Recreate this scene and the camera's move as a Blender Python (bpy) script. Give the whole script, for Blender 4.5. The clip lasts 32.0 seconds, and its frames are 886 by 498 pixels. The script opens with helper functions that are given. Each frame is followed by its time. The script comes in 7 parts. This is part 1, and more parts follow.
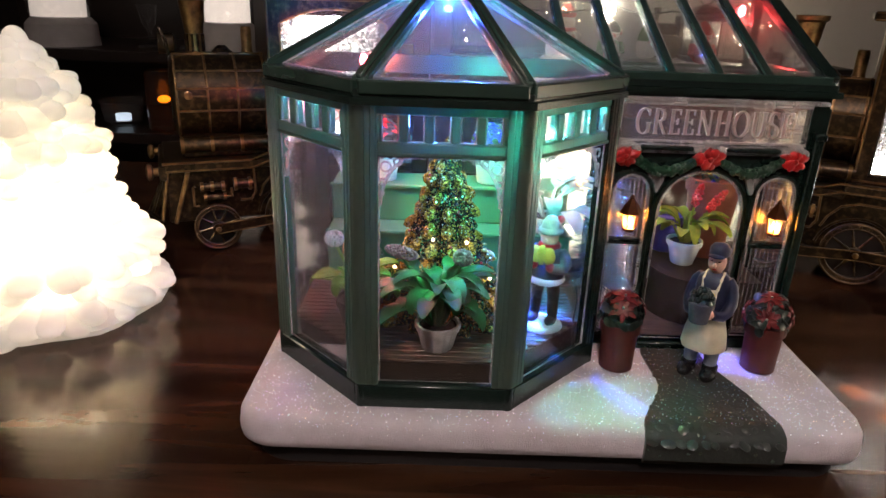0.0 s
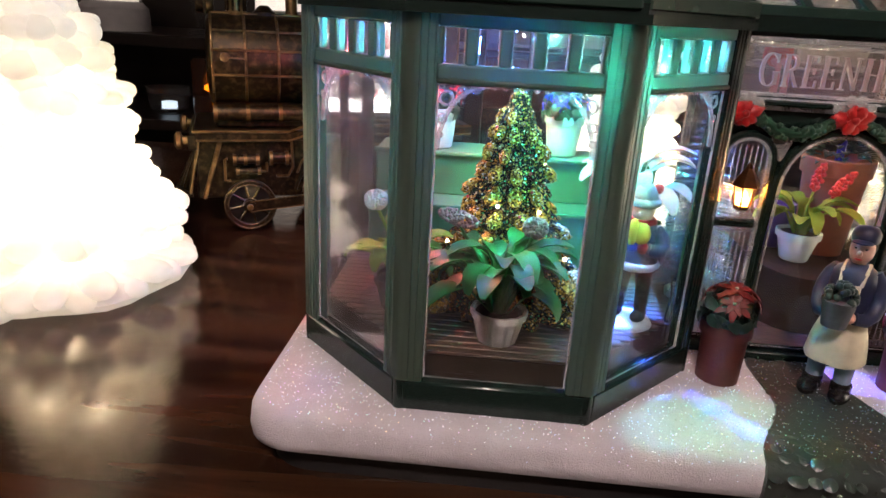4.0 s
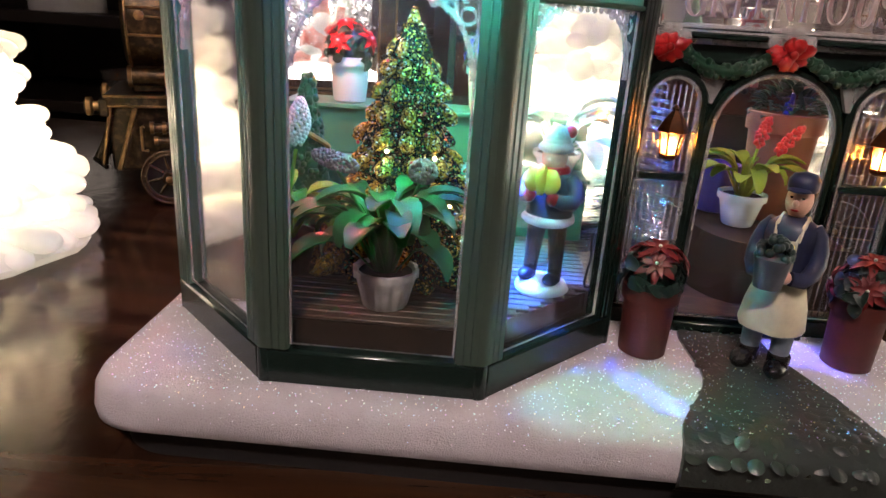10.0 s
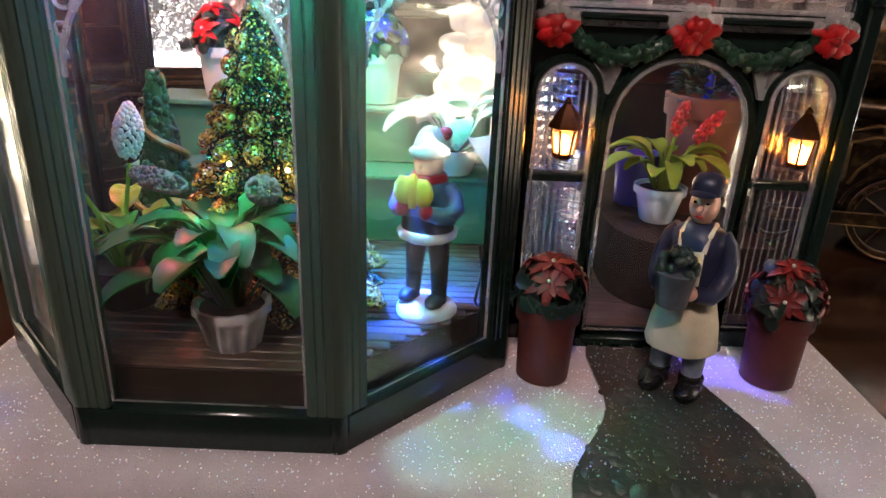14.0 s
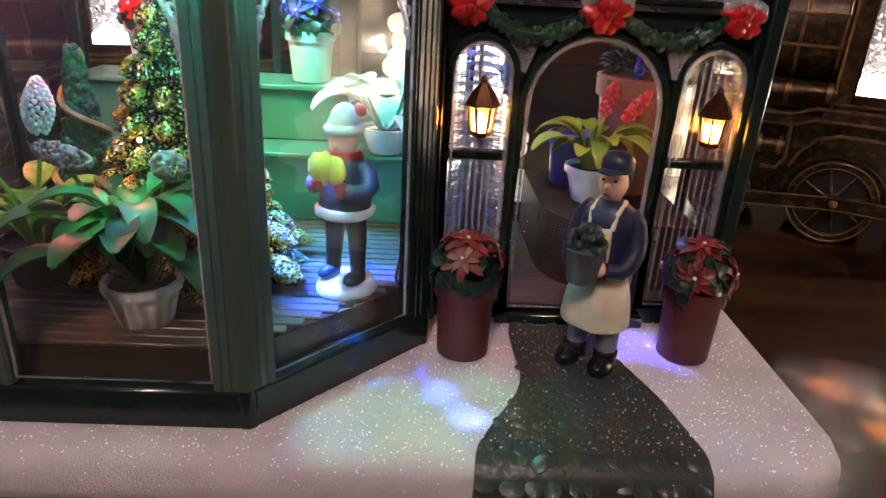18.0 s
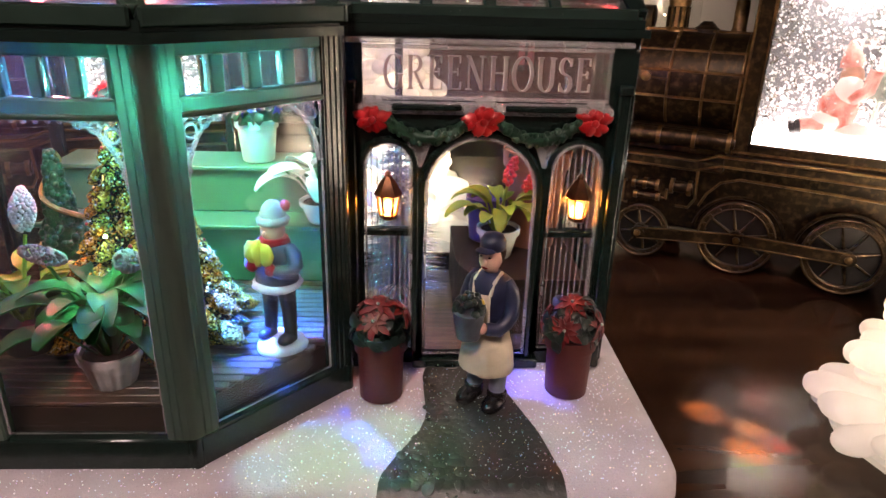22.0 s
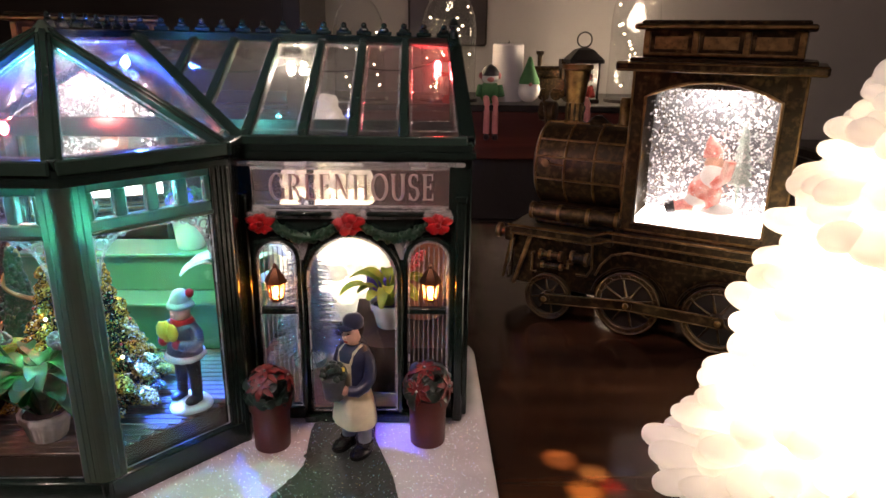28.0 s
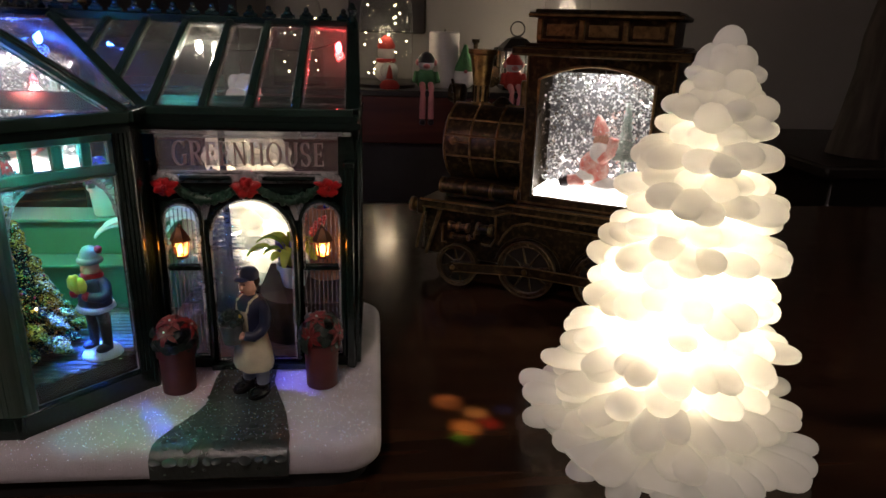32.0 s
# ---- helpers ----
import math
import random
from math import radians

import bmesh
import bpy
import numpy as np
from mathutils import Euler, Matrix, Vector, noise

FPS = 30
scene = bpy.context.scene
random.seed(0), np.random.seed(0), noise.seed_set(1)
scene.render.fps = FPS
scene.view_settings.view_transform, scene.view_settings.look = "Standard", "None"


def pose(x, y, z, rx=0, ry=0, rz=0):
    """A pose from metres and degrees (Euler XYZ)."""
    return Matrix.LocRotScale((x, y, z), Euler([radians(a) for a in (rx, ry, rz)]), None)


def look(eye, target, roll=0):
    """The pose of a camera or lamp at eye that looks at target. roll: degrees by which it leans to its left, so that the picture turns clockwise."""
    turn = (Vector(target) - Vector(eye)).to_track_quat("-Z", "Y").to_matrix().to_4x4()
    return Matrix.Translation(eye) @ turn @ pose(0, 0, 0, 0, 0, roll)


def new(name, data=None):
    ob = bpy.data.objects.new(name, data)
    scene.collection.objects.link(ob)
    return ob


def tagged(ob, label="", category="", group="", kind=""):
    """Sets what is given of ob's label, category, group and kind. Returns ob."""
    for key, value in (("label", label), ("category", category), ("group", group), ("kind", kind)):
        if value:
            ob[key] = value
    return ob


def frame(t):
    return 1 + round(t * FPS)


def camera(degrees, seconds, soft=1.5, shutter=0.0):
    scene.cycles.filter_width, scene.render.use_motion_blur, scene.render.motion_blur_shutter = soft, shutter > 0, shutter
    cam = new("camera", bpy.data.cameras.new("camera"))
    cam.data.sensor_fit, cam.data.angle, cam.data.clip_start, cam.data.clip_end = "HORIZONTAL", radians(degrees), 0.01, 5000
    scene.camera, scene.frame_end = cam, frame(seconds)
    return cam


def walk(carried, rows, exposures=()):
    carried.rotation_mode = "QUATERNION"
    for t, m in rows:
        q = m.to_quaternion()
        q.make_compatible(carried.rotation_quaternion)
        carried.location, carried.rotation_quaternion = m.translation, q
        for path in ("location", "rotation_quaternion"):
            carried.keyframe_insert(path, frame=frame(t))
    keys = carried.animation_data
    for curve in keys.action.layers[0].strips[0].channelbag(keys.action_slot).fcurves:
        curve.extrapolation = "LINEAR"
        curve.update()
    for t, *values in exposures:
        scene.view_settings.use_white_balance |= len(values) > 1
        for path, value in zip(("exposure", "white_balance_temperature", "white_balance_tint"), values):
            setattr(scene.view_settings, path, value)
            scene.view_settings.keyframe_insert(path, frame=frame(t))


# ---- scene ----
cam = camera(67.2, 32.0)
ROWS = [
    (0.0, 0.00532, -0.00716, 0.21352, 69.174, -1.850, 0.517),
    (0.5, 0.00136, -0.00196, 0.20843, 69.414, -2.806, 1.425),
    (1.0, 0.00285, 0.00448, 0.20197, 69.498, -2.377, 1.768),
    (1.5, 0.00036, 0.01233, 0.19974, 69.634, -2.483, 2.459),
    (2.0, -0.00215, 0.01776, 0.19745, 70.001, -2.157, 2.926),
    (2.5, -0.00072, 0.02735, 0.18905, 70.221, -2.283, 3.502),
    (3.0, -0.00182, 0.03429, 0.18733, 70.093, -2.708, 4.051),
    (3.5, -0.00281, 0.04078, 0.18068, 70.114, -2.736, 4.381),
    (5.5, -0.01111, 0.06118, 0.15895, 70.749, -4.541, 5.804),
    (6.0, -0.01602, 0.06851, 0.16431, 69.030, -3.172, 5.341),
    (6.5, -0.01459, 0.07579, 0.16159, 68.415, -2.840, 5.531),
    (7.0, -0.00740, 0.07839, 0.14768, 70.338, -3.861, 5.903),
    (7.5, -0.00234, 0.07816, 0.15620, 69.012, -3.120, 5.534),
    (8.0, 0.00799, 0.07847, 0.15321, 69.703, -3.748, 5.711),
    (8.5, 0.01358, 0.07824, 0.15388, 69.841, -3.645, 5.184),
    (9.0, 0.02128, 0.07611, 0.14983, 70.204, -3.292, 4.574),
    (9.5, 0.02954, 0.07532, 0.14588, 70.755, -3.763, 4.296),
    (10.0, 0.03344, 0.07604, 0.14635, 70.388, -3.588, 3.777),
    (10.5, 0.03905, 0.07644, 0.14771, 69.990, -3.630, 3.458),
    (11.0, 0.04260, 0.07653, 0.15267, 69.305, -3.630, 3.056),
    (11.5, 0.04802, 0.07634, 0.15125, 69.811, -4.093, 2.685),
    (12.0, 0.05465, 0.07558, 0.15067, 69.995, -3.953, 2.194),
    (12.5, 0.05621, 0.07782, 0.15307, 69.554, -3.622, 1.669),
    (13.0, 0.05772, 0.08810, 0.14972, 69.300, -4.125, 1.493),
    (13.5, 0.05936, 0.09930, 0.14899, 69.022, -3.757, 1.078),
    (14.0, 0.06582, 0.11296, 0.15162, 68.270, -2.264, 0.733),
    (14.5, 0.06765, 0.12197, 0.14700, 68.512, -1.962, -0.466),
    (15.0, 0.07068, 0.13001, 0.14437, 68.521, -2.268, -0.949),
    (15.5, 0.07223, 0.13221, 0.14419, 68.173, -2.238, -1.139),
    (17.5, 0.08168, 0.11806, 0.14903, 66.875, -3.018, -1.046),
    (18.0, 0.08600, 0.11058, 0.15105, 66.996, -2.942, -0.903),
    (18.5, 0.08678, 0.10341, 0.15266, 67.083, -2.913, -1.064),
    (19.0, 0.08894, 0.09664, 0.15430, 66.974, -2.911, -1.045),
    (19.5, 0.09120, 0.09147, 0.15871, 66.899, -2.790, -0.976),
    (20.0, 0.09743, 0.08743, 0.16298, 66.841, -2.470, -0.988),
    (20.5, 0.10255, 0.08432, 0.16971, 66.923, -2.165, -1.230),
    (21.0, 0.10839, 0.08033, 0.17484, 67.383, -1.945, -1.490),
    (21.5, 0.11407, 0.07673, 0.18369, 67.494, -1.838, -1.710),
    (22.0, 0.11447, 0.07287, 0.18963, 68.074, -1.538, -2.213),
    (22.5, 0.11749, 0.07155, 0.19610, 68.624, -1.374, -2.448),
    (23.0, 0.11479, 0.06805, 0.20023, 69.389, -0.618, -2.641),
    (23.5, 0.11262, 0.06642, 0.20824, 69.808, -0.134, -2.050),
    (24.0, 0.11618, 0.06322, 0.21728, 70.314, 0.081, -1.937),
    (24.5, 0.11960, 0.05729, 0.22166, 71.238, 0.022, -1.968),
    (26.5, 0.14375, 0.02440, 0.22777, 72.798, -0.151, -1.572),
    (27.0, 0.15506, 0.01921, 0.22917, 72.820, -0.274, -1.557),
    (27.5, 0.16454, 0.01706, 0.22907, 72.698, -0.561, -1.707),
    (28.0, 0.17591, 0.01434, 0.22719, 72.401, -0.842, -1.860),
    (28.5, 0.18317, 0.00885, 0.22886, 72.207, -0.580, -2.169),
    (29.0, 0.18786, 0.00565, 0.22956, 71.929, -0.830, -2.704),
    (29.5, 0.19495, 0.00298, 0.22909, 71.854, -1.023, -3.429),
    (30.0, 0.19933, -0.00402, 0.22671, 71.824, -1.324, -3.912),
    (30.5, 0.20310, -0.01231, 0.22673, 71.801, -1.338, -4.393),
    (31.0, 0.20480, -0.01779, 0.22670, 71.752, -1.556, -4.791),
    (31.5, 0.20848, -0.02405, 0.22642, 71.604, -1.872, -5.008),
    (32.0, 0.21176, -0.03155, 0.22496, 71.639, -1.763, -5.379),
]
EXPOSURE = [(0.0, 2.05, 6590, 11.2), (6.0, 2.55, 6590, 11.2), (9.0, 2.38, 6590, 11.2), (12.0, 1.95, 6702, 12.7), (15.0, 1.82, 6702, 12.7), (20.0, 2.15, 6980, 21.0), (24.0, 2.28, 6980, 21.0), (27.0, 2.0, 6980, 21.0), (28.0, 1.95, 6980, 21.0), (29.0, 2.1, 6980, 21.0), (30.0, 2.22, 6702, 12.7), (30.5, 2.05, 6702, 12.7), (31.2, 1.45, 6702, 12.7), (32.0, 0.8, 6590, 11.2)]
walk(cam, [(t, pose(*row)) for t, *row in ROWS], EXPOSURE)

# ---------------------------------------------------------------- world and light
world = bpy.data.worlds.new("dim_room")
scene.world = world
world.use_nodes = True
world.node_tree.nodes["Background"].inputs[0].default_value = (1.0, 0.9, 0.8, 1)
world.node_tree.nodes["Background"].inputs[1].default_value = 0.012


def point(name, at, watts, colour, radius=0.003):
    d = bpy.data.lights.new(name, "POINT")
    d.energy, d.color, d.shadow_soft_size = watts, colour, radius
    ob = new(name, d)
    ob.location = at
    return ob


def spot(name, at, target, watts, colour, degrees, blend=0.4, radius=0.003):
    d = bpy.data.lights.new(name, "SPOT")
    d.energy, d.color, d.shadow_soft_size = watts, colour, radius
    d.spot_size, d.spot_blend = radians(degrees), blend
    ob = new(name, d)
    ob.matrix_world = look(at, target)
    return ob


# coloured bulbs of the light string under the greenhouse ridge
# added below the apex bulb so that the front pane glows blue
point("added_apex_blue", (0.0049, 0.3170, 0.2040), 0.060, (0.03, 0.12, 1.0))
point("blue_led", (0.0230, 0.386, 0.2070), 0.16, (0.03, 0.14, 1.0))
point("teal_led", (0.0049, 0.331, 0.2130), 0.070, (0.03, 0.85, 0.60))
point("white_led", (0.1018, 0.412, 0.2060), 0.07, (1.0, 0.88, 0.74))
point("red_led", (0.1866, 0.426, 0.2050), 0.035, (1.0, 0.06, 0.06))
point("pink_led", (-0.0404, 0.371, 0.1740), 0.20, (1.0, 0.20, 0.16))
# turning colour projector in the bay roof
spot("projector_green", (0.010, 0.345, 0.205), (0.040, 0.415, 0.075), 0.42, (0.06, 1.0, 0.46), 56)
spot("projector_blue", (0.010, 0.340, 0.205), (0.058, 0.318, 0.048), 16.0, (0.02, 0.10, 1.0), 17)
# two points added for the teal glow of post and frame; no bulbs there
point("added_teal_post_light", (0.0370, 0.2790, 0.1560), 0.062, (0.06, 0.80, 0.70))
point("added_teal_frame_light", (0.0600, 0.3020, 0.1620), 0.014, (0.05, 0.75, 0.80))
point("header_led_blue", (0.0000, 0.2820, 0.1620), 0.022, (0.05, 0.22, 1.0))
spot("projector_aqua", (0.012, 0.345, 0.205), (0.054, 0.345, 0.048), 4.6, (0.02, 0.36, 1.0), 20)
spot("projector_emerald", (0.002, 0.302, 0.196), (0.006, 0.286, 0.066), 0.46, (0.04, 1.0, 0.42), 20, 0.6)
spot("projector_lime", (0.016, 0.330, 0.205), (0.088, 0.276, 0.028), 0.26, (0.34, 1.0, 0.34), 24, 0.10)
spot("projector_sky", (0.020, 0.325, 0.205), (0.063, 0.268, 0.028), 0.09, (0.20, 0.60, 1.0), 9, 0.5)
for sx, sy in ((0.085, 0.297), (0.094, 0.285), (0.103, 0.272)):
    spot("projector_streak", (0.045, 0.335, 0.200), (sx, sy, 0.028), 2.4, (0.05, 0.12, 1.0), 3.4, 0.3)
for sx, sy, sa in ((0.163, 0.319, 9.0), (0.178, 0.305, 6.0), (0.193, 0.292, 4.5)):
    spot("projector_violet", (0.100, 0.362, 0.190), (sx, sy, 0.028), 1.7, (0.10, 0.11, 1.0), sa, 0.4)
# added spots that imitate coloured glare reflected on the tabletop
spot("added_orange_spot", (0.150, 0.385, 0.200), (0.256, 0.336, 0.0), 20.0, (1.0, 0.50, 0.18), 5, 0.9)
spot("added_orange_spot", (0.150, 0.385, 0.200), (0.264, 0.308, 0.0), 20.0, (1.0, 0.55, 0.16), 4.6, 0.9)
spot("added_amber_spot", (0.155, 0.380, 0.198), (0.272, 0.324, 0.0), 18.0, (1.0, 0.70, 0.26), 4.0, 0.9)
spot("added_red_spot", (0.150, 0.380, 0.200), (0.279, 0.312, 0.0), 12.0, (1.0, 0.06, 0.05), 3.0, 0.7)
spot("added_leaf_green_spot", (0.152, 0.382, 0.200), (0.260, 0.296, 0.0), 11.0, (0.25, 1.0, 0.10), 3.0, 0.7)
spot("added_azure_spot", (0.152, 0.386, 0.200), (0.290, 0.326, 0.0), 5.0, (0.08, 0.20, 1.0), 2.6, 0.7)
# added blue spot to brighten the tinsel tree; its source is unseen
spot("added_tinsel_spot", (0.140, 0.360, 0.190), (0.112, 0.385, 0.060), 0.30, (0.10, 0.16, 1.0), 40, 0.5)
for sx, sy, sa in ((-0.072, 0.290, 8.0), (-0.052, 0.265, 9.0)):
    spot("projector_lilac", (-0.030, 0.300, 0.184), (sx, sy, 0.028), 0.24, (0.40, 1.0, 0.62), sa, 0.2)
spot("projector_pink", (-0.005, 0.325, 0.205), (-0.064, 0.278, 0.028), 0.34, (0.70, 0.22, 1.0), 6, 0.2)
spot("projector_rose", (-0.010, 0.340, 0.205), (-0.058, 0.325, 0.048), 0.30, (1.0, 0.16, 0.10), 24, 0.5)
# carriage-lamp bulbs beside the door
for lx in (0.1045, 0.1815):
    point("lantern_bulb_light", (lx, 0.3280, 0.1035), 0.008, (1.0, 0.48, 0.13), 0.002)
# light strings in the glass covers on the far shelf
point("cover_string_light", (0.230, 1.33, 0.205), 0.14, (1.0, 0.80, 0.55), 0.02)
point("far_lantern_light", (0.488, 1.33, 0.160), 0.20, (1.0, 0.82, 0.60), 0.02)
point("bottle_string_light", (0.590, 1.35, 0.260), 0.25, (1.0, 0.82, 0.60), 0.02)

# ---------------------------------------------------------------- mesh helper


class Shape:
    """Collects vertices, faces and material slots for one mesh."""

    def __init__(self):
        self.v, self.f, self.m = [], [], []

    def add(self, verts, faces, at=None, slot=0):
        o = len(self.v)
        if at is None:
            self.v += [tuple(p) for p in verts]
        else:
            self.v += [tuple(at @ Vector(p)) for p in verts]
        self.f += [tuple(i + o for i in q) for q in faces]
        self.m += [slot] * len(faces)
        return self

    def box(self, c, s, b=0.0006, at=None, slot=0):
        """A box with chamfered edges, centre c and size s."""
        x, y, z = (k / 2 for k in s)
        b = min(b, 0.45 * min(s))
        if b <= 0:
            pts = [(i * x, j * y, k * z) for i in (-1, 1) for j in (-1, 1) for k in (-1, 1)]
            fc = [(0, 1, 3, 2), (4, 6, 7, 5), (0, 4, 5, 1), (2, 3, 7, 6), (0, 2, 6, 4), (1, 5, 7, 3)]
        else:
            pts, fc, ix = [], [], {}
            for i in (-1, 1):
                for j in (-1, 1):
                    for k in (-1, 1):
                        for ax in range(3):
                            p = [i * (x - b), j * (y - b), k * (z - b)]
                            p[ax] = (i * x, j * y, k * z)[ax]
                            ix[i, j, k, ax] = len(pts)
                            pts.append(tuple(p))
            S = (-1, 1)
            for a in S:
                fc.append(tuple(ix[a, j, k, 0] for j, k in ((-1, -1), (1, -1), (1, 1), (-1, 1))))
                fc.append(tuple(ix[i, a, k, 1] for i, k in ((-1, -1), (1, -1), (1, 1), (-1, 1))))
                fc.append(tuple(ix[i, j, a, 2] for i, j in ((-1, -1), (1, -1), (1, 1), (-1, 1))))
                for d in S:
                    fc.append((ix[a, d, -1, 0], ix[a, d, 1, 0], ix[a, d, 1, 1], ix[a, d, -1, 1]))
                    fc.append((ix[a, -1, d, 0], ix[a, 1, d, 0], ix[a, 1, d, 2], ix[a, -1, d, 2]))
                    fc.append((ix[-1, a, d, 1], ix[1, a, d, 1], ix[1, a, d, 2], ix[-1, a, d, 2]))
                    for e in S:
                        fc.append(tuple(ix[a, d, e, q] for q in range(3)))
        return self.add([(p[0] + c[0], p[1] + c[1], p[2] + c[2]) for p in pts], fc, at, slot)

    def lathe(self, prof, n=20, at=None, slot=0, wave=None):
        """Turns a profile of (radius, z) round z. wave(a, r, z) may change the radius."""
        vs, fs = [], []
        for r, z in prof:
            for i in range(n):
                a = 2 * math.pi * i / n
                q = wave(a, r, z) if wave else r
                vs.append((q * math.cos(a), q * math.sin(a), z))
        for k in range(len(prof) - 1):
            for i in range(n):
                j = (i + 1) % n
                fs.append((k * n + i, k * n + j, (k + 1) * n + j, (k + 1) * n + i))
        fs.append(tuple(range(n))[::-1])
        fs.append(tuple((len(prof) - 1) * n + i for i in range(n)))
        return self.add(vs, fs, at, slot)

    def ball(self, c, r, nu=10, nv=6, at=None, slot=0, jag=0.0, seed=0):
        """An ellipsoid, with a jagged surface if asked for."""
        rr = (r, r, r) if isinstance(r, (int, float)) else r
        rnd = random.Random(seed)
        vs, fs = [(0, 0, -1)], []
        for k in range(1, nv):
            p = math.pi * k / nv
            for i in range(nu):
                a = 2 * math.pi * i / nu
                g = 1 + jag * rnd.uniform(-1, 1)
                vs.append((g * math.sin(p) * math.cos(a), g * math.sin(p) * math.sin(a), -g * math.cos(p)))
        vs.append((0, 0, 1))
        for i in range(nu):
            j = (i + 1) % nu
            fs.append((0, 1 + j, 1 + i))
            for k in range(nv - 2):
                a = 1 + k * nu
                fs.append((a + i, a + j, a + nu + j, a + nu + i))
            a = 1 + (nv - 2) * nu
            fs.append((a + i, a + j, len(vs) - 1))
        m = Matrix.Translation(c) @ Matrix.Diagonal((*rr, 1))
        return self.add(vs, fs, m if at is None else at @ m, slot)

    def tube(self, pts, r, n=8, at=None, slot=0, closed=False):
        """A round bar along points; r one radius or one for each point."""
        P = [Vector(p) for p in pts]
        k = len(P)
        R = [r] * k if isinstance(r, (int, float)) else r
        vs, fs = [], []
        up = None
        for i, p in enumerate(P):
            a = P[i - 1] if i or closed else P[0]
            b = P[(i + 1) % k] if i < k - 1 or closed else P[-1]
            d = (b - a).normalized()
            if up is None:
                up = Vector((0, 0, 1)) if abs(d.z) < 0.9 else Vector((1, 0, 0))
            s = d.cross(up)
            if s.length < 1e-6:
                s = d.orthogonal()
            s.normalize()
            up = s.cross(d).normalized()
            for j in range(n):
                w = 2 * math.pi * (j + 0.5) / n
                vs.append(p + R[i] * (math.cos(w) * s + math.sin(w) * up))
        for i in range(k if closed else k - 1):
            for j in range(n):
                q = (j + 1) % n
                a, b = i * n, ((i + 1) % k) * n
                fs.append((a + j, b + j, b + q, a + q))
        if not closed:
            fs.append(tuple(range(n)))
            fs.append(tuple((k - 1) * n + j for j in range(n))[::-1])
        return self.add(vs, fs, at, slot)

    def prism(self, poly, h, at=None, slot=0, z=0.0):
        """A flat outline in x, y raised by h from z."""
        n = len(poly)
        vs = [(p[0], p[1], z) for p in poly] + [(p[0], p[1], z + h) for p in poly]
        fs = [tuple(range(n))[::-1], tuple(range(n, 2 * n))] + [(i, (i + 1) % n, n + (i + 1) % n, n + i) for i in range(n)]
        return self.add(vs, fs, at, slot)

    def ring(self, outer, inner, h, at=None, slot=0, z=0.0):
        """The band between two outlines of equal length, raised by h."""
        n = len(outer)
        vs = [(p[0], p[1], q) for q in (z, z + h) for p in list(outer) + list(inner)]
        fs = []
        for i in range(n):
            j = (i + 1) % n
            fs += [(i, j, 2 * n + j, 2 * n + i), (n + i, 3 * n + i, 3 * n + j, n + j), (i, n + i, n + j, j), (2 * n + i, 2 * n + j, 3 * n + j, 3 * n + i)]
        return self.add(vs, fs, at, slot)

    def beam(self, a, b, w, h, slot=0, ch=0.0007):
        """A chamfered bar of section w by h from a to b."""
        a, b = Vector(a), Vector(b)
        d = b - a
        m = Matrix.Translation((a + b) / 2) @ d.to_track_quat("X", "Z").to_matrix().to_4x4()
        return self.box((0, 0, 0), (d.length, w, h), ch, m, slot)

    def leaf(self, at, length, width, droop=0.5, lift=0.6, slot=0, n=7, tip=0.0, thick=0.0004):
        """A folded leaf along x that rises and then droops."""
        top = []
        x = z = 0.0
        for i in range(n + 1):
            t = i / n
            ang = lift - (lift + droop) * t
            if i:
                x += length / n * math.cos(ang)
                z += length / n * math.sin(ang)
            w = width * (math.sin(math.pi * min(1, 0.06 + 0.94 * t ** 0.8)) ** 0.8 + 0.05) * (1 if t < 0.98 else 0.4)
            top.append([(x, -w / 2, z + 0.18 * w), (x, 0, z), (x, w / 2, z + 0.18 * w)])
        vs, fs = [], []
        for off in (0, -thick):
            for row in top:
                vs += [(p[0], p[1], p[2] + off) for p in row]
        N = 3 * (n + 1)
        for i in range(n):
            a, b = 3 * i, 3 * i + 3
            fs += [(a, b, b + 1, a + 1), (a + 1, b + 1, b + 2, a + 2), (N + a, N + a + 1, N + b + 1, N + b), (N + a + 1, N + a + 2, N + b + 2, N + b + 1)]
            fs += [(a, N + a, N + b, b), (a + 2, b + 2, N + b + 2, N + a + 2)]
        return self.add(vs, fs, at, slot)

    def mesh(self, name, mats, smooth=40):
        me = bpy.data.meshes.new(name)
        me.from_pydata(self.v, [], self.f)
        for k in mats if isinstance(mats, (list, tuple)) else [mats]:
            me.materials.append(k)
        me.polygons.foreach_set("material_index", self.m)
        bm = bmesh.new()
        bm.from_mesh(me)
        bmesh.ops.recalc_face_normals(bm, faces=bm.faces)
        bm.to_mesh(me)
        bm.free()
        if smooth:
            me.polygons.foreach_set("use_smooth", [True] * len(me.polygons))
            me.set_sharp_from_angle(angle=radians(smooth))
        me.update()
        return me


def part(name, sh, mats, parent=None, label="", smooth=40, at=None):
    """Links a shape as one mesh object under a thing or a part."""
    ob = new(name, sh.mesh(name, mats, smooth))
    if at is not None:
        ob.matrix_basis = at
    if parent:
        ob.parent = parent
    return tagged(ob, label)


def thing(name, label, category, at=None, group="", kind=""):
    ob = new(name)
    ob.empty_display_size = 0.01
    if at is not None:
        ob.matrix_basis = at
    return tagged(ob, label, category, group, kind)


def again(ob, parent, at):
    """The same mesh once more, as another part."""
    o = ob.copy()
    scene.collection.objects.link(o)
    o.parent = parent
    o.matrix_basis = at
    return o


def arc(cx, cy, r, a0, a1, n):
    return [(cx + r * math.cos(radians(a0 + (a1 - a0) * i / n)), cy + r * math.sin(radians(a0 + (a1 - a0) * i / n))) for i in range(n + 1)]


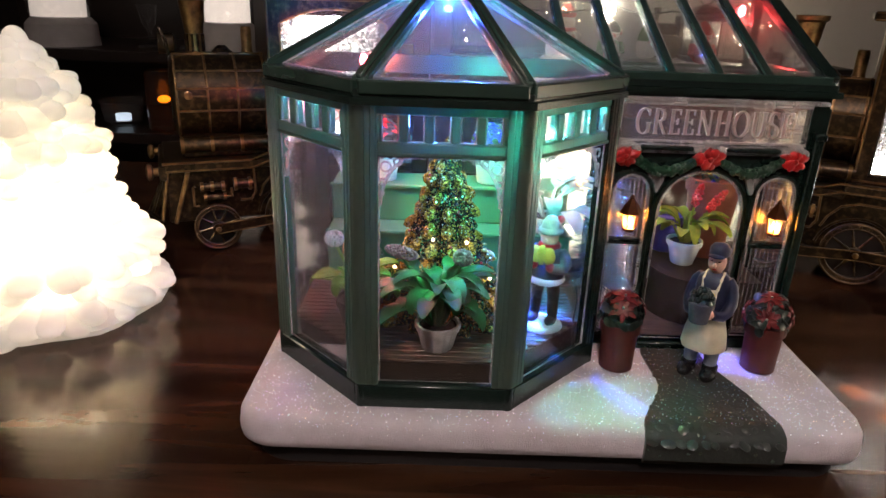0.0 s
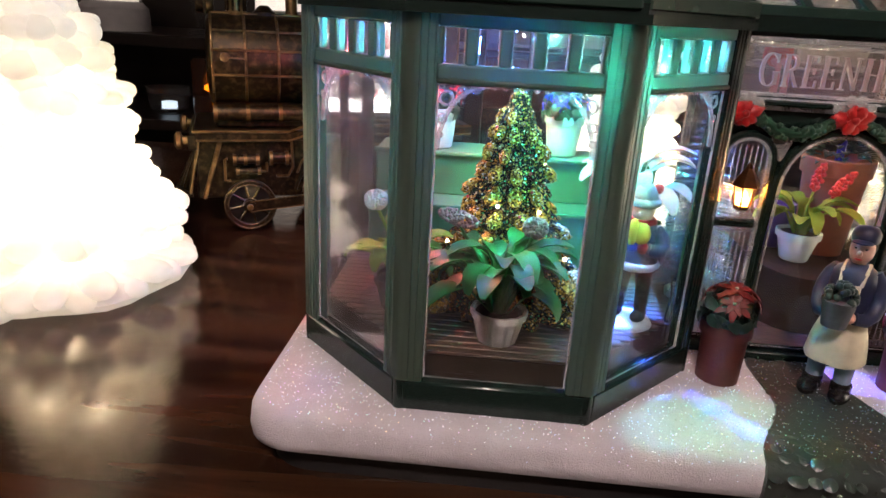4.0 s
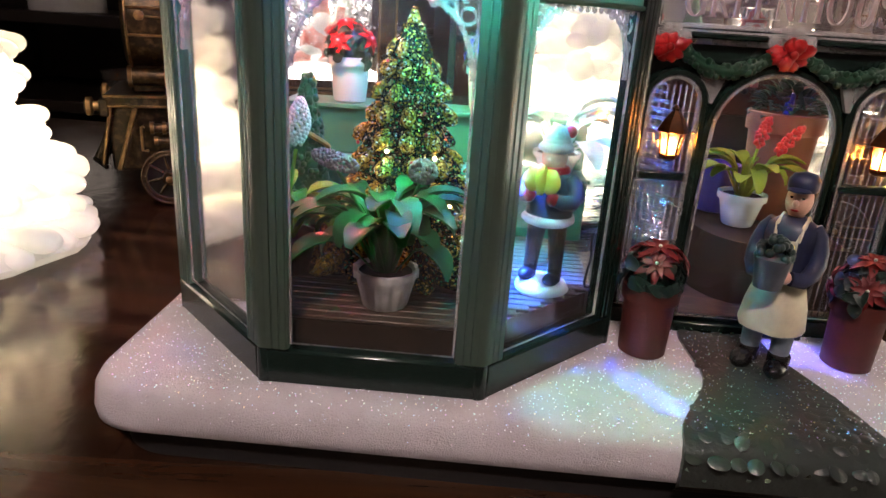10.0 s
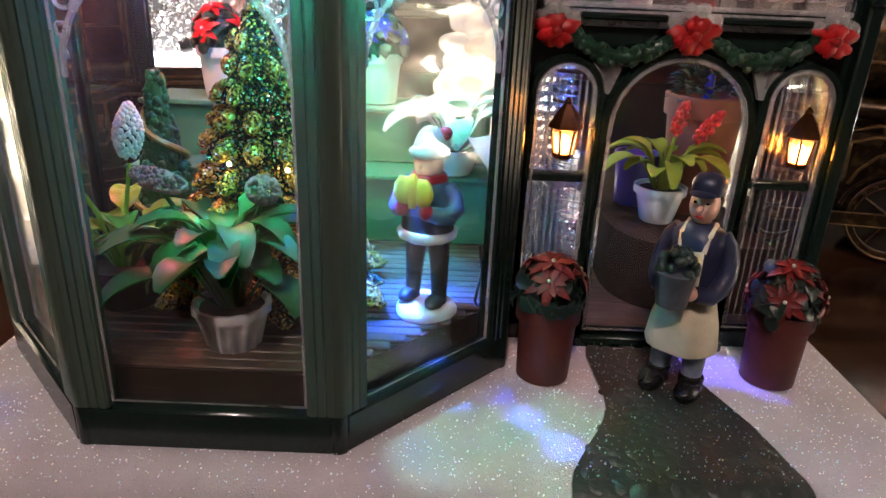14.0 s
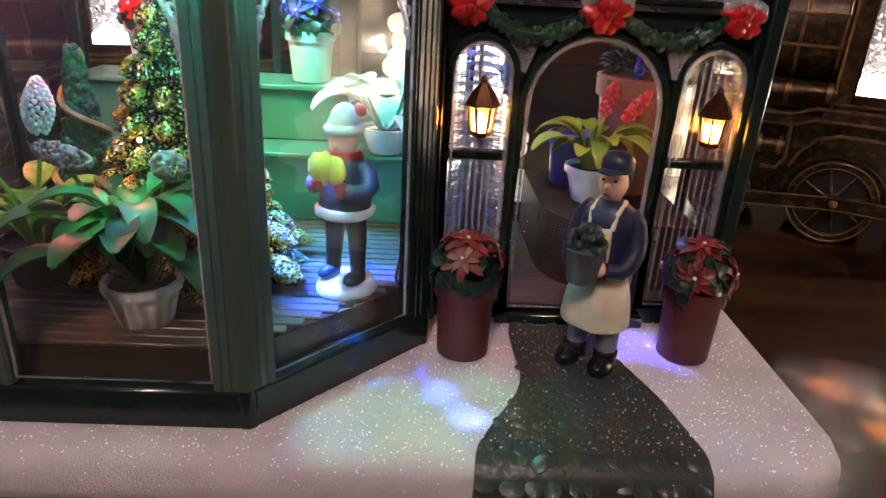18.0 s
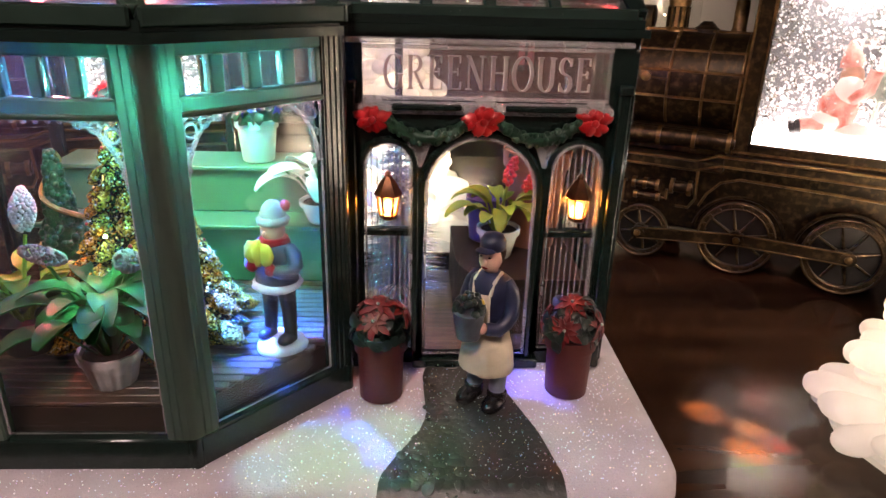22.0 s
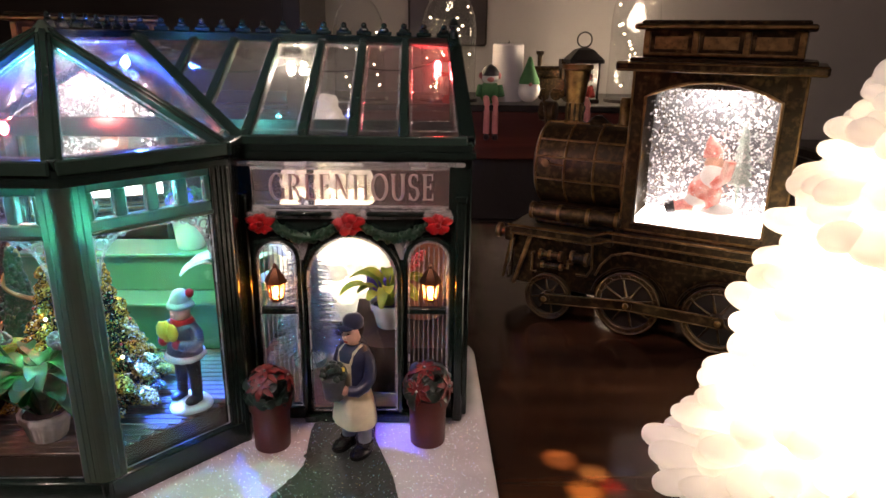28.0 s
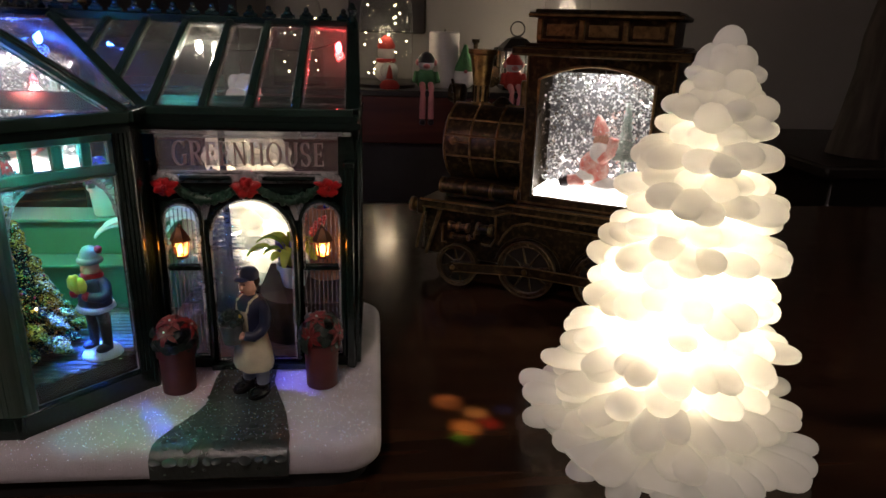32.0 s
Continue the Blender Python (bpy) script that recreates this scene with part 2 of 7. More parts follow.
def rounded(x0, y0, x1, y1, r, n=6):
    return arc(x1 - r, y0 + r, r, -90, 0, n) + arc(x1 - r, y1 - r, r, 0, 90, n) + arc(x0 + r, y1 - r, r, 90, 180, n) + arc(x0 + r, y0 + r, r, 180, 270, n)


# ---------------------------------------------------------------- materials


def mat(name, base, rough=0.5, metal=0.0, vary=0.25, scale=120.0, other=None, bump=0.15, fine=900.0, emit=None, power=0.0, coat=0.0, sss=0.0, trans=0.0, worn=None, wornat=0.6):
    """A surface with stains at one scale and grain at another; worn: a second colour that shows on high spots."""
    m = bpy.data.materials.new(name)
    m.use_nodes = True
    nt = m.node_tree
    N, L = nt.nodes, nt.links
    b = N["Principled BSDF"]
    b.inputs["Roughness"].default_value, b.inputs["Metallic"].default_value = rough, metal
    b.inputs["Coat Weight"].default_value, b.inputs["Coat Roughness"].default_value = coat, 0.15
    b.inputs["Transmission Weight"].default_value = trans
    if sss:
        b.inputs["Subsurface Weight"].default_value = sss
        b.inputs["Subsurface Scale"].default_value = 0.004
    tc = N.new("ShaderNodeTexCoord")
    n1, n2 = N.new("ShaderNodeTexNoise"), N.new("ShaderNodeTexNoise")
    n1.inputs["Scale"].default_value, n1.inputs["Detail"].default_value = scale, 4
    n2.inputs["Scale"].default_value, n2.inputs["Detail"].default_value = fine, 3
    for k in (n1, n2):
        L.new(tc.outputs["Object"], k.inputs["Vector"])
    mix = N.new("ShaderNodeMix")
    mix.data_type = "RGBA"
    o = other or tuple(c * (1 - vary) for c in base)
    mix.inputs[6].default_value, mix.inputs[7].default_value = (*base, 1), (*o, 1)
    ramp = N.new("ShaderNodeValToRGB")
    ramp.color_ramp.elements[0].position, ramp.color_ramp.elements[1].position = 0.35, 0.68
    L.new(n1.outputs[0], ramp.inputs[0])
    L.new(ramp.outputs[0], mix.inputs[0])
    out = mix.outputs[2]
    if worn:
        mx = N.new("ShaderNodeMix")
        mx.data_type = "RGBA"
        mx.inputs[7].default_value = (*worn, 1)
        r2 = N.new("ShaderNodeValToRGB")
        r2.color_ramp.elements[0].position, r2.color_ramp.elements[1].position = wornat, wornat + 0.30
        L.new(n2.outputs[0], r2.inputs[0])
        L.new(r2.outputs[0], mx.inputs[0])
        L.new(out, mx.inputs[6])
        out = mx.outputs[2]
    L.new(out, b.inputs["Base Color"])
    rr = N.new("ShaderNodeMapRange")
    rr.inputs[3].default_value, rr.inputs[4].default_value = max(0.02, rough - 0.08), min(1, rough + 0.1)
    L.new(n2.outputs[0], rr.inputs[0])
    L.new(rr.outputs[0], b.inputs["Roughness"])
    if bump:
        bp = N.new("ShaderNodeBump")
        bp.inputs["Strength"].default_value, bp.inputs["Distance"].default_value = bump, 0.0006
        L.new(n2.outputs[0], bp.inputs["Height"])
        L.new(bp.outputs[0], b.inputs["Normal"])
    if emit:
        b.inputs["Emission Color"].default_value, b.inputs["Emission Strength"].default_value = (*emit, 1), power
    return m


def glass(name, tint=(0.97, 0.98, 0.98), rough=0.02, haze=0.0, ior=1.45, bump=0.0, bscale=200.0, gain=1.0, milk=0.0):
    """Clear thin sheet: what lies behind shows through, the gloss grows at a slant; haze mixes in diffuse white."""
    m = bpy.data.materials.new(name)
    m.use_nodes = True
    nt = m.node_tree
    N, L = nt.nodes, nt.links
    N.remove(N["Principled BSDF"])
    t, g, fr, mx, pw = (N.new("ShaderNode" + k) for k in ("BsdfTransparent", "BsdfGlossy", "LayerWeight", "MixShader", "Math"))
    t.inputs[0].default_value = (*tint, 1)
    g.inputs[1].default_value = rough
    fr.inputs[0].default_value = 0.5
    pw.operation, pw.inputs[1].default_value = "POWER", 4.0
    L.new(fr.outputs[1], pw.inputs[0])
    base = ((ior - 1) / (ior + 1)) ** 2
    if bump:
        tc, no, bp = N.new("ShaderNodeTexCoord"), N.new("ShaderNodeTexNoise"), N.new("ShaderNodeBump")
        no.inputs["Scale"].default_value = bscale
        bp.inputs["Strength"].default_value, bp.inputs["Distance"].default_value = bump, 0.001
        L.new(tc.outputs["Object"], no.inputs["Vector"])
        L.new(no.outputs[0], bp.inputs["Height"])
        L.new(bp.outputs[0], fr.inputs["Normal"])
        L.new(bp.outputs[0], g.inputs["Normal"])
    amp = N.new("ShaderNodeMath")
    amp.operation, amp.use_clamp = "MULTIPLY_ADD", True
    amp.inputs[1].default_value, amp.inputs[2].default_value = 0.7 * gain, base * gain
    L.new(pw.outputs[0], amp.inputs[0])
    L.new(amp.outputs[0], mx.inputs[0])
    L.new(t.outputs[0], mx.inputs[1])
    L.new(g.outputs[0], mx.inputs[2])
    end = mx.outputs[0]
    if haze:
        d, m2, tc2, n3, rp = (N.new("ShaderNode" + k) for k in ("BsdfDiffuse", "MixShader", "TexCoord", "TexNoise", "MapRange"))
        d.inputs[0].default_value = (0.8, 0.8, 0.8, 1)
        n3.inputs["Scale"].default_value, n3.inputs["Detail"].default_value = 60, 5
        L.new(tc2.outputs["Object"], n3.inputs["Vector"])
        rp.inputs[3].default_value, rp.inputs[4].default_value = 0.2 * haze, 1.6 * haze
        L.new(n3.outputs[0], rp.inputs[0])
        L.new(rp.outputs[0], m2.inputs[0])
        L.new(end, m2.inputs[1])
        L.new(d.outputs[0], m2.inputs[2])
        end = m2.outputs[0]
    if milk:
        tl, m3 = N.new("ShaderNodeBsdfTranslucent"), N.new("ShaderNodeMixShader")
        tl.inputs[0].default_value = (0.95, 0.94, 0.92, 1)
        m3.inputs[0].default_value = milk
        L.new(end, m3.inputs[1])
        L.new(tl.outputs[0], m3.inputs[2])
        end = m3.outputs[0]
    L.new(end, N["Material Output"].inputs[0])
    return m


def glow(name, colour, power):
    m = bpy.data.materials.new(name)
    m.use_nodes = True
    b = m.node_tree.nodes["Principled BSDF"]
    b.inputs["Base Color"].default_value = (*colour, 1)
    b.inputs["Emission Color"].default_value, b.inputs["Emission Strength"].default_value = (*colour, 1), power
    return m


def wax(name, colour, power):
    """Milky wax that lets the lamp inside shine through; its own slight glow stands in for scattered light."""
    m = bpy.data.materials.new(name)
    m.use_nodes = True
    nt = m.node_tree
    N, L = nt.nodes, nt.links
    b = N["Principled BSDF"]
    b.inputs["Roughness"].default_value = 0.38
    b.inputs["Emission Color"].default_value, b.inputs["Emission Strength"].default_value = (*colour, 1), power
    tc, n1, rp, bp, n2 = (N.new("ShaderNode" + k) for k in ("TexCoord", "TexNoise", "ValToRGB", "Bump", "TexNoise"))
    n1.inputs["Scale"].default_value, n2.inputs["Scale"].default_value = 45, 260
    rp.color_ramp.elements[0].color, rp.color_ramp.elements[1].color = (0.62, 0.59, 0.55, 1), (0.80, 0.79, 0.77, 1)
    rp.color_ramp.elements[0].position, rp.color_ramp.elements[1].position = 0.3, 0.6
    L.new(tc.outputs["Object"], n1.inputs["Vector"])
    L.new(tc.outputs["Object"], n2.inputs["Vector"])
    L.new(n1.outputs[0], rp.inputs[0])
    L.new(rp.outputs[0], b.inputs["Base Color"])
    bp.inputs["Strength"].default_value, bp.inputs["Distance"].default_value = 0.25, 0.001
    L.new(n2.outputs[0], bp.inputs["Height"])
    L.new(bp.outputs[0], b.inputs["Normal"])
    tr, mx = N.new("ShaderNodeBsdfTranslucent"), N.new("ShaderNodeMixShader")
    tr.inputs[0].default_value = (0.98, 0.955, 0.89, 1)
    mx.inputs[0].default_value = 0.62
    L.new(b.outputs[0], mx.inputs[1])
    L.new(tr.outputs[0], mx.inputs[2])
    L.new(mx.outputs[0], N["Material Output"].inputs[0])
    return m


def sparkle(name, base, flake=(0.9, 0.9, 0.95), size=900.0, share=0.05, rough=0.7, bump=0.5, grain=700.0, other=None, keep=0.75, specks=None):
    """Paint with loose glitter: scattered mirror flakes at odd angles."""
    m = mat(name, base, rough, 0, 0.12, 90, other, bump, grain, worn=specks, wornat=0.60)
    nt = m.node_tree
    N, L = nt.nodes, nt.links
    b = N["Principled BSDF"]
    tc, vo, gt, sub, nm, vadd, geo = (N.new("ShaderNode" + k) for k in ("TexCoord", "TexVoronoi", "Math", "VectorMath", "VectorMath", "VectorMath", "NewGeometry"))
    vo.inputs["Scale"].default_value = size
    L.new(tc.outputs["Object"], vo.inputs["Vector"])
    sep = N.new("ShaderNodeSeparateColor")
    L.new(vo.outputs["Color"], sep.inputs[0])
    gt.operation = "LESS_THAN"
    gt.inputs[1].default_value = share
    L.new(sep.outputs[0], gt.inputs[0])
    sub.operation, sub.inputs[1].default_value = "SUBTRACT", (0.5, 0.5, 0.5)
    L.new(vo.outputs["Color"], sub.inputs[0])
    sc = N.new("ShaderNodeVectorMath")
    sc.operation = "SCALE"
    sc.inputs["Scale"].default_value = 1.3
    L.new(sub.outputs[0], sc.inputs[0])
    vadd.operation = "ADD"
    L.new(sc.outputs[0], vadd.inputs[0])
    L.new(geo.outputs["Normal"], vadd.inputs[1])
    nm.operation = "NORMALIZE"
    L.new(vadd.outputs[0], nm.inputs[0])
    g = N.new("ShaderNodeBsdfGlossy")
    g.inputs[0].default_value = (*flake, 1)
    g.inputs[1].default_value = 0.22
    L.new(nm.outputs[0], g.inputs["Normal"])
    half = N.new("ShaderNodeMixRGB")
    half.inputs[1].default_value, half.inputs[2].default_value = (0, 0, 0, 1), (*(c * keep for c in flake), 1)
    L.new(gt.outputs[0], half.inputs[0])
    L.new(half.outputs[0], g.inputs[0])
    ad = N.new("ShaderNodeAddShader")
    L.new(b.outputs[0], ad.inputs[0])
    L.new(g.outputs[0], ad.inputs[1])
    L.new(ad.outputs[0], N["Material Output"].inputs[0])
    return m


def glitter(name, shades, size=1500.0, rough=0.32):
    """Ground glitter glued on: each tiny flake has a shade and a tilt of its own; shades: (share up to, colour)."""
    m = bpy.data.materials.new(name)
    m.use_nodes = True
    N, L = m.node_tree.nodes, m.node_tree.links
    b = N["Principled BSDF"]
    b.inputs["Roughness"].default_value, b.inputs["Metallic"].default_value = rough, 0.45
    tc, vo, sep, rp, sub, sc, geo, ad, nm = (N.new("ShaderNode" + k) for k in ("TexCoord", "TexVoronoi", "SeparateColor", "ValToRGB", "VectorMath", "VectorMath", "NewGeometry", "VectorMath", "VectorMath"))
    vo.inputs["Scale"].default_value = size
    L.new(tc.outputs["Object"], vo.inputs["Vector"])
    L.new(vo.outputs["Color"], sep.inputs[0])
    rp.color_ramp.interpolation = "CONSTANT"
    el = rp.color_ramp.elements
    while len(el) < len(shades):
        el.new(0.5)
    for e, (at, c) in zip(el, shades):
        e.position, e.color = at, (*c, 1)
    L.new(sep.outputs[0], rp.inputs[0])
    L.new(rp.outputs[0], b.inputs["Base Color"])
    sub.operation, sub.inputs[1].default_value = "SUBTRACT", (0.5, 0.5, 0.5)
    L.new(vo.outputs["Color"], sub.inputs[0])
    sc.operation, sc.inputs["Scale"].default_value = "SCALE", 1.15
    L.new(sub.outputs[0], sc.inputs[0])
    ad.operation, nm.operation = "ADD", "NORMALIZE"
    L.new(sc.outputs[0], ad.inputs[0])
    L.new(geo.outputs["Normal"], ad.inputs[1])
    L.new(ad.outputs[0], nm.inputs[0])
    L.new(nm.outputs[0], b.inputs["Normal"])
    return m


def wood(name, dark, light, rough, along=(3.0, 40.0, 40.0), coat=0.0, fine=500, bump=0.05):
    m = mat(name, dark, rough, 0, 0.3, 20, None, bump, fine, coat=coat)
    nt = m.node_tree
    N, L = nt.nodes, nt.links
    tc, mp, n, rp = (N.new("ShaderNode" + k) for k in ("TexCoord", "Mapping", "TexNoise", "ValToRGB"))
    mp.inputs["Scale"].default_value = along
    n.inputs["Scale"].default_value, n.inputs["Detail"].default_value, n.inputs["Distortion"].default_value = 1.0, 8, 0.7
    rp.color_ramp.elements[0].color, rp.color_ramp.elements[1].color = (*dark, 1), (*light, 1)
    rp.color_ramp.elements[0].position, rp.color_ramp.elements[1].position = 0.36, 0.66
    L.new(tc.outputs["Object"], mp.inputs["Vector"])
    L.new(mp.outputs[0], n.inputs["Vector"])
    L.new(n.outputs[0], rp.inputs[0])
    L.new(rp.outputs[0], N["Principled BSDF"].inputs["Base Color"])
    return m



def thin_plastic(m, share, colour):
    """Lets some light through a painted surface."""
    nt = m.node_tree
    N, L = nt.nodes, nt.links
    tr, mx = N.new("ShaderNodeBsdfTranslucent"), N.new("ShaderNodeMixShader")
    tr.inputs[0].default_value = (*colour, 1)
    mx.inputs[0].default_value = share
    L.new(N["Principled BSDF"].outputs[0], mx.inputs[1])
    L.new(tr.outputs[0], mx.inputs[2])
    L.new(mx.outputs[0], N["Material Output"].inputs[0])
    return m


TABLE = wood("mahogany_varnish", (0.0095, 0.0045, 0.0028), (0.046, 0.0200, 0.0098), 0.15, (5.0, 48.0, 48.0), fine=70, bump=0.35)
SNOW = sparkle("glitter_snow", (0.54, 0.515, 0.55), (0.9, 0.97, 1.0), 1300, 0.05, 0.8, 1.0, 1900, keep=0.6, specks=(0.26, 0.25, 0.27))
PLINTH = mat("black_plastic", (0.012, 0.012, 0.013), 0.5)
TABLE.node_tree.nodes["Principled BSDF"].inputs["Specular IOR Level"].default_value = 0.34
TABLE.node_tree.nodes["Principled BSDF"].inputs["Specular Tint"].default_value = (1.0, 0.80, 0.60, 1)
STONE = sparkle("dark_path", (0.028, 0.034, 0.030), (0.3, 0.5, 0.4), 700, 0.02, 0.35, 0.6, 500)
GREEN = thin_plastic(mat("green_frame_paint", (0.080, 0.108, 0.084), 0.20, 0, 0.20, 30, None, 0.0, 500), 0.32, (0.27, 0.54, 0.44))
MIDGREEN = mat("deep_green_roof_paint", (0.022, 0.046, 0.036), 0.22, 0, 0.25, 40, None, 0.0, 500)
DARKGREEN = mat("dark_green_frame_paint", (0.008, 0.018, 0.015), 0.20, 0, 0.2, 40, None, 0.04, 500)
PANE = glass("clear_pane", (0.97, 0.98, 0.98), 0.03, 0.010, 1.42, 0.03, 90, 1.8)
# copy of the clear pane, haze and gloss raised to paint in glare
SIDEPANE = glass("side_pane_with_glare", (0.97, 0.98, 0.98), 0.09, 0.050, 1.42, 0.10, 60, 4.5)
SMALLPANE = glass("small_moulded_pane", (0.96, 0.97, 0.97), 0.04, 0.004, 1.45, 0.2, 260, 1.2, milk=0.004)
DOORPANE = glass("door_pane", (0.97, 0.98, 0.98), 0.03, 0.003, 1.42, 0.05, 120, 1.0)
RIBBED = glass("ribbed_pane", (0.93, 0.95, 0.96), 0.12, 0.08, 1.5, 0.4, 300, 2.0, milk=0.10)
CLEAR = glass("clear_plastic", (0.90, 0.92, 0.92), 0.10, 0.24, 1.6, 0.5, 250, 3.0, milk=0.03)
MAINPANE = glass("main_roof_pane", (0.95, 0.96, 0.96), 0.04, 0.014, 1.42, 0.10, 90, 2.0, milk=0.008)
DULLGOLD = mat("dull_rubbed_bronze", (0.072, 0.045, 0.021), 0.40, 0.8, 0.5, 90, None, 0.3, 300)
FILIGREE = glass("moulded_clear_filigree", (0.85, 0.86, 0.84), 0.10, 0.20, 1.6, 0.5, 250, 3.0, milk=0.06)
# haze and milk put a whitish glow of bulb light into the pane
ROOFPANE = glass("hazy_roof_pane", (0.96, 0.97, 0.97), 0.04, 0.012, 1.42, 0.10, 90, 1.6, milk=0.018)
BACKPANE = glass("rippled_back_pane", (0.93, 0.94, 0.95), 0.05, 0.001, 1.5, 0.15, 200, 1.0, milk=0.002)
RED = mat("red_paint", (0.48, 0.010, 0.014), 0.30, 0, 0.4, 160, None, 0.2, 500)
BLACKIRON = mat("black_iron_paint", (0.012, 0.010, 0.008), 0.35)
BRONZE = mat("antique_bronze", (0.032, 0.021, 0.0100), 0.33, 0.72, 0.55, 60, None, 0.30, 200, worn=(0.115, 0.072, 0.030), wornat=0.48)
GOLD = mat("rubbed_gold", (0.26, 0.16, 0.066), 0.36, 0.85, 0.6, 120, None, 0.3, 420, worn=(0.06, 0.04, 0.02), wornat=0.55)
LEAF = thin_plastic(mat("glossy_green_leaf", (0.010, 0.105, 0.024), 0.42, 0, 0.4, 140, None, 0.4, 250), 0.22, (0.03, 0.42, 0.09))
LEAFY = thin_plastic(mat("yellow_green_leaf", (0.36, 0.45, 0.05), 0.22, 0, 0.35, 140, None, 0.15, 400), 0.3, (0.30, 0.50, 0.08))
LEAFP = mat("pale_leaf", (0.55, 0.66, 0.60), 0.35, 0, 0.3, 140, None, 0.15, 400)
DARKLEAF = mat("dark_holly_leaf", (0.012, 0.055, 0.028), 0.35, 0, 0.5, 200, None, 0.4, 600)
POT = mat("maroon_pot", (0.085, 0.016, 0.012), 0.42, 0, 0.4, 60, None, 0.2, 400)
GREYPOT = mat("silver_grey_pot", (0.76, 0.74, 0.74), 0.35, 0.1, 0.35, 200, None, 0.3, 500)
BLACKPOT = mat("black_pot", (0.015, 0.014, 0.016), 0.45)
MINTPOT = mat("mint_green_pot", (0.42, 0.62, 0.52), 0.45, 0, 0.2, 80)
WHITEPOT = mat("pale_aqua_glazed_pot", (0.62, 0.76, 0.76), 0.22, 0, 0.15, 80)
TERRA = mat("terracotta_pot", (0.30, 0.12, 0.06), 0.6, 0, 0.3, 90)
PURPLE = mat("violet_planter", (0.10, 0.07, 0.26), 0.35, 0, 0.3, 60)
SOIL = mat("dark_soil", (0.02, 0.014, 0.01), 0.9, 0, 0.4, 300, None, 0.9, 500)
SHELF = mat("green_painted_shelf", (0.060, 0.230, 0.125), 0.35, 0, 0.3, 40, None, 0.15, 300)
PLANK = wood("grey_floor_plank", (0.034, 0.021, 0.014), (0.105, 0.068, 0.045), 0.34, (60.0, 400.0, 60.0))
BROWNBOX = mat("dark_brown_step", (0.030, 0.018, 0.012), 0.55, 0, 0.4, 60)
BROWNBOX.node_tree.nodes["Principled BSDF"].inputs["Specular IOR Level"].default_value = 0.12
# palest flake colours are painted glints among the real glitter tones
GLITTREE = glitter("green_gold_glitter", ((0.0, (0.003, 0.016, 0.008)), (0.56, (0.008, 0.055, 0.022)), (0.74, (0.14, 0.11, 0.018)), (0.82, (0.75, 0.46, 0.08)), (0.93, (0.10, 0.65, 0.26)), (0.965, (1.0, 0.85, 0.50))), 1500.0, 0.24)
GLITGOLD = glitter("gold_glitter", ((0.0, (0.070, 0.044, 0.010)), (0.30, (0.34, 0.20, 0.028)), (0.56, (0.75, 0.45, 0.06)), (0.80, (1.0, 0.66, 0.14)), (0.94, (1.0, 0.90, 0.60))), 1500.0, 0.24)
WAX = wax("milky_wax", (1.0, 0.94, 0.84), 0.07)
CORE = glow("lamp_in_the_wax", (1.0, 0.93, 0.80), 5.4)
# bulb of the added room lamp that stays out of view
UNSEEN_BULB = glow("unseen_pendant_bulb", (1.0, 0.79, 0.73), 290.0)
LAMPGLASS = glass("amber_lamp_pane", (1.0, 0.58, 0.20), 0.05, 0.04, milk=0.16)
WALLP = mat("grey_wall_paint", (0.33, 0.31, 0.29), 0.8, 0, 0.12, 3, None, 0.1, 60)
DARKWOOD = wood("dark_cabinet_wood", (0.006, 0.004, 0.003), (0.016, 0.010, 0.007), 0.35, (3.0, 25.0, 25.0))
REDWOOD = wood("reddish_shelf_wood", (0.050, 0.010, 0.006), (0.100, 0.022, 0.012), 0.35, (3.0, 30.0, 30.0))
CEIL = mat("ceiling_paint", (0.5, 0.48, 0.45), 0.9, 0, 0.05, 2, None, 0.1, 40)

# ---------------------------------------------------------------- the room
sh = Shape()
sh.box((0, 1.60, 0.70), (5.2, 0.10, 3.4), 0)
tagged(part("wall_back", sh, WALLP), "plain grey painted wall in dim light", "wall", kind="structure")
for nm, c, s in (("wall_left", (-2.6, -0.4, 0.70), (0.10, 3.9, 3.4)), ("wall_right", (2.6, -0.4, 0.70), (0.10, 3.9, 3.4)), ("wall_front", (0, -2.4, 0.70), (5.1, 0.10, 3.4))):
    tagged(part(nm, Shape().box(c, s, 0), WALLP), "plain grey painted wall of a dark room", "wall", kind="structure")
tagged(part("floor", Shape().box((0, -0.4, -0.98), (5.2, 4.1, 0.06), 0), DARKWOOD), "dark wooden floor of the room", "floor", kind="structure")
tagged(part("ceiling", Shape().box((0, -0.4, 2.38), (5.2, 4.1, 0.06), 0), CEIL), "plain pale ceiling of a dark room", "ceiling", kind="structure")

# ---------------------------------------------------------------- the table
table = thing("dining_table", "dark glossy mahogany table with worn varnish", "table", pose(0, 0, -0.75))
part("tabletop", Shape().box((0.05, 0.12, 0.7325), (1.85, 1.44, 0.035), 0.006), TABLE, table, "varnished mahogany boards")
part("apron", Shape().box((0.05, 0.12, 0.665), (1.65, 1.24, 0.10), 0.004), TABLE, table)
leg = part("leg", Shape().lathe([(0.025, 0), (0.03, 0.08), (0.022, 0.12), (0.035, 0.35), (0.03, 0.6), (0.04, 0.62), (0.04, 0.715)], 16), TABLE, table, at=pose(-0.75, -0.45, 0))
for p in ((0.85, -0.45), (-0.75, 0.69), (0.85, 0.69)):
    again(leg, table, pose(*p, 0))

# ---------------------------------------------------------------- the greenhouse model
# ground points of the walls, anticlockwise from the front left corner of the bay
FL, FR, RR = (-0.0305, 0.267), (0.0393, 0.267), (0.0867, 0.316)
RD, DR, BR = (0.0867, 0.335), (0.1995, 0.335), (0.1995, 0.435)
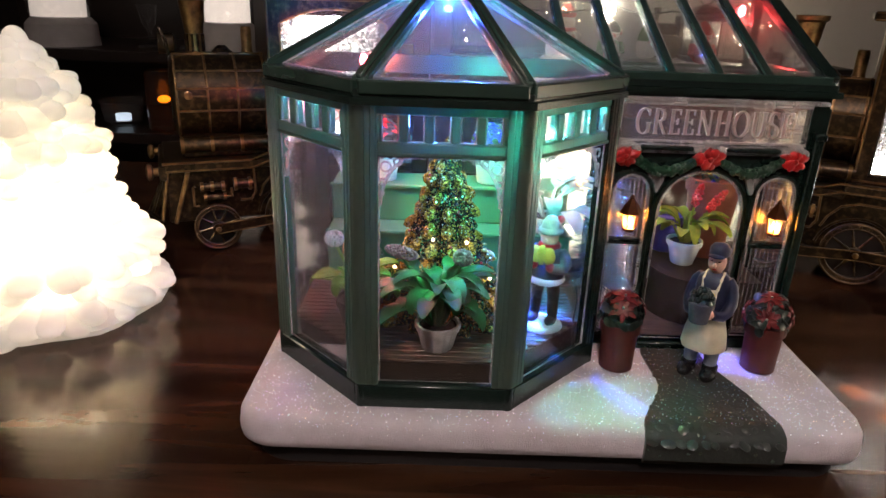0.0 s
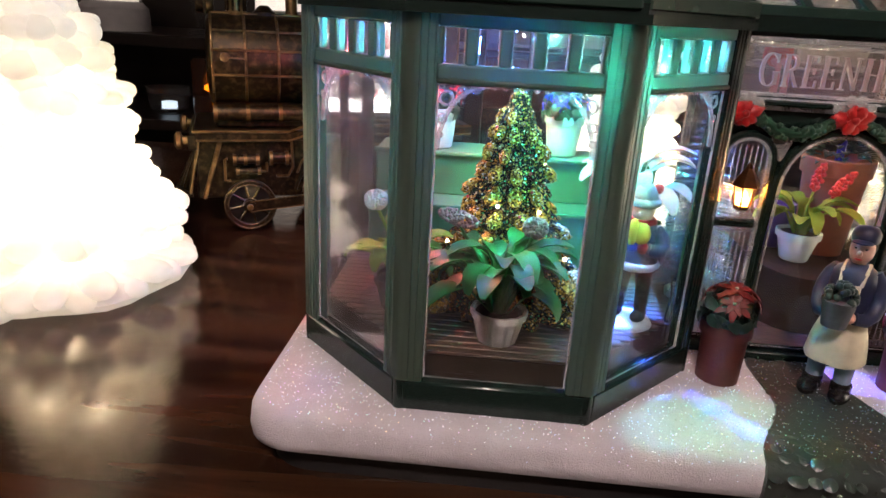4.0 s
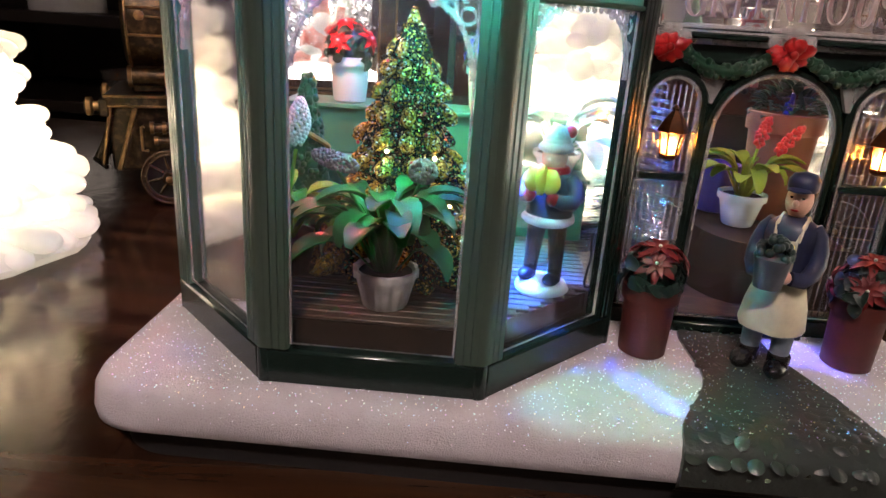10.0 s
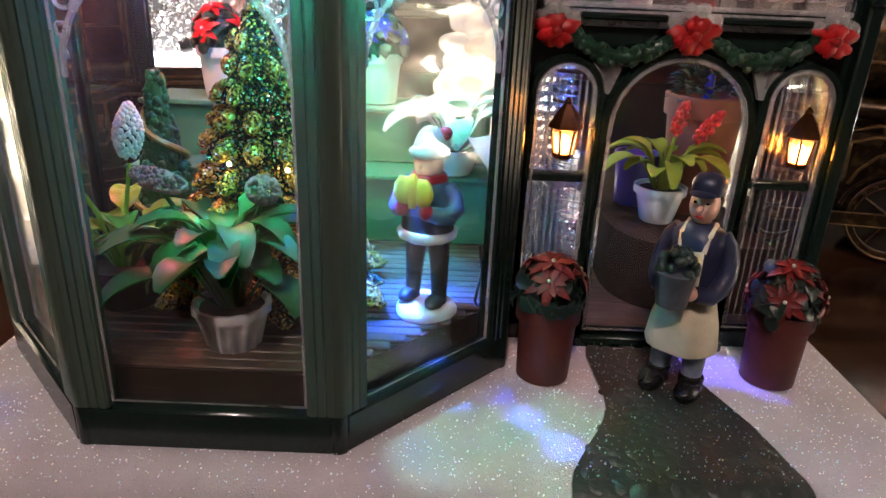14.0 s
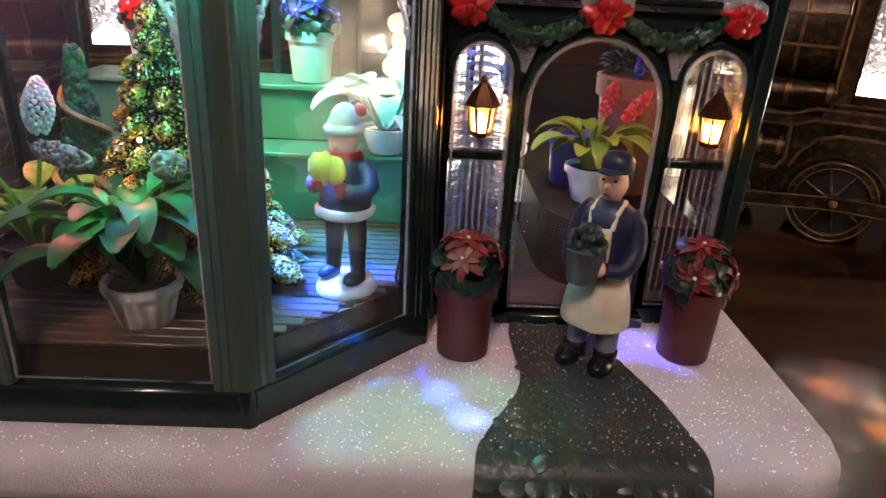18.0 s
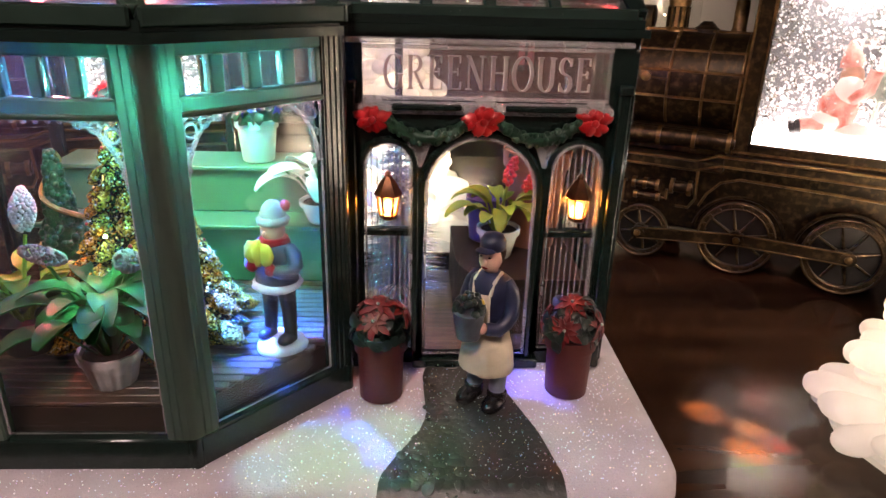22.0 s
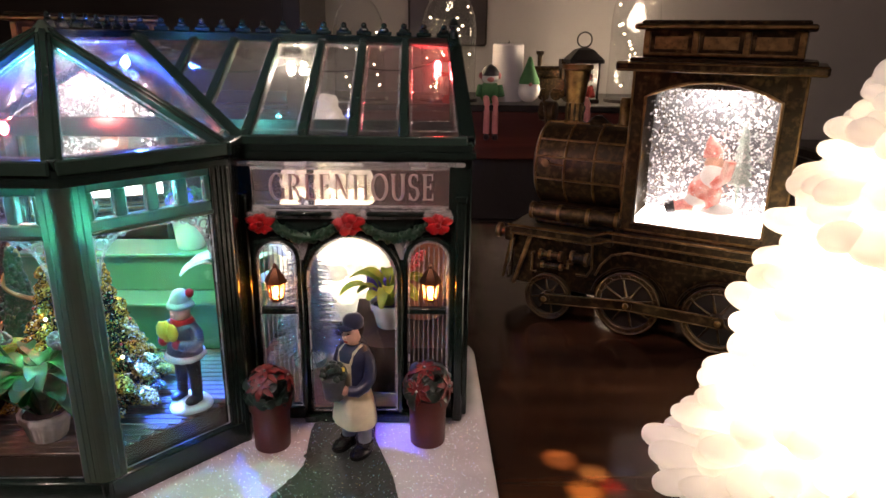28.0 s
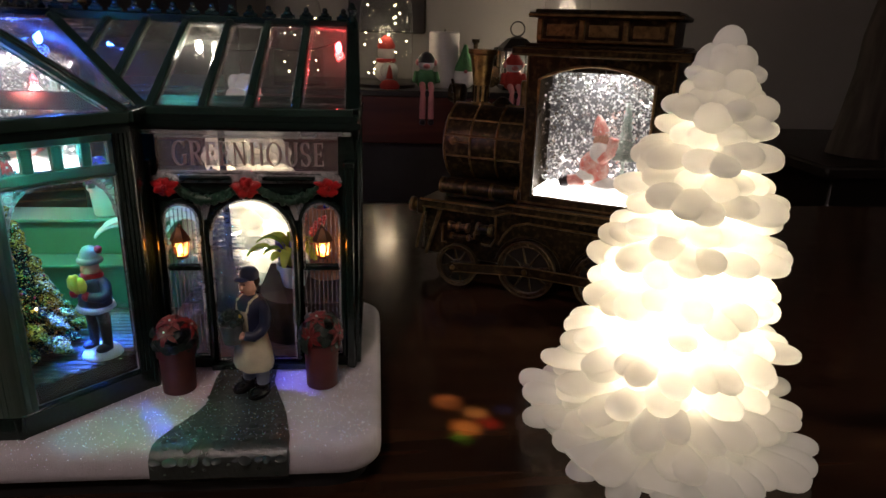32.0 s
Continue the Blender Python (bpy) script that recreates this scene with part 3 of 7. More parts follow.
BL, LL = (-0.0777, 0.435), (-0.0777, 0.316)
Z0, Z1 = 0.028, 0.172

green = thing("model_greenhouse", "dark green model greenhouse with clear panes on a glittery snow base", "model house")

# snow base on its black plinth
outline = rounded(-0.0905, 0.2515, 0.2140, 0.442, 0.020, 8)


def shrink(poly, d, cx=0.061, cy=0.348):
    return [(x - math.copysign(min(d, abs(x - cx)), x - cx), y - math.copysign(min(d, abs(y - cy)), y - cy)) for x, y in poly]


sh = Shape()
levels = [(0.0030, 0.0115), (0.0004, 0.0130), (0.0, 0.0165), (0.0006, 0.0230), (0.0022, 0.0262), (0.0052, 0.0278), (0.0100, 0.0283)]
n = len(outline)
vs, fs = [], []
for d, z in levels:
    for k, (x, y) in enumerate(shrink(outline, d)):
        vs.append((x, y, z + 0.0005 * noise.noise((x * 60, y * 60, 0))))
for k in range(len(levels) - 1):
    for i in range(n):
        j = (i + 1) % n
        fs.append((k * n + i, k * n + j, (k + 1) * n + j, (k + 1) * n + i))
fs += [tuple(range(n))[::-1], tuple((len(levels) - 1) * n + i for i in range(n))]
sh.add(vs, fs)
base = part("snow_base", sh, SNOW, green, "rounded white base of glittery snow", 60)
part("plinth", Shape().prism(shrink(outline, 0.007), 0.0120), PLINTH, base, "black underside")

# path to the door, with rows of cobbles towards the front
pl = [(0.1215, 0.334), (0.1195, 0.322), (0.1200, 0.306), (0.1210, 0.294), (0.1170, 0.282), (0.1090, 0.269), (0.1045, 0.2600), (0.1028, 0.2545)]
pr = [(0.1685, 0.2545), (0.1682, 0.2600), (0.1665, 0.269), (0.1640, 0.282), (0.1600, 0.294), (0.1560, 0.306), (0.1530, 0.316), (0.1525, 0.334)]
strip = [(0.2510, 0.0120, 0.1030, 0.1684), (0.2492, 0.0140, 0.1030, 0.1684), (0.2494, 0.0225, 0.1030, 0.1684), (0.2516, 0.0268, 0.1031, 0.1684), (0.2560, 0.0290, 0.1035, 0.1683)]
for y in [0.260 + 0.0062 * k for k in range(12)]:
    strip.append((y, 0.0294, float(np.interp(y, [q[1] for q in pl[::-1]], [q[0] for q in pl[::-1]])), float(np.interp(y, [q[1] for q in pr], [q[0] for q in pr]))))
vs, fs = [], []
for y, z, a, c in strip:
    for k in range(13):
        x = a + (c - a) * k / 12
        vs.append((x, y, z + 0.0004 * noise.noise((x * 260, y * 260, 1.0))))
    vs += [(c, y + 0.0026, z - 0.003), (a, y + 0.0026, z - 0.003)]
w = 15
for r in range(len(strip) - 1):
    for k in range(w):
        q = (k + 1) % w
        fs.append((r * w + k, r * w + q, (r + 1) * w + q, (r + 1) * w + k))
fs += [tuple(range(w))[::-1], tuple((len(strip) - 1) * w + k for k in range(w))]
path = part("garden_path", Shape().add(vs, fs), STONE, green, "dark glossy cobbled path in the snow")
rnd = random.Random(5)
cob = Shape().ball((0, 0, 0), (0.0031, 0.0025, 0.0009), 10, 5).mesh("cobble", STONE, 60)
row = 0
y = 0.2500
while y < 0.330:
    tl = np.interp(y, [p[1] for p in pl[::-1]], [p[0] for p in pl[::-1]])
    tr = np.interp(y, [p[1] for p in pr], [p[0] for p in pr])
    x = tl + 0.003 + (row % 2) * 0.0025
    while x < tr - 0.002:
        z = 0.0292 if y > 0.2570 else float(np.interp(y, [0.2494, 0.2516, 0.2570], [0.0225, 0.0268, 0.0290]))
        o = new("cobble", cob)
        o.parent = path
        o.matrix_basis = pose(x + rnd.uniform(-0.0016, 0.0016), y + rnd.uniform(-0.0013, 0.0013), z, 0 if y > 0.2570 else 30, 0, rnd.uniform(-40, 40)) @ Matrix.Diagonal((rnd.uniform(0.7, 1.25), rnd.uniform(0.7, 1.25), 0.9 if y < 0.272 else 0.45, 1))
        x += 0.0060
    y += 0.0049
    row += 1

# loose glitter on the snow and the path


def flakes(name, base):
    """Loose glitter: painted flakes with a strong coloured gloss on top."""
    m = bpy.data.materials.new(name)
    m.use_nodes = True
    N, L = m.node_tree.nodes, m.node_tree.links
    N.remove(N["Principled BSDF"])
    geo, rp, df, gl, ad = (N.new("ShaderNode" + k) for k in ("NewGeometry", "ValToRGB", "BsdfDiffuse", "BsdfGlossy", "AddShader"))
    df.inputs[0].default_value = (*base, 1)
    gl.inputs[1].default_value = 0.30
    el = rp.color_ramp.elements
    for at in (0.3, 0.45, 0.6, 0.75, 0.88):
        el.new(at)
    for e, c in zip(el, ((0.9, 1, 1), (0.7, 0.9, 1.0), (0.3, 0.5, 1.0), (0.4, 1.0, 0.8), (1.0, 0.8, 0.4), (0.6, 0.4, 1.0), (1, 1, 1))):
        e.color = (*c, 1)
    L.new(geo.outputs["Random Per Island"], rp.inputs[0])
    L.new(rp.outputs[0], gl.inputs[0])
    L.new(df.outputs[0], ad.inputs[0])
    L.new(gl.outputs[0], ad.inputs[1])
    L.new(ad.outputs[0], N["Material Output"].inputs[0])
    return m


def scatter(owner, count, spread, seed, inside, name, height, paint):
    s, rg = Shape(), random.Random(seed)
    while count:
        x, y = rg.uniform(*spread[:2]), rg.uniform(*spread[2:])
        z = height(x, y)
        if not inside(x, y):
            continue
        count -= 1
        q = rg.uniform(0.00010, 0.00026)
        tilt = Euler((rg.gauss(0, 0.65), rg.gauss(0, 0.65), rg.uniform(0, 6.28))).to_matrix().to_4x4()
        s.add([(-q, -q, 0), (q, -q, 0), (q, q, 0), (-q, q, 0)], [(0, 1, 2, 3)], Matrix.Translation((x, y, z + 0.0006)) @ tilt)
    tagged(part(name, s, paint, owner, smooth=0), kind="stuff")


def on_path(x, y):
    return np.interp(y, [p[1] for p in pl[::-1]], [p[0] for p in pl[::-1]]) - 0.001 < x < np.interp(y, [p[1] for p in pr], [p[0] for p in pr]) + 0.001


def front_drop(x, y):
    return 0.0283 if y > 0.2615 else float(np.interp(y, [0.2515, 0.2521, 0.2537, 0.2567, 0.2615], [0.0165, 0.0230, 0.0262, 0.0278, 0.0283]))


scatter(base, 5000, (-0.085, 0.208, 0.2516, 0.335), 8, lambda x, y: not on_path(x, y) and (-0.0690 < x < 0.1930 or y > 0.2735 or math.hypot(max(-0.0690 - x, x - 0.1930), y - 0.2735) < 0.0185), "loose_glitter", front_drop, flakes("loose_snow_flake", (0.54, 0.515, 0.55)))
scatter(path, 600, (0.103, 0.169, 0.256, 0.330), 9, on_path, "loose_glitter", lambda x, y: 0.0298, flakes("loose_path_flake", (0.03, 0.05, 0.04)))

# interior floor of planks, on a low step
bayfloor = part("bay_floor", Shape().prism([(-0.026, 0.2745), (0.035, 0.2745), (0.082, 0.3215), (0.082, 0.380), (-0.073, 0.380), (-0.073, 0.3215)], 0.0185, z=0.0285), BROWNBOX, green)
plank = Shape().box((0, 0, 0), (0.155, 0.0042, 0.0014), 0.0004)
y, k = 0.2772, 0
while y < 0.379:
    half = 0.031 + min(max(0, y - 0.2745), 0.047)
    s2 = Shape().box((0.0045, y, 0.0477), (2 * half - 0.002, 0.0043, 0.0014), 0.0004)
    part("plank", s2, PLANK, bayfloor)
    y += 0.0047
part("entry_floor", Shape().box((0.141, 0.386, 0.0302), (0.112, 0.094, 0.003), 0.0004), PLANK, green)

# stepped shelf against the back
shelf = part("stepped_shelf", Shape().box((0.010, 0.4055, 0.0620), (0.150, 0.049, 0.0300), 0.0008), SHELF, green, "green painted plant steps")
part("upper_step", Shape().box((0.010, 0.4160, 0.0890), (0.150, 0.030, 0.0240), 0.0008), SHELF, shelf)
part("step_edge", Shape().box((0.010, 0.3800, 0.0762), (0.152, 0.003, 0.0022), 0.0005), SHELF, shelf)
part("step_edge", Shape().box((0.010, 0.4000, 0.1002), (0.152, 0.003, 0.0022), 0.0005), SHELF, shelf)


def wall_frame(P, Q, panes, owner, body=GREEN, low=0.0408, scroll=True, end=None, sheet=PANE):
    """One side of the bay: sill, stiles, rails, the big pane and the row of small ones over it."""
    P, Q = Vector((*P, 0)), Vector((*Q, 0))
    d = Q - P
    L = d.length
    at = Matrix.Translation(P) @ Matrix.Rotation(math.atan2(d.y, d.x), 4, "Z")
    w = thing("wall_panel", "", "", at)
    w.parent = owner
    for k in ("label", "category"):
        if k in w:
            del w[k]
    s = 0.0080
    part("sill", Shape().box((L / 2, 0, (Z0 + low) / 2), (L - 0.001, 0.0064, low - Z0), 0.0009), DARKGREEN, w)
    for x, nm in ((s / 2, "stile"), (L - s / 2, "stile")):
        prof = [(-s / 2, 0.0026), (-s / 2, -0.0026), (-0.0031, -0.0026)]
        for q in (-0.0024, 0, 0.0024):
            prof += [(q - 0.0008, -0.0031), (q + 0.0008, -0.0031), (q + 0.0011, -0.0026)]
        prof += [(s / 2, -0.0026), (s / 2, 0.0026)]
        st = Shape().prism([(x + a, b) for a, b in prof], Z1 - low, z=low)
        part(nm, st, (end or body) if x > L / 2 else body, w)
    inner = L - 2 * s
    part("rail", Shape().box((L / 2, 0, 0.1535), (inner, 0.0050, 0.0055), 0.0007).box((L / 2, -0.0024, 0.1512), (inner, 0.002, 0.0016), 0.0005), body, w)
    part("header", Shape().box((L / 2, 0, 0.1700), (inner, 0.0050, 0.0046), 0.0006), body, w)
    pitch = inner / panes
    gap = 0.36 * pitch
    for i in range(panes + 1):
        x = s + i * pitch
        a, b = max(s, x - gap / 2), min(L - s, x + gap / 2)
        part("mullion", Shape().box(((a + b) / 2, 0, 0.1620), (b - a, 0.0046, 0.0115), 0.0006), body, w)
    for i in range(panes):
        x = s + (i + 0.5) * pitch
        part("small_pane", Shape().box((x, 0.0012, 0.1620), (pitch - gap + 0.001, 0.0008, 0.0120), 0.0002), SMALLPANE, w)
        fr = [(x - pitch / 2 + gap / 2, 0.1563), (x + pitch / 2 - gap / 2, 0.1563), (x + pitch / 2 - gap / 2, 0.1677), (x - pitch / 2 + gap / 2, 0.1677)]
        part("pane_rim", Shape().tube([(a, -0.0010, b) for a, b in fr], 0.0008, 5, closed=True), FILIGREE, w)
    part("large_pane", Shape().box((L / 2, 0.0014, (low + 0.1508) / 2), (inner + 0.001, 0.0010, 0.1508 - low), 0.0003), sheet, w)
    part("pane_rim", Shape().tube([(s + 0.0006, -0.0012, low + 0.0016), (L - s - 0.0006, -0.0012, low + 0.0016), (L - s - 0.0006, -0.0012, 0.1500), (s + 0.0006, -0.0012, 0.1500)], 0.0005, 6, closed=True), CLEAR, w)
    if scroll:
        for side in (-1, 1):
            ex = L / 2 + side * (inner / 2)
            sc = Shape()
            sc.tube([(ex - side * (0.0012 + 0.016 * (1 - math.cos(a))), 0.0002, 0.1500 - 0.0215 * (1 - math.sin(a))) for a in [math.pi / 2 * k / 10 for k in range(11)]], [0.0008] * 11, 6)
            for c, r in (((0.0035, 0.1455), 0.0022), ((0.0085, 0.1476), 0.0016), ((0.0022, 0.1388), 0.0015), ((0.0130, 0.1486), 0.0011), ((0.0016, 0.1335), 0.0010)):
                sc.tube([(ex - side * c[0] + r * math.cos(a), 0.0002, c[1] + r * math.sin(a)) for a in [2 * math.pi * k / 10 for k in range(10)]], 0.0005, 5, closed=True)
            part("scroll_bracket", sc, FILIGREE, w, "clear plastic scrollwork")
        sc = Shape()
        for k in range(int(inner / 0.0034)):
            sc.ball((s + 0.002 + k * 0.0034, 0.0000, 0.1496), (0.0010, 0.0007, 0.0010), 6, 4)
        tagged(part("beading", sc, FILIGREE, w), kind="stuff")
    return w


wall_frame(FL, FR, 5, green)
# right-hand stile of this panel and its post take the darker green
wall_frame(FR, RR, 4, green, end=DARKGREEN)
wall_frame(LL, FL, 4, green, sheet=SIDEPANE)
for P, r in ((FL, 0.0031), (FR, 0.0031), (LL, 0.0031), (RR, 0.0033)):
    part("post_foot", Shape().lathe([(r, Z0), (r, 0.0408)], 24, Matrix.Translation((P[0], P[1], 0))), DARKGREEN, green)
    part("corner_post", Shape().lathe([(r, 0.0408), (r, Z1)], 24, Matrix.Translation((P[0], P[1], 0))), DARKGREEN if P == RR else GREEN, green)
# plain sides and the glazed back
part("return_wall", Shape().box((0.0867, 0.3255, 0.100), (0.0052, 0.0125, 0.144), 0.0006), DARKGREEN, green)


def plain_side(P, Q, n, owner, sheet=PANE):
    P, Q = Vector((*P, 0)), Vector((*Q, 0))
    d = Q - P
    L = d.length
    at = Matrix.Translation(P) @ Matrix.Rotation(math.atan2(d.y, d.x), 4, "Z")
    part("side_sill", Shape().box((L / 2, 0, 0.0345), (L, 0.005, 0.013), 0.0006), DARKGREEN, owner, at=at)
    part("side_rail", Shape().box((L / 2, 0, 0.1690), (L, 0.005, 0.006), 0.0006), DARKGREEN, owner, at=at)
    for i in range(n + 1):
        part("side_bar", Shape().box((L * i / n, 0, 0.1035), (0.0040, 0.0045, 0.125), 0.0006), DARKGREEN, owner, at=at)
    part("side_pane", Shape().box((L / 2, 0, 0.1035), (L - 0.002, 0.0009, 0.125), 0.0002), sheet, owner, at=at)


plain_side((0.1995, 0.338), BR, 2, green)
plain_side(BL, (-0.0777, 0.321), 2, green)
plain_side((0.197, 0.435), (-0.075, 0.435), 3, green, BACKPANE)

# front wall beside the bay: three arched openings under the name board
WY = 0.335


def arch(x0, x1, z0, zs, n=14):
    r = (x1 - x0) / 2
    return [(x0, z0), (x1, z0)] + [((x0 + x1) / 2 + r * math.cos(math.pi * k / n), zs + r * math.sin(math.pi * k / n)) for k in range(n + 1)]


UP = Matrix(((1, 0, 0, 0), (0, 0, -1, 0), (0, 1, 0, 0), (0, 0, 0, 1)))
openings = ((0.0935, 0.1155, 0.036, 0.1200), (0.1180, 0.1660, 0.033, 0.1100), (0.1690, 0.1925, 0.036, 0.1200))
sh = Shape()
# the wall sheet between the openings, built column by column
cuts = [0.0867]
for x0, x1, z0, zs in openings:
    cuts += [x0 + (x1 - x0) * k / 16 for k in range(17)]
cuts.append(0.1995)


def crown(x, o):
    x0, x1, z0, zs = o
    r = (x1 - x0) / 2
    return zs + math.sqrt(max(0, r * r - (x - (x0 + x1) / 2) ** 2))


for a, b in zip(cuts, cuts[1:]):
    mid = (a + b) / 2
    o = next((q for q in openings if q[0] < mid < q[1]), None)
    if o:
        for (l0, l1), (h0, h1) in (((Z0, Z0), (o[2], o[2])), ((crown(a, o), crown(b, o)), (0.1470, 0.1470))):
            sh.add([(a, WY, l0), (b, WY, l1), (b, WY, h1), (a, WY, h0), (a, WY + 0.004, l0), (b, WY + 0.004, l1), (b, WY + 0.004, h1), (a, WY + 0.004, h0)],
                   [(0, 1, 2, 3), (7, 6, 5, 4), (0, 4, 5, 1), (2, 6, 7, 3)])
    else:
        sh.box((mid, WY + 0.002, (Z0 + 0.147) / 2), (b - a, 0.004, 0.147 - Z0), 0)
sh.box((0.0906, WY + 0.002, 0.1580), (0.0078, 0.004, 0.022), 0)
sh.box((0.1950, WY + 0.002, 0.1580), (0.0090, 0.004, 0.022), 0)
sh.box((0.1431, WY + 0.002, 0.1705), (0.1128, 0.004, 0.003), 0)
front = part("front_wall", sh, DARKGREEN, green, "dark green front with three arches", 30)
for x0, x1, z0, zs in openings:
    part("arch_frame", Shape().tube([(x, WY - 0.0012, z) for x, z in arch(x0, x1, z0, zs)], 0.0019, 8, closed=True), DARKGREEN, front)
    part("arch_pane", Shape().prism(arch(x0, x1, z0, zs), 0.0008, Matrix.Translation((0, WY + 0.0022, 0)) @ UP), DOORPANE, front)
    part("arch_rim", Shape().tube([(x, WY - 0.0022, z) for x, z in arch(x0 + 0.0018, x1 - 0.0018, z0 + 0.0018, zs)], 0.0009, 6, closed=True), CLEAR, front)
for x0, x1 in ((0.0935, 0.1155), (0.1690, 0.1925)):
    part("cross_bar", Shape().box(((x0 + x1) / 2, WY, 0.0920), (x1 - x0, 0.0044, 0.0032), 0.0006), DARKGREEN, front)
    for k in range(9):
        part("rib", Shape().tube([(x0 + (k + 0.7) * (x1 - x0) / 9.4, WY + 0.0014, 0.038), (x0 + (k + 0.7) * (x1 - x0) / 9.4, WY + 0.0014, 0.126)], 0.0004, 6), RIBBED, front)
for x in (0.0895, 0.1965):
    part("pilaster", Shape().box((x, WY - 0.0016, 0.0905), (0.0050, 0.0050, 0.125), 0.0008).box((x, WY - 0.0024, 0.152), (0.0060, 0.0060, 0.004), 0.0008), DARKGREEN, front)
part("threshold", Shape().box((0.143, WY - 0.002, 0.0305), (0.056, 0.006, 0.0045), 0.0006), DARKGREEN, front)

# name board with raised letters
board = part("name_board", Shape().box((0.1426, WY + 0.0010, 0.1568), (0.0965, 0.0016, 0.0200), 0.0004), glass("name_board_plastic", (0.90, 0.89, 0.88), 0.10, 0.016, 1.5, 0.3, 150, 1.6, milk=0.025), front, "clear name board with rose letters")
part("board_rim", Shape().tube([(0.0948, WY - 0.0016, 0.1474), (0.1903, WY - 0.0016, 0.1474), (0.1903, WY - 0.0016, 0.1664), (0.0948, WY - 0.0016, 0.1664)], 0.0008, 6, closed=True), CLEAR, board)
ROSE = glass("rose_tinted_clear_plastic", (0.50, 0.24, 0.24), 0.10, 0.36, 1.6, 0.4, 400, 3.0, milk=0.08)


def stroke(s, pts, width=None, sx=1.0, sz=1.0, x=0.0, depth=0.0013):
    """A raised pen stroke: broad where it runs upright, thin where it runs across."""
    P = [Vector((p[0] * sx + x, 0, p[1] * sz)) for p in pts]
    row = []
    for i, p in enumerate(P):
        d = (P[min(i + 1, len(P) - 1)] - P[max(i - 1, 0)]).normalized()
        w = width if width else 0.00045 + 0.0011 * abs(d.z) ** 1.4
        n = Vector((-d.z, 0, d.x)) * w / 2
        row.append((p + n, p - n))
    k = len(row)
    vs = [tuple(q) for a, c in row for q in (a, c)] + [(q.x, -depth, q.z) for a, c in row for q in (a * 0.94 + c * 0.06, c * 0.94 + a * 0.06)]
    fs = [(0, 1, 2 * k + 1, 2 * k), (2 * k - 2, 4 * k - 2, 4 * k - 1, 2 * k - 1)]
    for i in range(k - 1):
        a, c = 2 * i, 2 * i + 2
        fs += [(a, c, c + 1, a + 1), (2 * k + a, 2 * k + a + 1, 2 * k + c + 1, 2 * k + c), (a, 2 * k + a, 2 * k + c, c), (a + 1, c + 1, 2 * k + c + 1, 2 * k + a + 1)]
    s.add(vs, fs)


def bend(cx, cz, rx, rz, a0, a1, n=14):
    return [(cx + rx * math.cos(radians(a0 + (a1 - a0) * i / n)), cz + rz * math.sin(radians(a0 + (a1 - a0) * i / n))) for i in range(n + 1)]


def foot(x, z, h=0.13):
    return ([(x - h, z), (x + h, z)], 0.0005)


E_STROKES = [([(0.16, 0), (0.16, 1)], None), ([(0.02, 0.02), (0.58, 0.02)], None), ([(0.02, 0.98), (0.56, 0.98)], None), ([(0.16, 0.52), (0.46, 0.52)], None), ([(0.57, 0.0), (0.58, 0.24)], 0.0006), ([(0.55, 1.0), (0.55, 0.78)], 0.0006), ([(0.46, 0.42), (0.46, 0.62)], 0.0006)]
GLYPH = {
    "G": (0.78, [(bend(0.40, 0.5, 0.36, 0.50, 48, 322, 22), None), ([(0.66, 0.05), (0.66, 0.42)], None), foot(0.66, 0.43), ([(0.66, 0.98), (0.66, 0.72)], 0.0006)]),
    "R": (0.74, [([(0.16, 0), (0.16, 1)], None), (bend(0.30, 0.75, 0.27, 0.235, 92, -92), None), ([(0.14, 0.98), (0.30, 0.98)], 0.0005), ([(0.14, 0.51), (0.32, 0.51)], 0.0005), ([(0.34, 0.51), (0.66, 0.02)], 0.0012), foot(0.16, 0.02), ([(0.03, 0.98), (0.16, 0.98)], 0.0005), ([(0.60, 0.02), (0.74, 0.02)], 0.0005)]),
    "E": (0.64, E_STROKES),
    "N": (0.84, [([(0.15, 0), (0.15, 1)], 0.0007), ([(0.69, 0), (0.69, 1)], 0.0007), ([(0.15, 0.98), (0.69, 0.02)], 0.0014), foot(0.15, 0.02), foot(0.69, 0.98), ([(0.02, 0.98), (0.16, 0.98)], 0.0005)]),
    "H": (0.86, [([(0.17, 0), (0.17, 1)], None), ([(0.69, 0), (0.69, 1)], None), ([(0.17, 0.51), (0.69, 0.51)], None), foot(0.17, 0.02), foot(0.17, 0.98), foot(0.69, 0.02), foot(0.69, 0.98)]),
    "O": (0.84, [(bend(0.42, 0.5, 0.37, 0.50, 0, 362, 28), None)]),
    "U": (0.82, [([(0.17, 1), (0.17, 0.32)] + bend(0.42, 0.32, 0.25, 0.32, 180, 360, 14) + [(0.67, 1)], None), foot(0.17, 0.98), foot(0.67, 0.98)]),
    "S": (0.58, [(bend(0.28, 0.75, 0.21, 0.24, 35, 270, 14) + bend(0.28, 0.25, 0.22, 0.25, 90, -150, 14), None), ([(0.48, 0.98), (0.48, 0.76)], 0.0006), ([(0.06, 0.02), (0.06, 0.26)], 0.0006)]),
}
word = "GREENHOUSE"
total = sum(GLYPH[c][0] for c in word) + 0.13 * (len(word) - 1)
pen = 0.1030
for c in word:
    wd, strokes = GLYPH[c]
    s = Shape()
    for pts, width in strokes:
        stroke(s, pts, width, 0.0800 / total, 0.0128)
    part("letter", s, ROSE, board, smooth=30, at=Matrix.Translation((pen, WY + 0.0004, 0.1506)))
    pen += (wd + 0.13) * 0.0800 / total

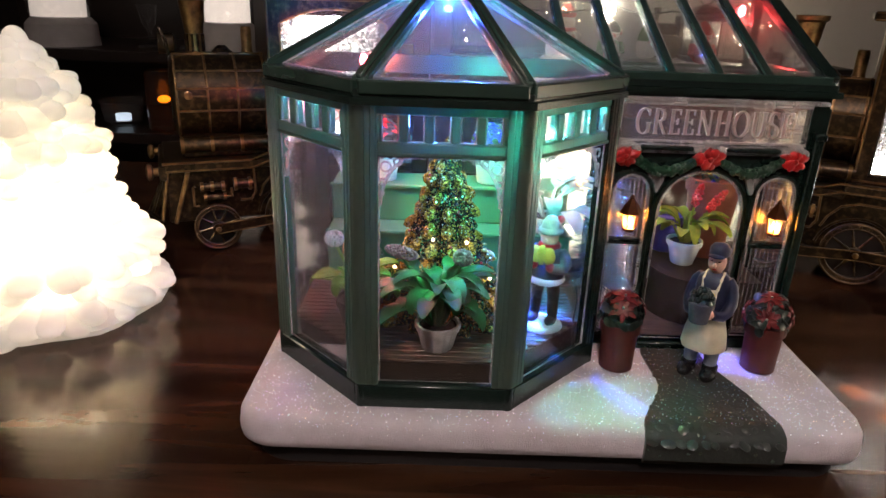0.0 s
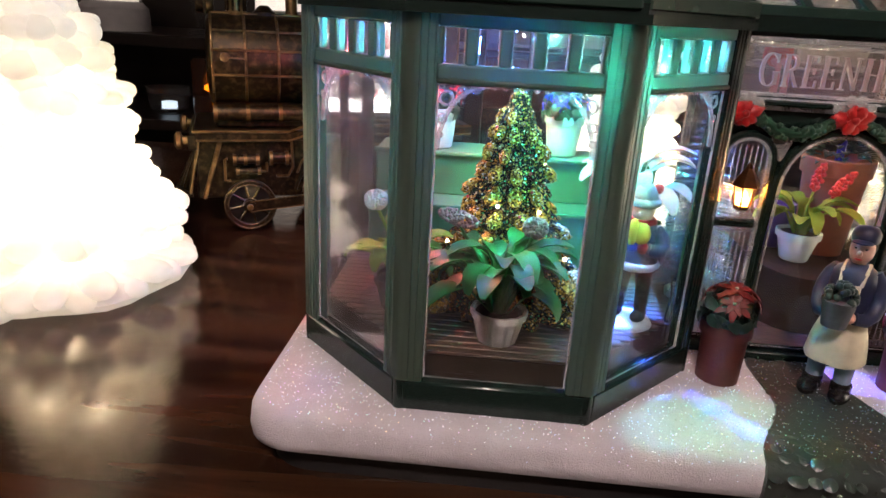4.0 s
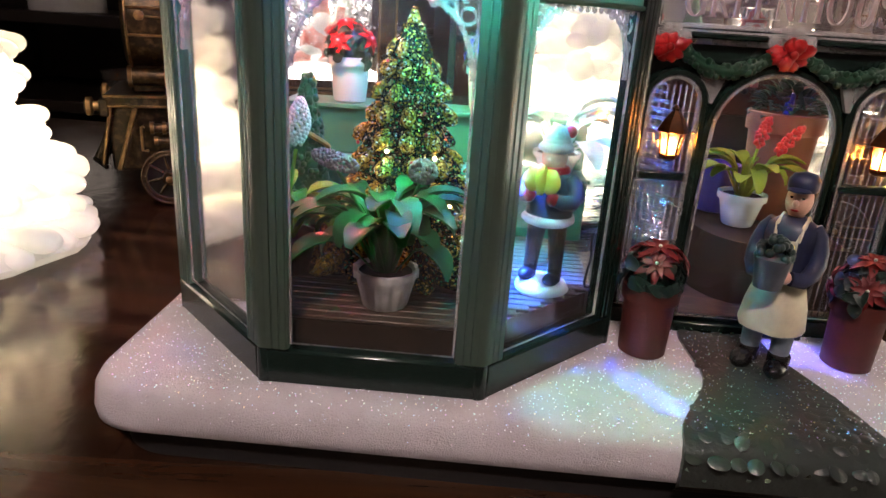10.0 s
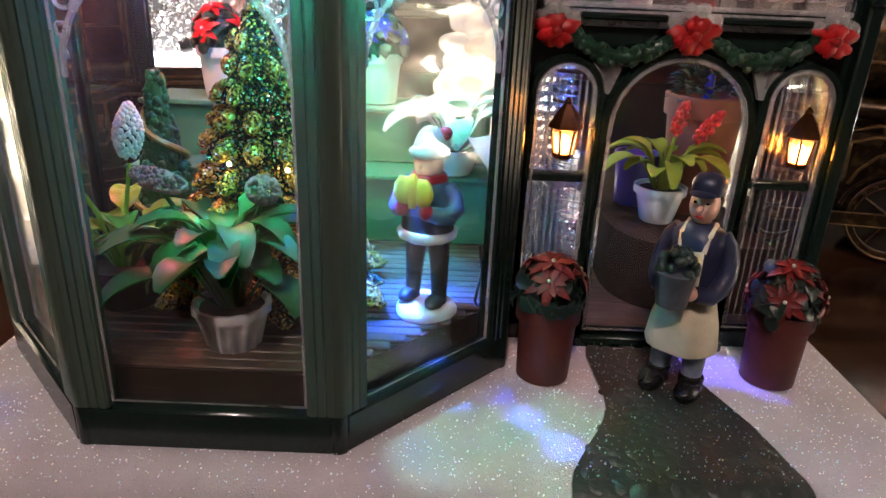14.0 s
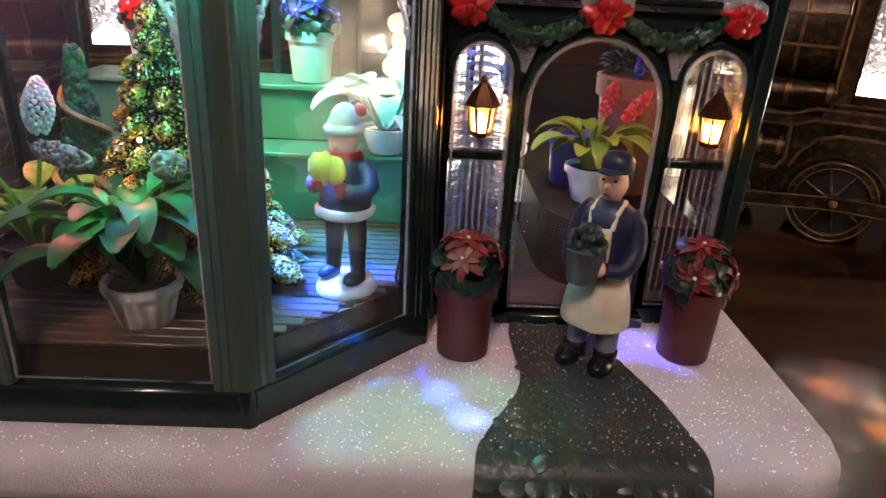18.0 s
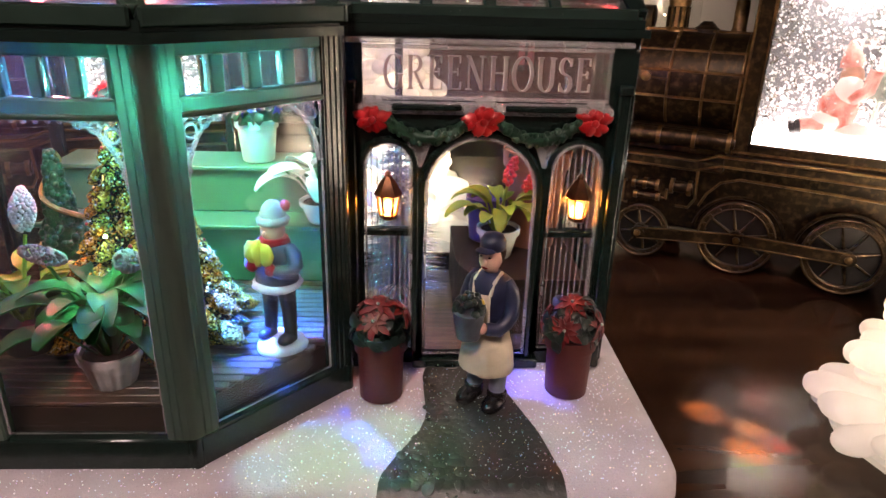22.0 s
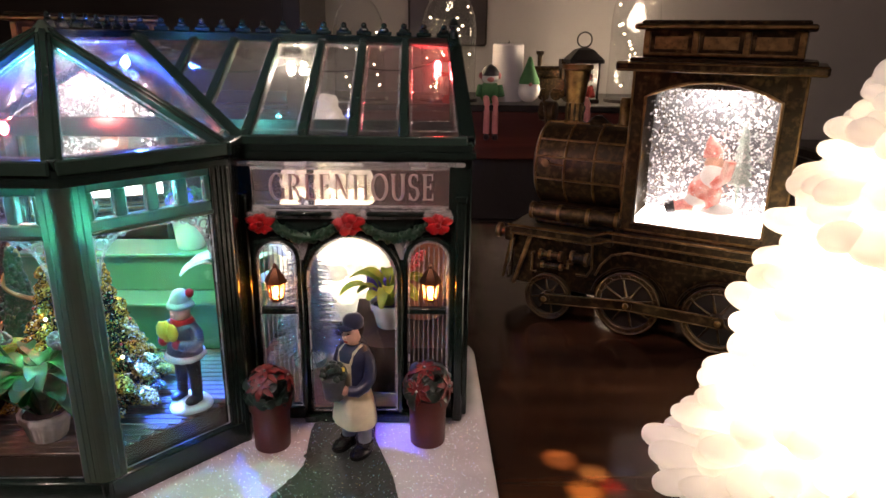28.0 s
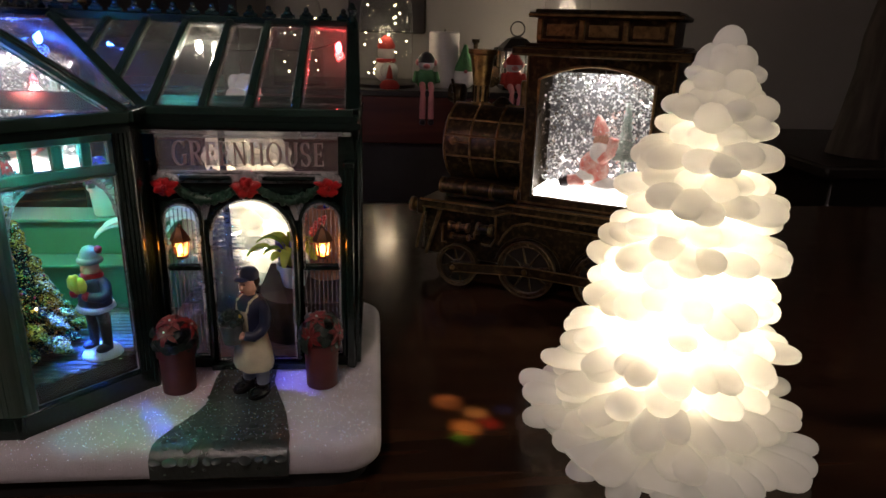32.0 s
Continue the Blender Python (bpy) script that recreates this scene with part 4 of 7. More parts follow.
# eaves, and the roof of bars and panes
eave = [(-0.0330, 0.2615), (0.0420, 0.2615), (0.0905, 0.3110), (0.0905, 0.3315), (0.2030, 0.3315), (0.2030, 0.4375), (-0.0815, 0.4375), (-0.0815, 0.3130)]
einn = [(-0.0270, 0.2735), (0.0360, 0.2735), (0.0800, 0.3190), (0.0800, 0.3410), (0.1950, 0.3410), (0.1950, 0.4300), (-0.0730, 0.4300), (-0.0730, 0.3200)]
part("eave_board", Shape().ring(eave, einn, 0.0030, z=0.1715), DARKGREEN, green, "", 25)
sh = Shape()
sh.ring([(x * 1.0, y) for x, y in [(-0.0318, 0.2632), (0.0408, 0.2632), (0.0890, 0.3118), (0.0890, 0.3335), (0.2010, 0.3335), (0.2010, 0.4365), (-0.0800, 0.4365), (-0.0800, 0.3136)]], einn, 0.0032, z=0.1745)
part("eave_moulding", sh, DARKGREEN, green, "", 25)
ZE = 0.1785
E_FL, E_FR, E_L, E_R = (-0.0300, 0.2655, ZE), (0.0388, 0.2655, ZE), (-0.0785, 0.3150, ZE), (0.0885, 0.3150, ZE)
VAL, E_BL, E_DR = (0.0885, 0.3385, ZE), (-0.0785, 0.4350, ZE), (0.1990, 0.3385, ZE)
APEX, RB, RD2 = (0.0049, 0.3377, 0.2262), (0.0049, 0.4350, 0.2262), (0.1960, 0.4350, 0.2245)
roof = part("roof_frame", Shape().beam(E_FL, E_FR, 0.007, 0.006).beam(E_FR, E_R, 0.007, 0.006).beam(E_L, E_FL, 0.007, 0.006).beam(E_R, VAL, 0.006, 0.006).beam(VAL, E_DR, 0.006, 0.006).beam(E_BL, E_L, 0.006, 0.006).beam(E_DR, (0.1990, 0.435, ZE), 0.006, 0.006), MIDGREEN, green, "green roof frame", 30)
for a, b in ((E_FL, APEX), (E_FR, APEX), (E_L, APEX), (E_R, APEX)):
    part("hip_bar", Shape().beam(a, b, 0.0070, 0.0060).beam(Vector(a) + Vector((0, 0, 0.003)), Vector(b) + Vector((0, 0, 0.003)), 0.0035, 0.003), MIDGREEN, roof)
part("valley_bar", Shape().beam(VAL, RB, 0.0080, 0.0060), MIDGREEN, roof)
part("gable_bar", Shape().beam(E_DR, RD2, 0.0080, 0.0065), DARKGREEN, roof)
part("gable_bar", Shape().beam(E_BL, RB, 0.0060, 0.0060), DARKGREEN, roof)
part("gable_post", Shape().beam((0.1975, 0.435, 0.172), RD2, 0.0060, 0.0060), DARKGREEN, roof)
for a, b, nm in ((APEX, RB, "ridge"), (RB, RD2, "ridge")):
    rg = part(nm, Shape().beam(a, b, 0.0060, 0.0055), DARKGREEN, roof)
    a, b = Vector(a), Vector(b)
    cnt = int((b - a).length / 0.0113)
    cs = Shape().ball((0, 0, 0.0036), (0.0030, 0.0016, 0.0018), 8, 5).ball((0, 0, 0.0062), (0.0018, 0.0014, 0.0018), 8, 5).box((0, 0, 0.0018), (0.0090, 0.0016, 0.0024), 0.0004)
    cm = cs.mesh("crest", DARKGREEN)
    for k in range(cnt):
        o = new("crest", cm)
        o.parent = rg
        o.matrix_basis = Matrix.Translation(a + (b - a) * (k + 0.5) / cnt + Vector((0, 0, 0.0022))) @ Matrix.Rotation(math.atan2((b - a).y, (b - a).x), 4, "Z")
part("finial", Shape().lathe([(0.003, 0), (0.0034, 0.002), (0.002, 0.005), (0.0036, 0.008), (0.0010, 0.0125)], 12, Matrix.Translation((0.1960, 0.435, 0.2260))), DARKGREEN, roof)
part("apex_cap", Shape().lathe([(0.0060, -0.004), (0.0055, 0.001), (0.0025, 0.004), (0.001, 0.006)], 12, Matrix.Translation(APEX)), GREEN, roof)


def facet(pts, name="roof_pane"):
    P = [Vector(p) for p in pts]
    c = sum(P, Vector()) / len(P)
    nrm = (P[1] - P[0]).cross(P[2] - P[0]).normalized()
    if nrm.z < 0:
        nrm = -nrm
    Q = [p + (c - p) * 0.03 for p in P]
    n = len(Q)
    s = Shape().add([tuple(q + nrm * k) for k in (-0.0004, 0.0004) for q in Q], [tuple(range(n)), tuple(range(n, 2 * n))] + [(i, (i + 1) % n, n + (i + 1) % n, n + i) for i in range(n)])
    part(name, s, ROOFPANE, roof, smooth=0)
    inner = [p + (c - p) * 0.17 + nrm * 0.0004 for p in P]
    part("pane_rim", Shape().tube(inner, 0.0007, 5, closed=True), CLEAR, roof)


facet((E_FL, E_FR, APEX))
facet((E_FR, E_R, APEX))
facet((E_L, E_FL, APEX))
facet((E_R, VAL, RB, APEX))
facet((E_L, APEX, RB, E_BL))


def main_roof(x, t):
    """Point of the main roof slope at x, t from eave to ridge."""
    return Vector((x, 0.3385 + t * 0.0965, ZE + t * (0.2245 - ZE)))


xb = [0.0430, 0.0670, 0.0916, 0.1187, 0.1430, 0.1680]
for x in xb:
    t0 = max(0.0, min(1, (0.0885 - x) / 0.0836))
    part("roof_bar", Shape().beam(main_roof(x, t0), main_roof(x - 0.001, 1), 0.0048, 0.0052), MIDGREEN, roof)
ed = [0.0885] + xb[2:] + [0.1975]
part("roof_pane", Shape().add([tuple(main_roof(x, t) + Vector((0, 0, k))) for k in (0, 0.0008) for x, t in ((0.0885, 0), (0.1985, 0), (0.1960, 1), (0.0049, 1))], [(0, 1, 2, 3), (7, 6, 5, 4), (0, 4, 5, 1), (1, 5, 6, 2), (2, 6, 7, 3), (3, 7, 4, 0)]), MAINPANE, roof, smooth=0)
for a, b in zip(ed, ed[1:]):
    part("pane_rim", Shape().tube([main_roof(a + 0.0035, 0.09), main_roof(b - 0.0035, 0.09), main_roof(b - 0.0040, 0.93), main_roof(a + 0.0030, 0.93)], 0.0006, 5, closed=True), CLEAR, roof)
part("back_pane", Shape().add([(x, 0.4352 + k, z) for k in (0, 0.0008) for x, z in ((-0.077, 0.172), (0.1985, 0.172), (0.196, 0.2245), (0.0049, 0.2262))], [(0, 1, 2, 3), (7, 6, 5, 4), (0, 4, 5, 1), (1, 5, 6, 2), (2, 6, 7, 3), (3, 7, 4, 0)]), MAINPANE, roof, smooth=0)
part("gable_pane", Shape().add([(0.1985 + k, y, z) for k in (0, 0.0008) for y, z in ((0.339, 0.176), (0.435, 0.176), (0.435, 0.2240))], [(0, 1, 2), (5, 4, 3), (0, 3, 4, 1), (1, 4, 5, 2), (2, 5, 3, 0)]), MAINPANE, roof, smooth=0)

# bulbs of the light string
for nm, at, col, pw in (("string_bulb", (0.0186, 0.3890, 0.2125), (0.05, 0.16, 1.0), 60), ("string_bulb", (0.1018, 0.4140, 0.2090), (1.0, 0.85, 0.6), 60), ("string_bulb", (0.1866, 0.4325, 0.2105), (1.0, 0.04, 0.05), 30), ("string_bulb", (-0.0404, 0.3710, 0.1790), (1.0, 0.05, 0.07), 40), ("string_bulb", (0.0049, 0.334, 0.2150), (0.10, 0.45, 1.0), 40)):
    part(nm, Shape().ball(at, (0.0022, 0.0022, 0.0036), 10, 8), glow("bulb_glow", col, pw), green, "glowing coloured bulb")

# cable of the light string
knots = ((-0.0404, 0.3710, 0.1825), (-0.0200, 0.3600, 0.2000), (0.0049, 0.3440, 0.2190), (0.0120, 0.3700, 0.2150), (0.0186, 0.3890, 0.2160), (0.0500, 0.4150, 0.2080), (0.1018, 0.4150, 0.2122), (0.1430, 0.4300, 0.2090), (0.1866, 0.4325, 0.2140))
run = []
for a, b in zip(knots, knots[1:]):
    for i in range(8):
        t = i / 8
        p = Vector(a).lerp(Vector(b), t)
        run.append((p.x, p.y, p.z - 0.0035 * math.sin(math.pi * t)))
part("string_cable", Shape().tube(run + [knots[-1]], 0.0005, 6), DARKGREEN, green, "thin dark green cable")
# ---------------------------------------------------------------- locomotive lanterns


def locomotive(at, label, lamp):
    """Bronze toy engine, front towards -x, near side in the plane y = 0; its cab is a lit snow globe."""
    L = thing("locomotive_lantern", label, "lantern", at, "locomotive lanterns")
    W = 0.080

    def wheel(x, r, h, parent):
        w = part("wheel", Shape().ring([(r * math.cos(a), r * math.sin(a)) for a in [2 * math.pi * k / 32 for k in range(32)]], [(0.85 * r * math.cos(a), 0.85 * r * math.sin(a)) for a in [2 * math.pi * k / 32 for k in range(32)]], 0.006), BRONZE, parent, at=Matrix.Translation((x, 0.006, h)) @ UP)
        rim = Shape().tube([(r * math.cos(a), r * math.sin(a), 0.0062) for a in [2 * math.pi * k / 32 for k in range(32)]], 0.0009, 6, closed=True)
        rim.tube([(0.85 * r * math.cos(a), 0.85 * r * math.sin(a), 0.0060) for a in [2 * math.pi * k / 32 for k in range(32)]], 0.0007, 6, closed=True)
        for k in range(20):
            a = 2 * math.pi * k / 20
            rim.beam((0.86 * r * math.cos(a), 0.86 * r * math.sin(a), 0.0062), (0.96 * r * math.cos(a), 0.96 * r * math.sin(a), 0.0062), 0.0022, 0.0008, ch=0.0002)
        part("rim", rim, DULLGOLD, w)
        for k in range(8):
            a = 2 * math.pi * (k + 0.3) / 8
            sp = Shape().tube([(0.15 * r * math.cos(a), 0.15 * r * math.sin(a), 0.003), (0.82 * r * math.cos(a), 0.82 * r * math.sin(a), 0.003)], [0.0013, 0.0008], 6)
            part("spoke", sp, BRONZE, w)
        part("hub", Shape().lathe([(0.0052, 0), (0.0052, 0.0072), (0.0030, 0.0080), (0.0030, 0.0096), (0.0012, 0.0100)], 14), BRONZE, w)
        part("disc", Shape().lathe([(0.86 * r, 0.0), (0.86 * r, 0.0012)], 24), BLACKIRON, w)

    for x, r, h in ((-0.0005, 0.0190, 0.0218), (0.0645, 0.0250, 0.0282), (0.1310, 0.0250, 0.0282)):
        wheel(x, r, h, L)
    # far wheels
    for x, r in ((0.0, 0.0215), (0.067, 0.0285), (0.1335, 0.0285)):
        part("far_wheel", Shape().lathe([(r, 0), (r, 0.005)], 24, Matrix.Translation((x, W + 0.004, r)) @ UP), BRONZE, L)
    for a, b in (((-0.001, 0.0222), (0.0655, 0.0295)), ((0.0655, 0.0295), (0.1330, 0.0300))):
        A, B = Vector((a[0], -0.0058, a[1])), Vector((b[0], -0.0058 - (0.0014 if a[0] > 0.05 else 0), b[1]))
        rod = part("coupling_rod", Shape().beam(A, B, 0.0018, 0.0086, ch=0.0006).lathe([(0.0048, -0.0010), (0.0048, 0.0014)], 14, Matrix.Translation(A) @ UP).lathe([(0.0048, -0.0010), (0.0048, 0.0014)], 14, Matrix.Translation(B) @ UP), BRONZE, L)
        ed = Shape().beam(A + Vector((0, -0.0013, 0.0039)), B + Vector((0, -0.0013, 0.0039)), 0.0008, 0.0008, ch=0.0002).beam(A + Vector((0, -0.0013, -0.0039)), B + Vector((0, -0.0013, -0.0039)), 0.0008, 0.0008, ch=0.0002)
        for p in (A, B):
            ed.lathe([(0.0024, 0), (0.0024, 0.0022), (0.001, 0.0028)], 10, Matrix.Translation(p + Vector((0, -0.0010, 0))) @ UP)
        part("rod_edge", ed, GOLD, rod)
    # frame
    body = Shape()
    body.box((0.0640, 0.012 + W / 2, 0.0500), (0.206, W - 0.006, 0.052), 0.0015)
    part("frame", body, BRONZE, L)
    top = Shape().box((0.004, W / 2 + 0.010, 0.0745), (0.088, W + 0.012, 0.0075), 0.0012)
    top.box((0.113, W / 2 + 0.010, 0.0795), (0.132, W + 0.012, 0.0075), 0.0012)
    running = part("running_board", top, BRONZE, L)
    ed = Shape().tube([(-0.040, 0.0040, 0.0780), (0.0300, 0.0040, 0.0780), (0.0440, 0.0040, 0.0830), (0.1780, 0.0040, 0.0830)], 0.0011, 6)
    ed.tube([(-0.040, 0.0040, 0.0712), (0.0310, 0.0040, 0.0712), (0.0450, 0.0040, 0.0762), (0.1780, 0.0040, 0.0762)], 0.0009, 6)
    part("board_edge", ed, GOLD, running)
    # splashers over the driving wheels
    for x, r in ((0.0645, 0.0262), (0.1310, 0.0262)):
        a = [math.pi * (0.06 + 0.88 * k / 18) for k in range(19)]
        part("splasher", Shape().tube([(x + (r + 0.0040) * math.cos(k), 0.0070, r + (r + 0.0035) * math.sin(k)) for k in a], 0.0013, 6).prism([(x + (r + 0.0030) * math.cos(k), r + (r + 0.0030) * math.sin(k)) for k in a], 0.002, Matrix.Translation((0, 0.0105, 0)) @ UP), BRONZE, L)
    part("splasher_line", Shape().tube([(0.036, 0.0075, 0.045), (0.0400, 0.0075, 0.0545), (0.0480, 0.0075, 0.0640), (0.0600, 0.0075, 0.0680), (0.1150, 0.0075, 0.0670), (0.1700, 0.0075, 0.0650)], 0.0010, 6), GOLD, L)
    # front: buffer beam, cowcatcher, pipes
    part("buffer_beam", Shape().box((-0.0400, W / 2 + 0.010, 0.0700), (0.006, W + 0.014, 0.012), 0.001), BRONZE, L)
    for y in (0.010, W + 0.010):
        part("buffer", Shape().lathe([(0.0035, 0), (0.0035, 0.005), (0.0065, 0.006), (0.0068, 0.009), (0.004, 0.0105)], 14, Matrix.Translation((-0.042, y, 0.0705)) @ Matrix.Rotation(radians(-90), 4, "Y")), GOLD, L)
    cow = part("cowcatcher", Shape().beam((-0.0440, 0.020, 0.0250), (-0.0560, W / 2 + 0.01, 0.0250), 0.003, 0.003).beam((-0.0560, W / 2 + 0.01, 0.0250), (-0.0440, W, 0.0250), 0.003, 0.003), BRONZE, L)
    for k in range(9):
        y = 0.012 + (W - 0.004) * k / 8
        bend = 0.010 * (1 - abs(k - 4) / 4)
        part("cowcatcher_bar", Shape().beam((-0.037, y, 0.0640), (-0.046 - bend, 0.5 * (y + W / 2 + 0.01), 0.0240), 0.0024, 0.0024), BRONZE, cow)
    br = Shape().beam((-0.020, 0.0060, 0.0720), (-0.034, 0.0060, 0.0260), 0.0024, 0.0036).beam((-0.036, 0.0060, 0.0720), (-0.0440, 0.0060, 0.0300), 0.0020, 0.0026)
    part("strut", br, GOLD, L)
    for r, x, ln, z, rings in ((0.0032, -0.012, 0.018, 0.0560, (-0.012, -0.004, 0.005)), (0.0042, 0.0150, 0.016, 0.0570, (0.0150, 0.0270)), (0.0022, -0.010, 0.018, 0.0470, (-0.010, 0.006))):
        turn = Matrix.Rotation(radians(90), 4, "Y")
        pp = part("pipe", Shape().lathe([(r, 0), (r, ln)], 12, Matrix.Translation((x, 0.0070, z)) @ turn), BRONZE, L)
        for q in rings:
            part("pipe_ring", Shape().lathe([(r * 1.38, 0), (r * 1.38, 0.0026)], 12, Matrix.Translation((q, 0.0070, z)) @ turn), GOLD, pp)
    for pts in ([(-0.016, 0.0065, 0.0570), (-0.018, 0.0065, 0.0560), (-0.018, 0.0065, 0.0400), (-0.014, 0.0065, 0.0400)], [(0.009, 0.0065, 0.0470), (0.013, 0.0065, 0.0470), (0.013, 0.0065, 0.0540)], [(0.0320, 0.0065, 0.0720), (0.0330, 0.0065, 0.0500), (0.0290, 0.0065, 0.0430), (0.0200, 0.0065, 0.0430)]):
        part("bent_pipe", Shape().tube(pts, 0.0011, 6), GOLD, L)
    # boiler
    cy, cz, R = 0.050, 0.1270, 0.0345
    TX = Matrix.Rotation(radians(90), 4, "Y")
    boil = part("boiler", Shape().lathe([(R * 0.55, -0.0275), (R * 0.9, -0.0265), (R, -0.0240), (R, 0.056)], 40, Matrix.Translation((0, cy, cz)) @ TX), BRONZE, L)
    bands = Shape()
    for x in (-0.0230, 0.0010, 0.0250, 0.0480):
        bands.tube([(x, cy + (R + 0.0002) * math.cos(a), cz + (R + 0.0002) * math.sin(a)) for a in [2 * math.pi * k / 36 for k in range(36)]], 0.0011, 6, closed=True)
    for ang in (60, 100, 140, 165, 195):
        a = radians(ang)
        bands.tube([(-0.023, cy + (R + 0.0004) * math.cos(a), cz + (R + 0.0004) * math.sin(a)), (0.050, cy + (R + 0.0004) * math.cos(a), cz + (R + 0.0004) * math.sin(a))], 0.0010, 6)
    for k in range(9):
        a = radians(90 + 16 * k)
        for x in (-0.0230, 0.0010, 0.0250):
            bands.ball((x, cy + (R + 0.0008) * math.cos(a), cz + (R + 0.0008) * math.sin(a)), 0.0011, 6, 4)
    part("boiler_band", bands, GOLD, boil)
    part("boiler_tap", Shape().lathe([(0.0034, 0), (0.0034, 0.002), (0.0015, 0.003)], 12, Matrix.Translation((-0.0140, cy - R - 0.0004, cz + 0.004)) @ UP).tube([(-0.0140, cy - R - 0.002, cz + 0.004), (0.001, cy - R - 0.0018, cz + 0.003)], 0.0007, 6), GOLD, boil)
    cyl = part("side_cylinder", Shape().lathe([(0.0062, -0.024), (0.0062, 0.052)], 16, Matrix.Translation((0, 0.0150, 0.0905)) @ TX), BRONZE, L)
    for x in (-0.0225, 0.0010, 0.0250, 0.0480):
        cb = Shape().lathe([(0.0074, 0), (0.0074, 0.0028)], 16, Matrix.Translation((x - 0.0014, 0.0150, 0.0905)) @ TX)
        part("cylinder_ring", cb, GOLD, cyl)
    part("saddle", Shape().box((0.012, cy, 0.0870), (0.070, 0.060, 0.018), 0.002), BRONZE, L)
    # chimney, dome, whistle, bell frame
    ch = part("chimney", Shape().lathe([(0.0100, 0.0), (0.0090, 0.0030), (0.0068, 0.0045), (0.0068, 0.0180), (0.0074, 0.0185), (0.0105, 0.0440), (0.0130, 0.0455), (0.0130, 0.0490), (0.0095, 0.0492), (0.0085, 0.035)], 24, Matrix.Translation((-0.0040, cy, 0.1590))), GOLD, L, "rubbed gold chimney")
    fl = Shape()
    for k in range(10):
        a = 2 * math.pi * k / 10
        fl.tube([(-0.004 + 0.0070 * math.cos(a), cy + 0.0070 * math.sin(a), 0.1625), (-0.004 + 0.0070 * math.cos(a), cy + 0.0070 * math.sin(a), 0.1770)], 0.0010, 5)
    part("chimney_flute", fl, BRONZE, ch)
    part("dome", Shape().lathe([(0.0090, 0), (0.0085, 0.003), (0.0060, 0.005), (0.0060, 0.0055), (0.003, 0.008)], 18, Matrix.Translation((0.0170, cy, 0.1600))), BRONZE, L)
    part("whistle", Shape().lathe([(0.0062, 0), (0.0050, 0.004), (0.0046, 0.0055), (0.0046, 0.0225), (0.0038, 0.0245)], 16, Matrix.Translation((0.0380, cy, 0.1590))), GOLD, L)
    part("headlamp", Shape().lathe([(0.0085, 0), (0.0085, 0.0120), (0.0070, 0.0130)], 18, Matrix.Translation((-0.0330, cy, 0.1690)) @ TX).tube([(-0.026, cy - 0.008, 0.160), (-0.027, cy - 0.0085, 0.172), (-0.031, cy - 0.004, 0.181)], 0.0013, 6), BRONZE, L)
    # cab: sides with an arched window, the snow scene inside
    x0, x1, zb, zt = 0.0500, 0.1660, 0.0830, 0.2060
    wx0, wx1, wz0, wzs = 0.0610, 0.1520, 0.0920, 0.1880
    yc, hw = 0.050, 0.039

    def wtop(x):
        return wzs + 0.0120 * (1 - ((x - (wx0 + wx1) / 2) / ((wx1 - wx0) / 2)) ** 2)

    for y, nm in ((yc - hw, "cab_side"), (yc + hw - 0.005, "cab_side")):
        s = Shape()
        s.box(((x0 + wx0) / 2, y + 0.0025, (zb + zt) / 2), (wx0 - x0, 0.005, zt - zb), 0.0006)
        s.box(((x1 + wx1) / 2, y + 0.0025, (zb + zt) / 2), (x1 - wx1, 0.005, zt - zb), 0.0006)
        s.box(((wx0 + wx1) / 2, y + 0.0025, (zb + wz0) / 2), (wx1 - wx0, 0.005, wz0 - zb), 0.0006)
        for k in range(16):
            a, b = wx0 + (wx1 - wx0) * k / 16, wx0 + (wx1 - wx0) * (k + 1) / 16
            s.add([(a, y, wtop(a)), (b, y, wtop(b)), (b, y, zt), (a, y, zt), (a, y + 0.005, wtop(a)), (b, y + 0.005, wtop(b)), (b, y + 0.005, zt), (a, y + 0.005, zt)], [(0, 1, 2, 3), (7, 6, 5, 4), (0, 4, 5, 1), (2, 6, 7, 3)])
        cs = part(nm, s, BRONZE, L, smooth=30)
        edge = [(wx0, wz0), (wx1, wz0)] + [(wx1 - (wx1 - wx0) * k / 16, wtop(wx1 - (wx1 - wx0) * k / 16)) for k in range(17)]
        yy = y - 0.0003 if y < yc else y + 0.0053
        part("window_rim", Shape().tube([(a, yy, b) for a, b in edge], 0.0012, 6, closed=True), GOLD, cs)
        part("corner_strip", Shape().beam((x0 + 0.001, yy, zb), (x0 + 0.001, yy, zt), 0.0012, 0.0018).beam((x1 - 0.001, yy, zb), (x1 - 0.001, yy, zt), 0.0012, 0.0018).beam((x0, yy, zb + 0.003), (x1, yy, zb + 0.003), 0.0012, 0.0018), GOLD, cs)
        ym = y + 0.0028
        part("window_pane", Shape().prism(edge, 0.0010, Matrix.Translation((0, ym, 0)) @ UP), PANE, cs)
    part("cab_end", Shape().box((x0 + 0.002, yc, (zb + zt) / 2), (0.004, 2 * hw - 0.010, zt - zb), 0), BRONZE, L)
    part("cab_end", Shape().box((x1 - 0.002, yc, (zb + zt) / 2), (0.004, 2 * hw - 0.010, zt - zb), 0), BRONZE, L)
    r1 = Shape().box(((0.0385 + 0.1765) / 2, yc, 0.2095), (0.1380, 2 * hw + 0.016, 0.0070), 0.0016)
    r1.box((0.108, yc, 0.2140), (0.1220, 2 * hw + 0.004, 0.0030), 0.0010)
    rf = part("cab_roof", r1, BRONZE, L)
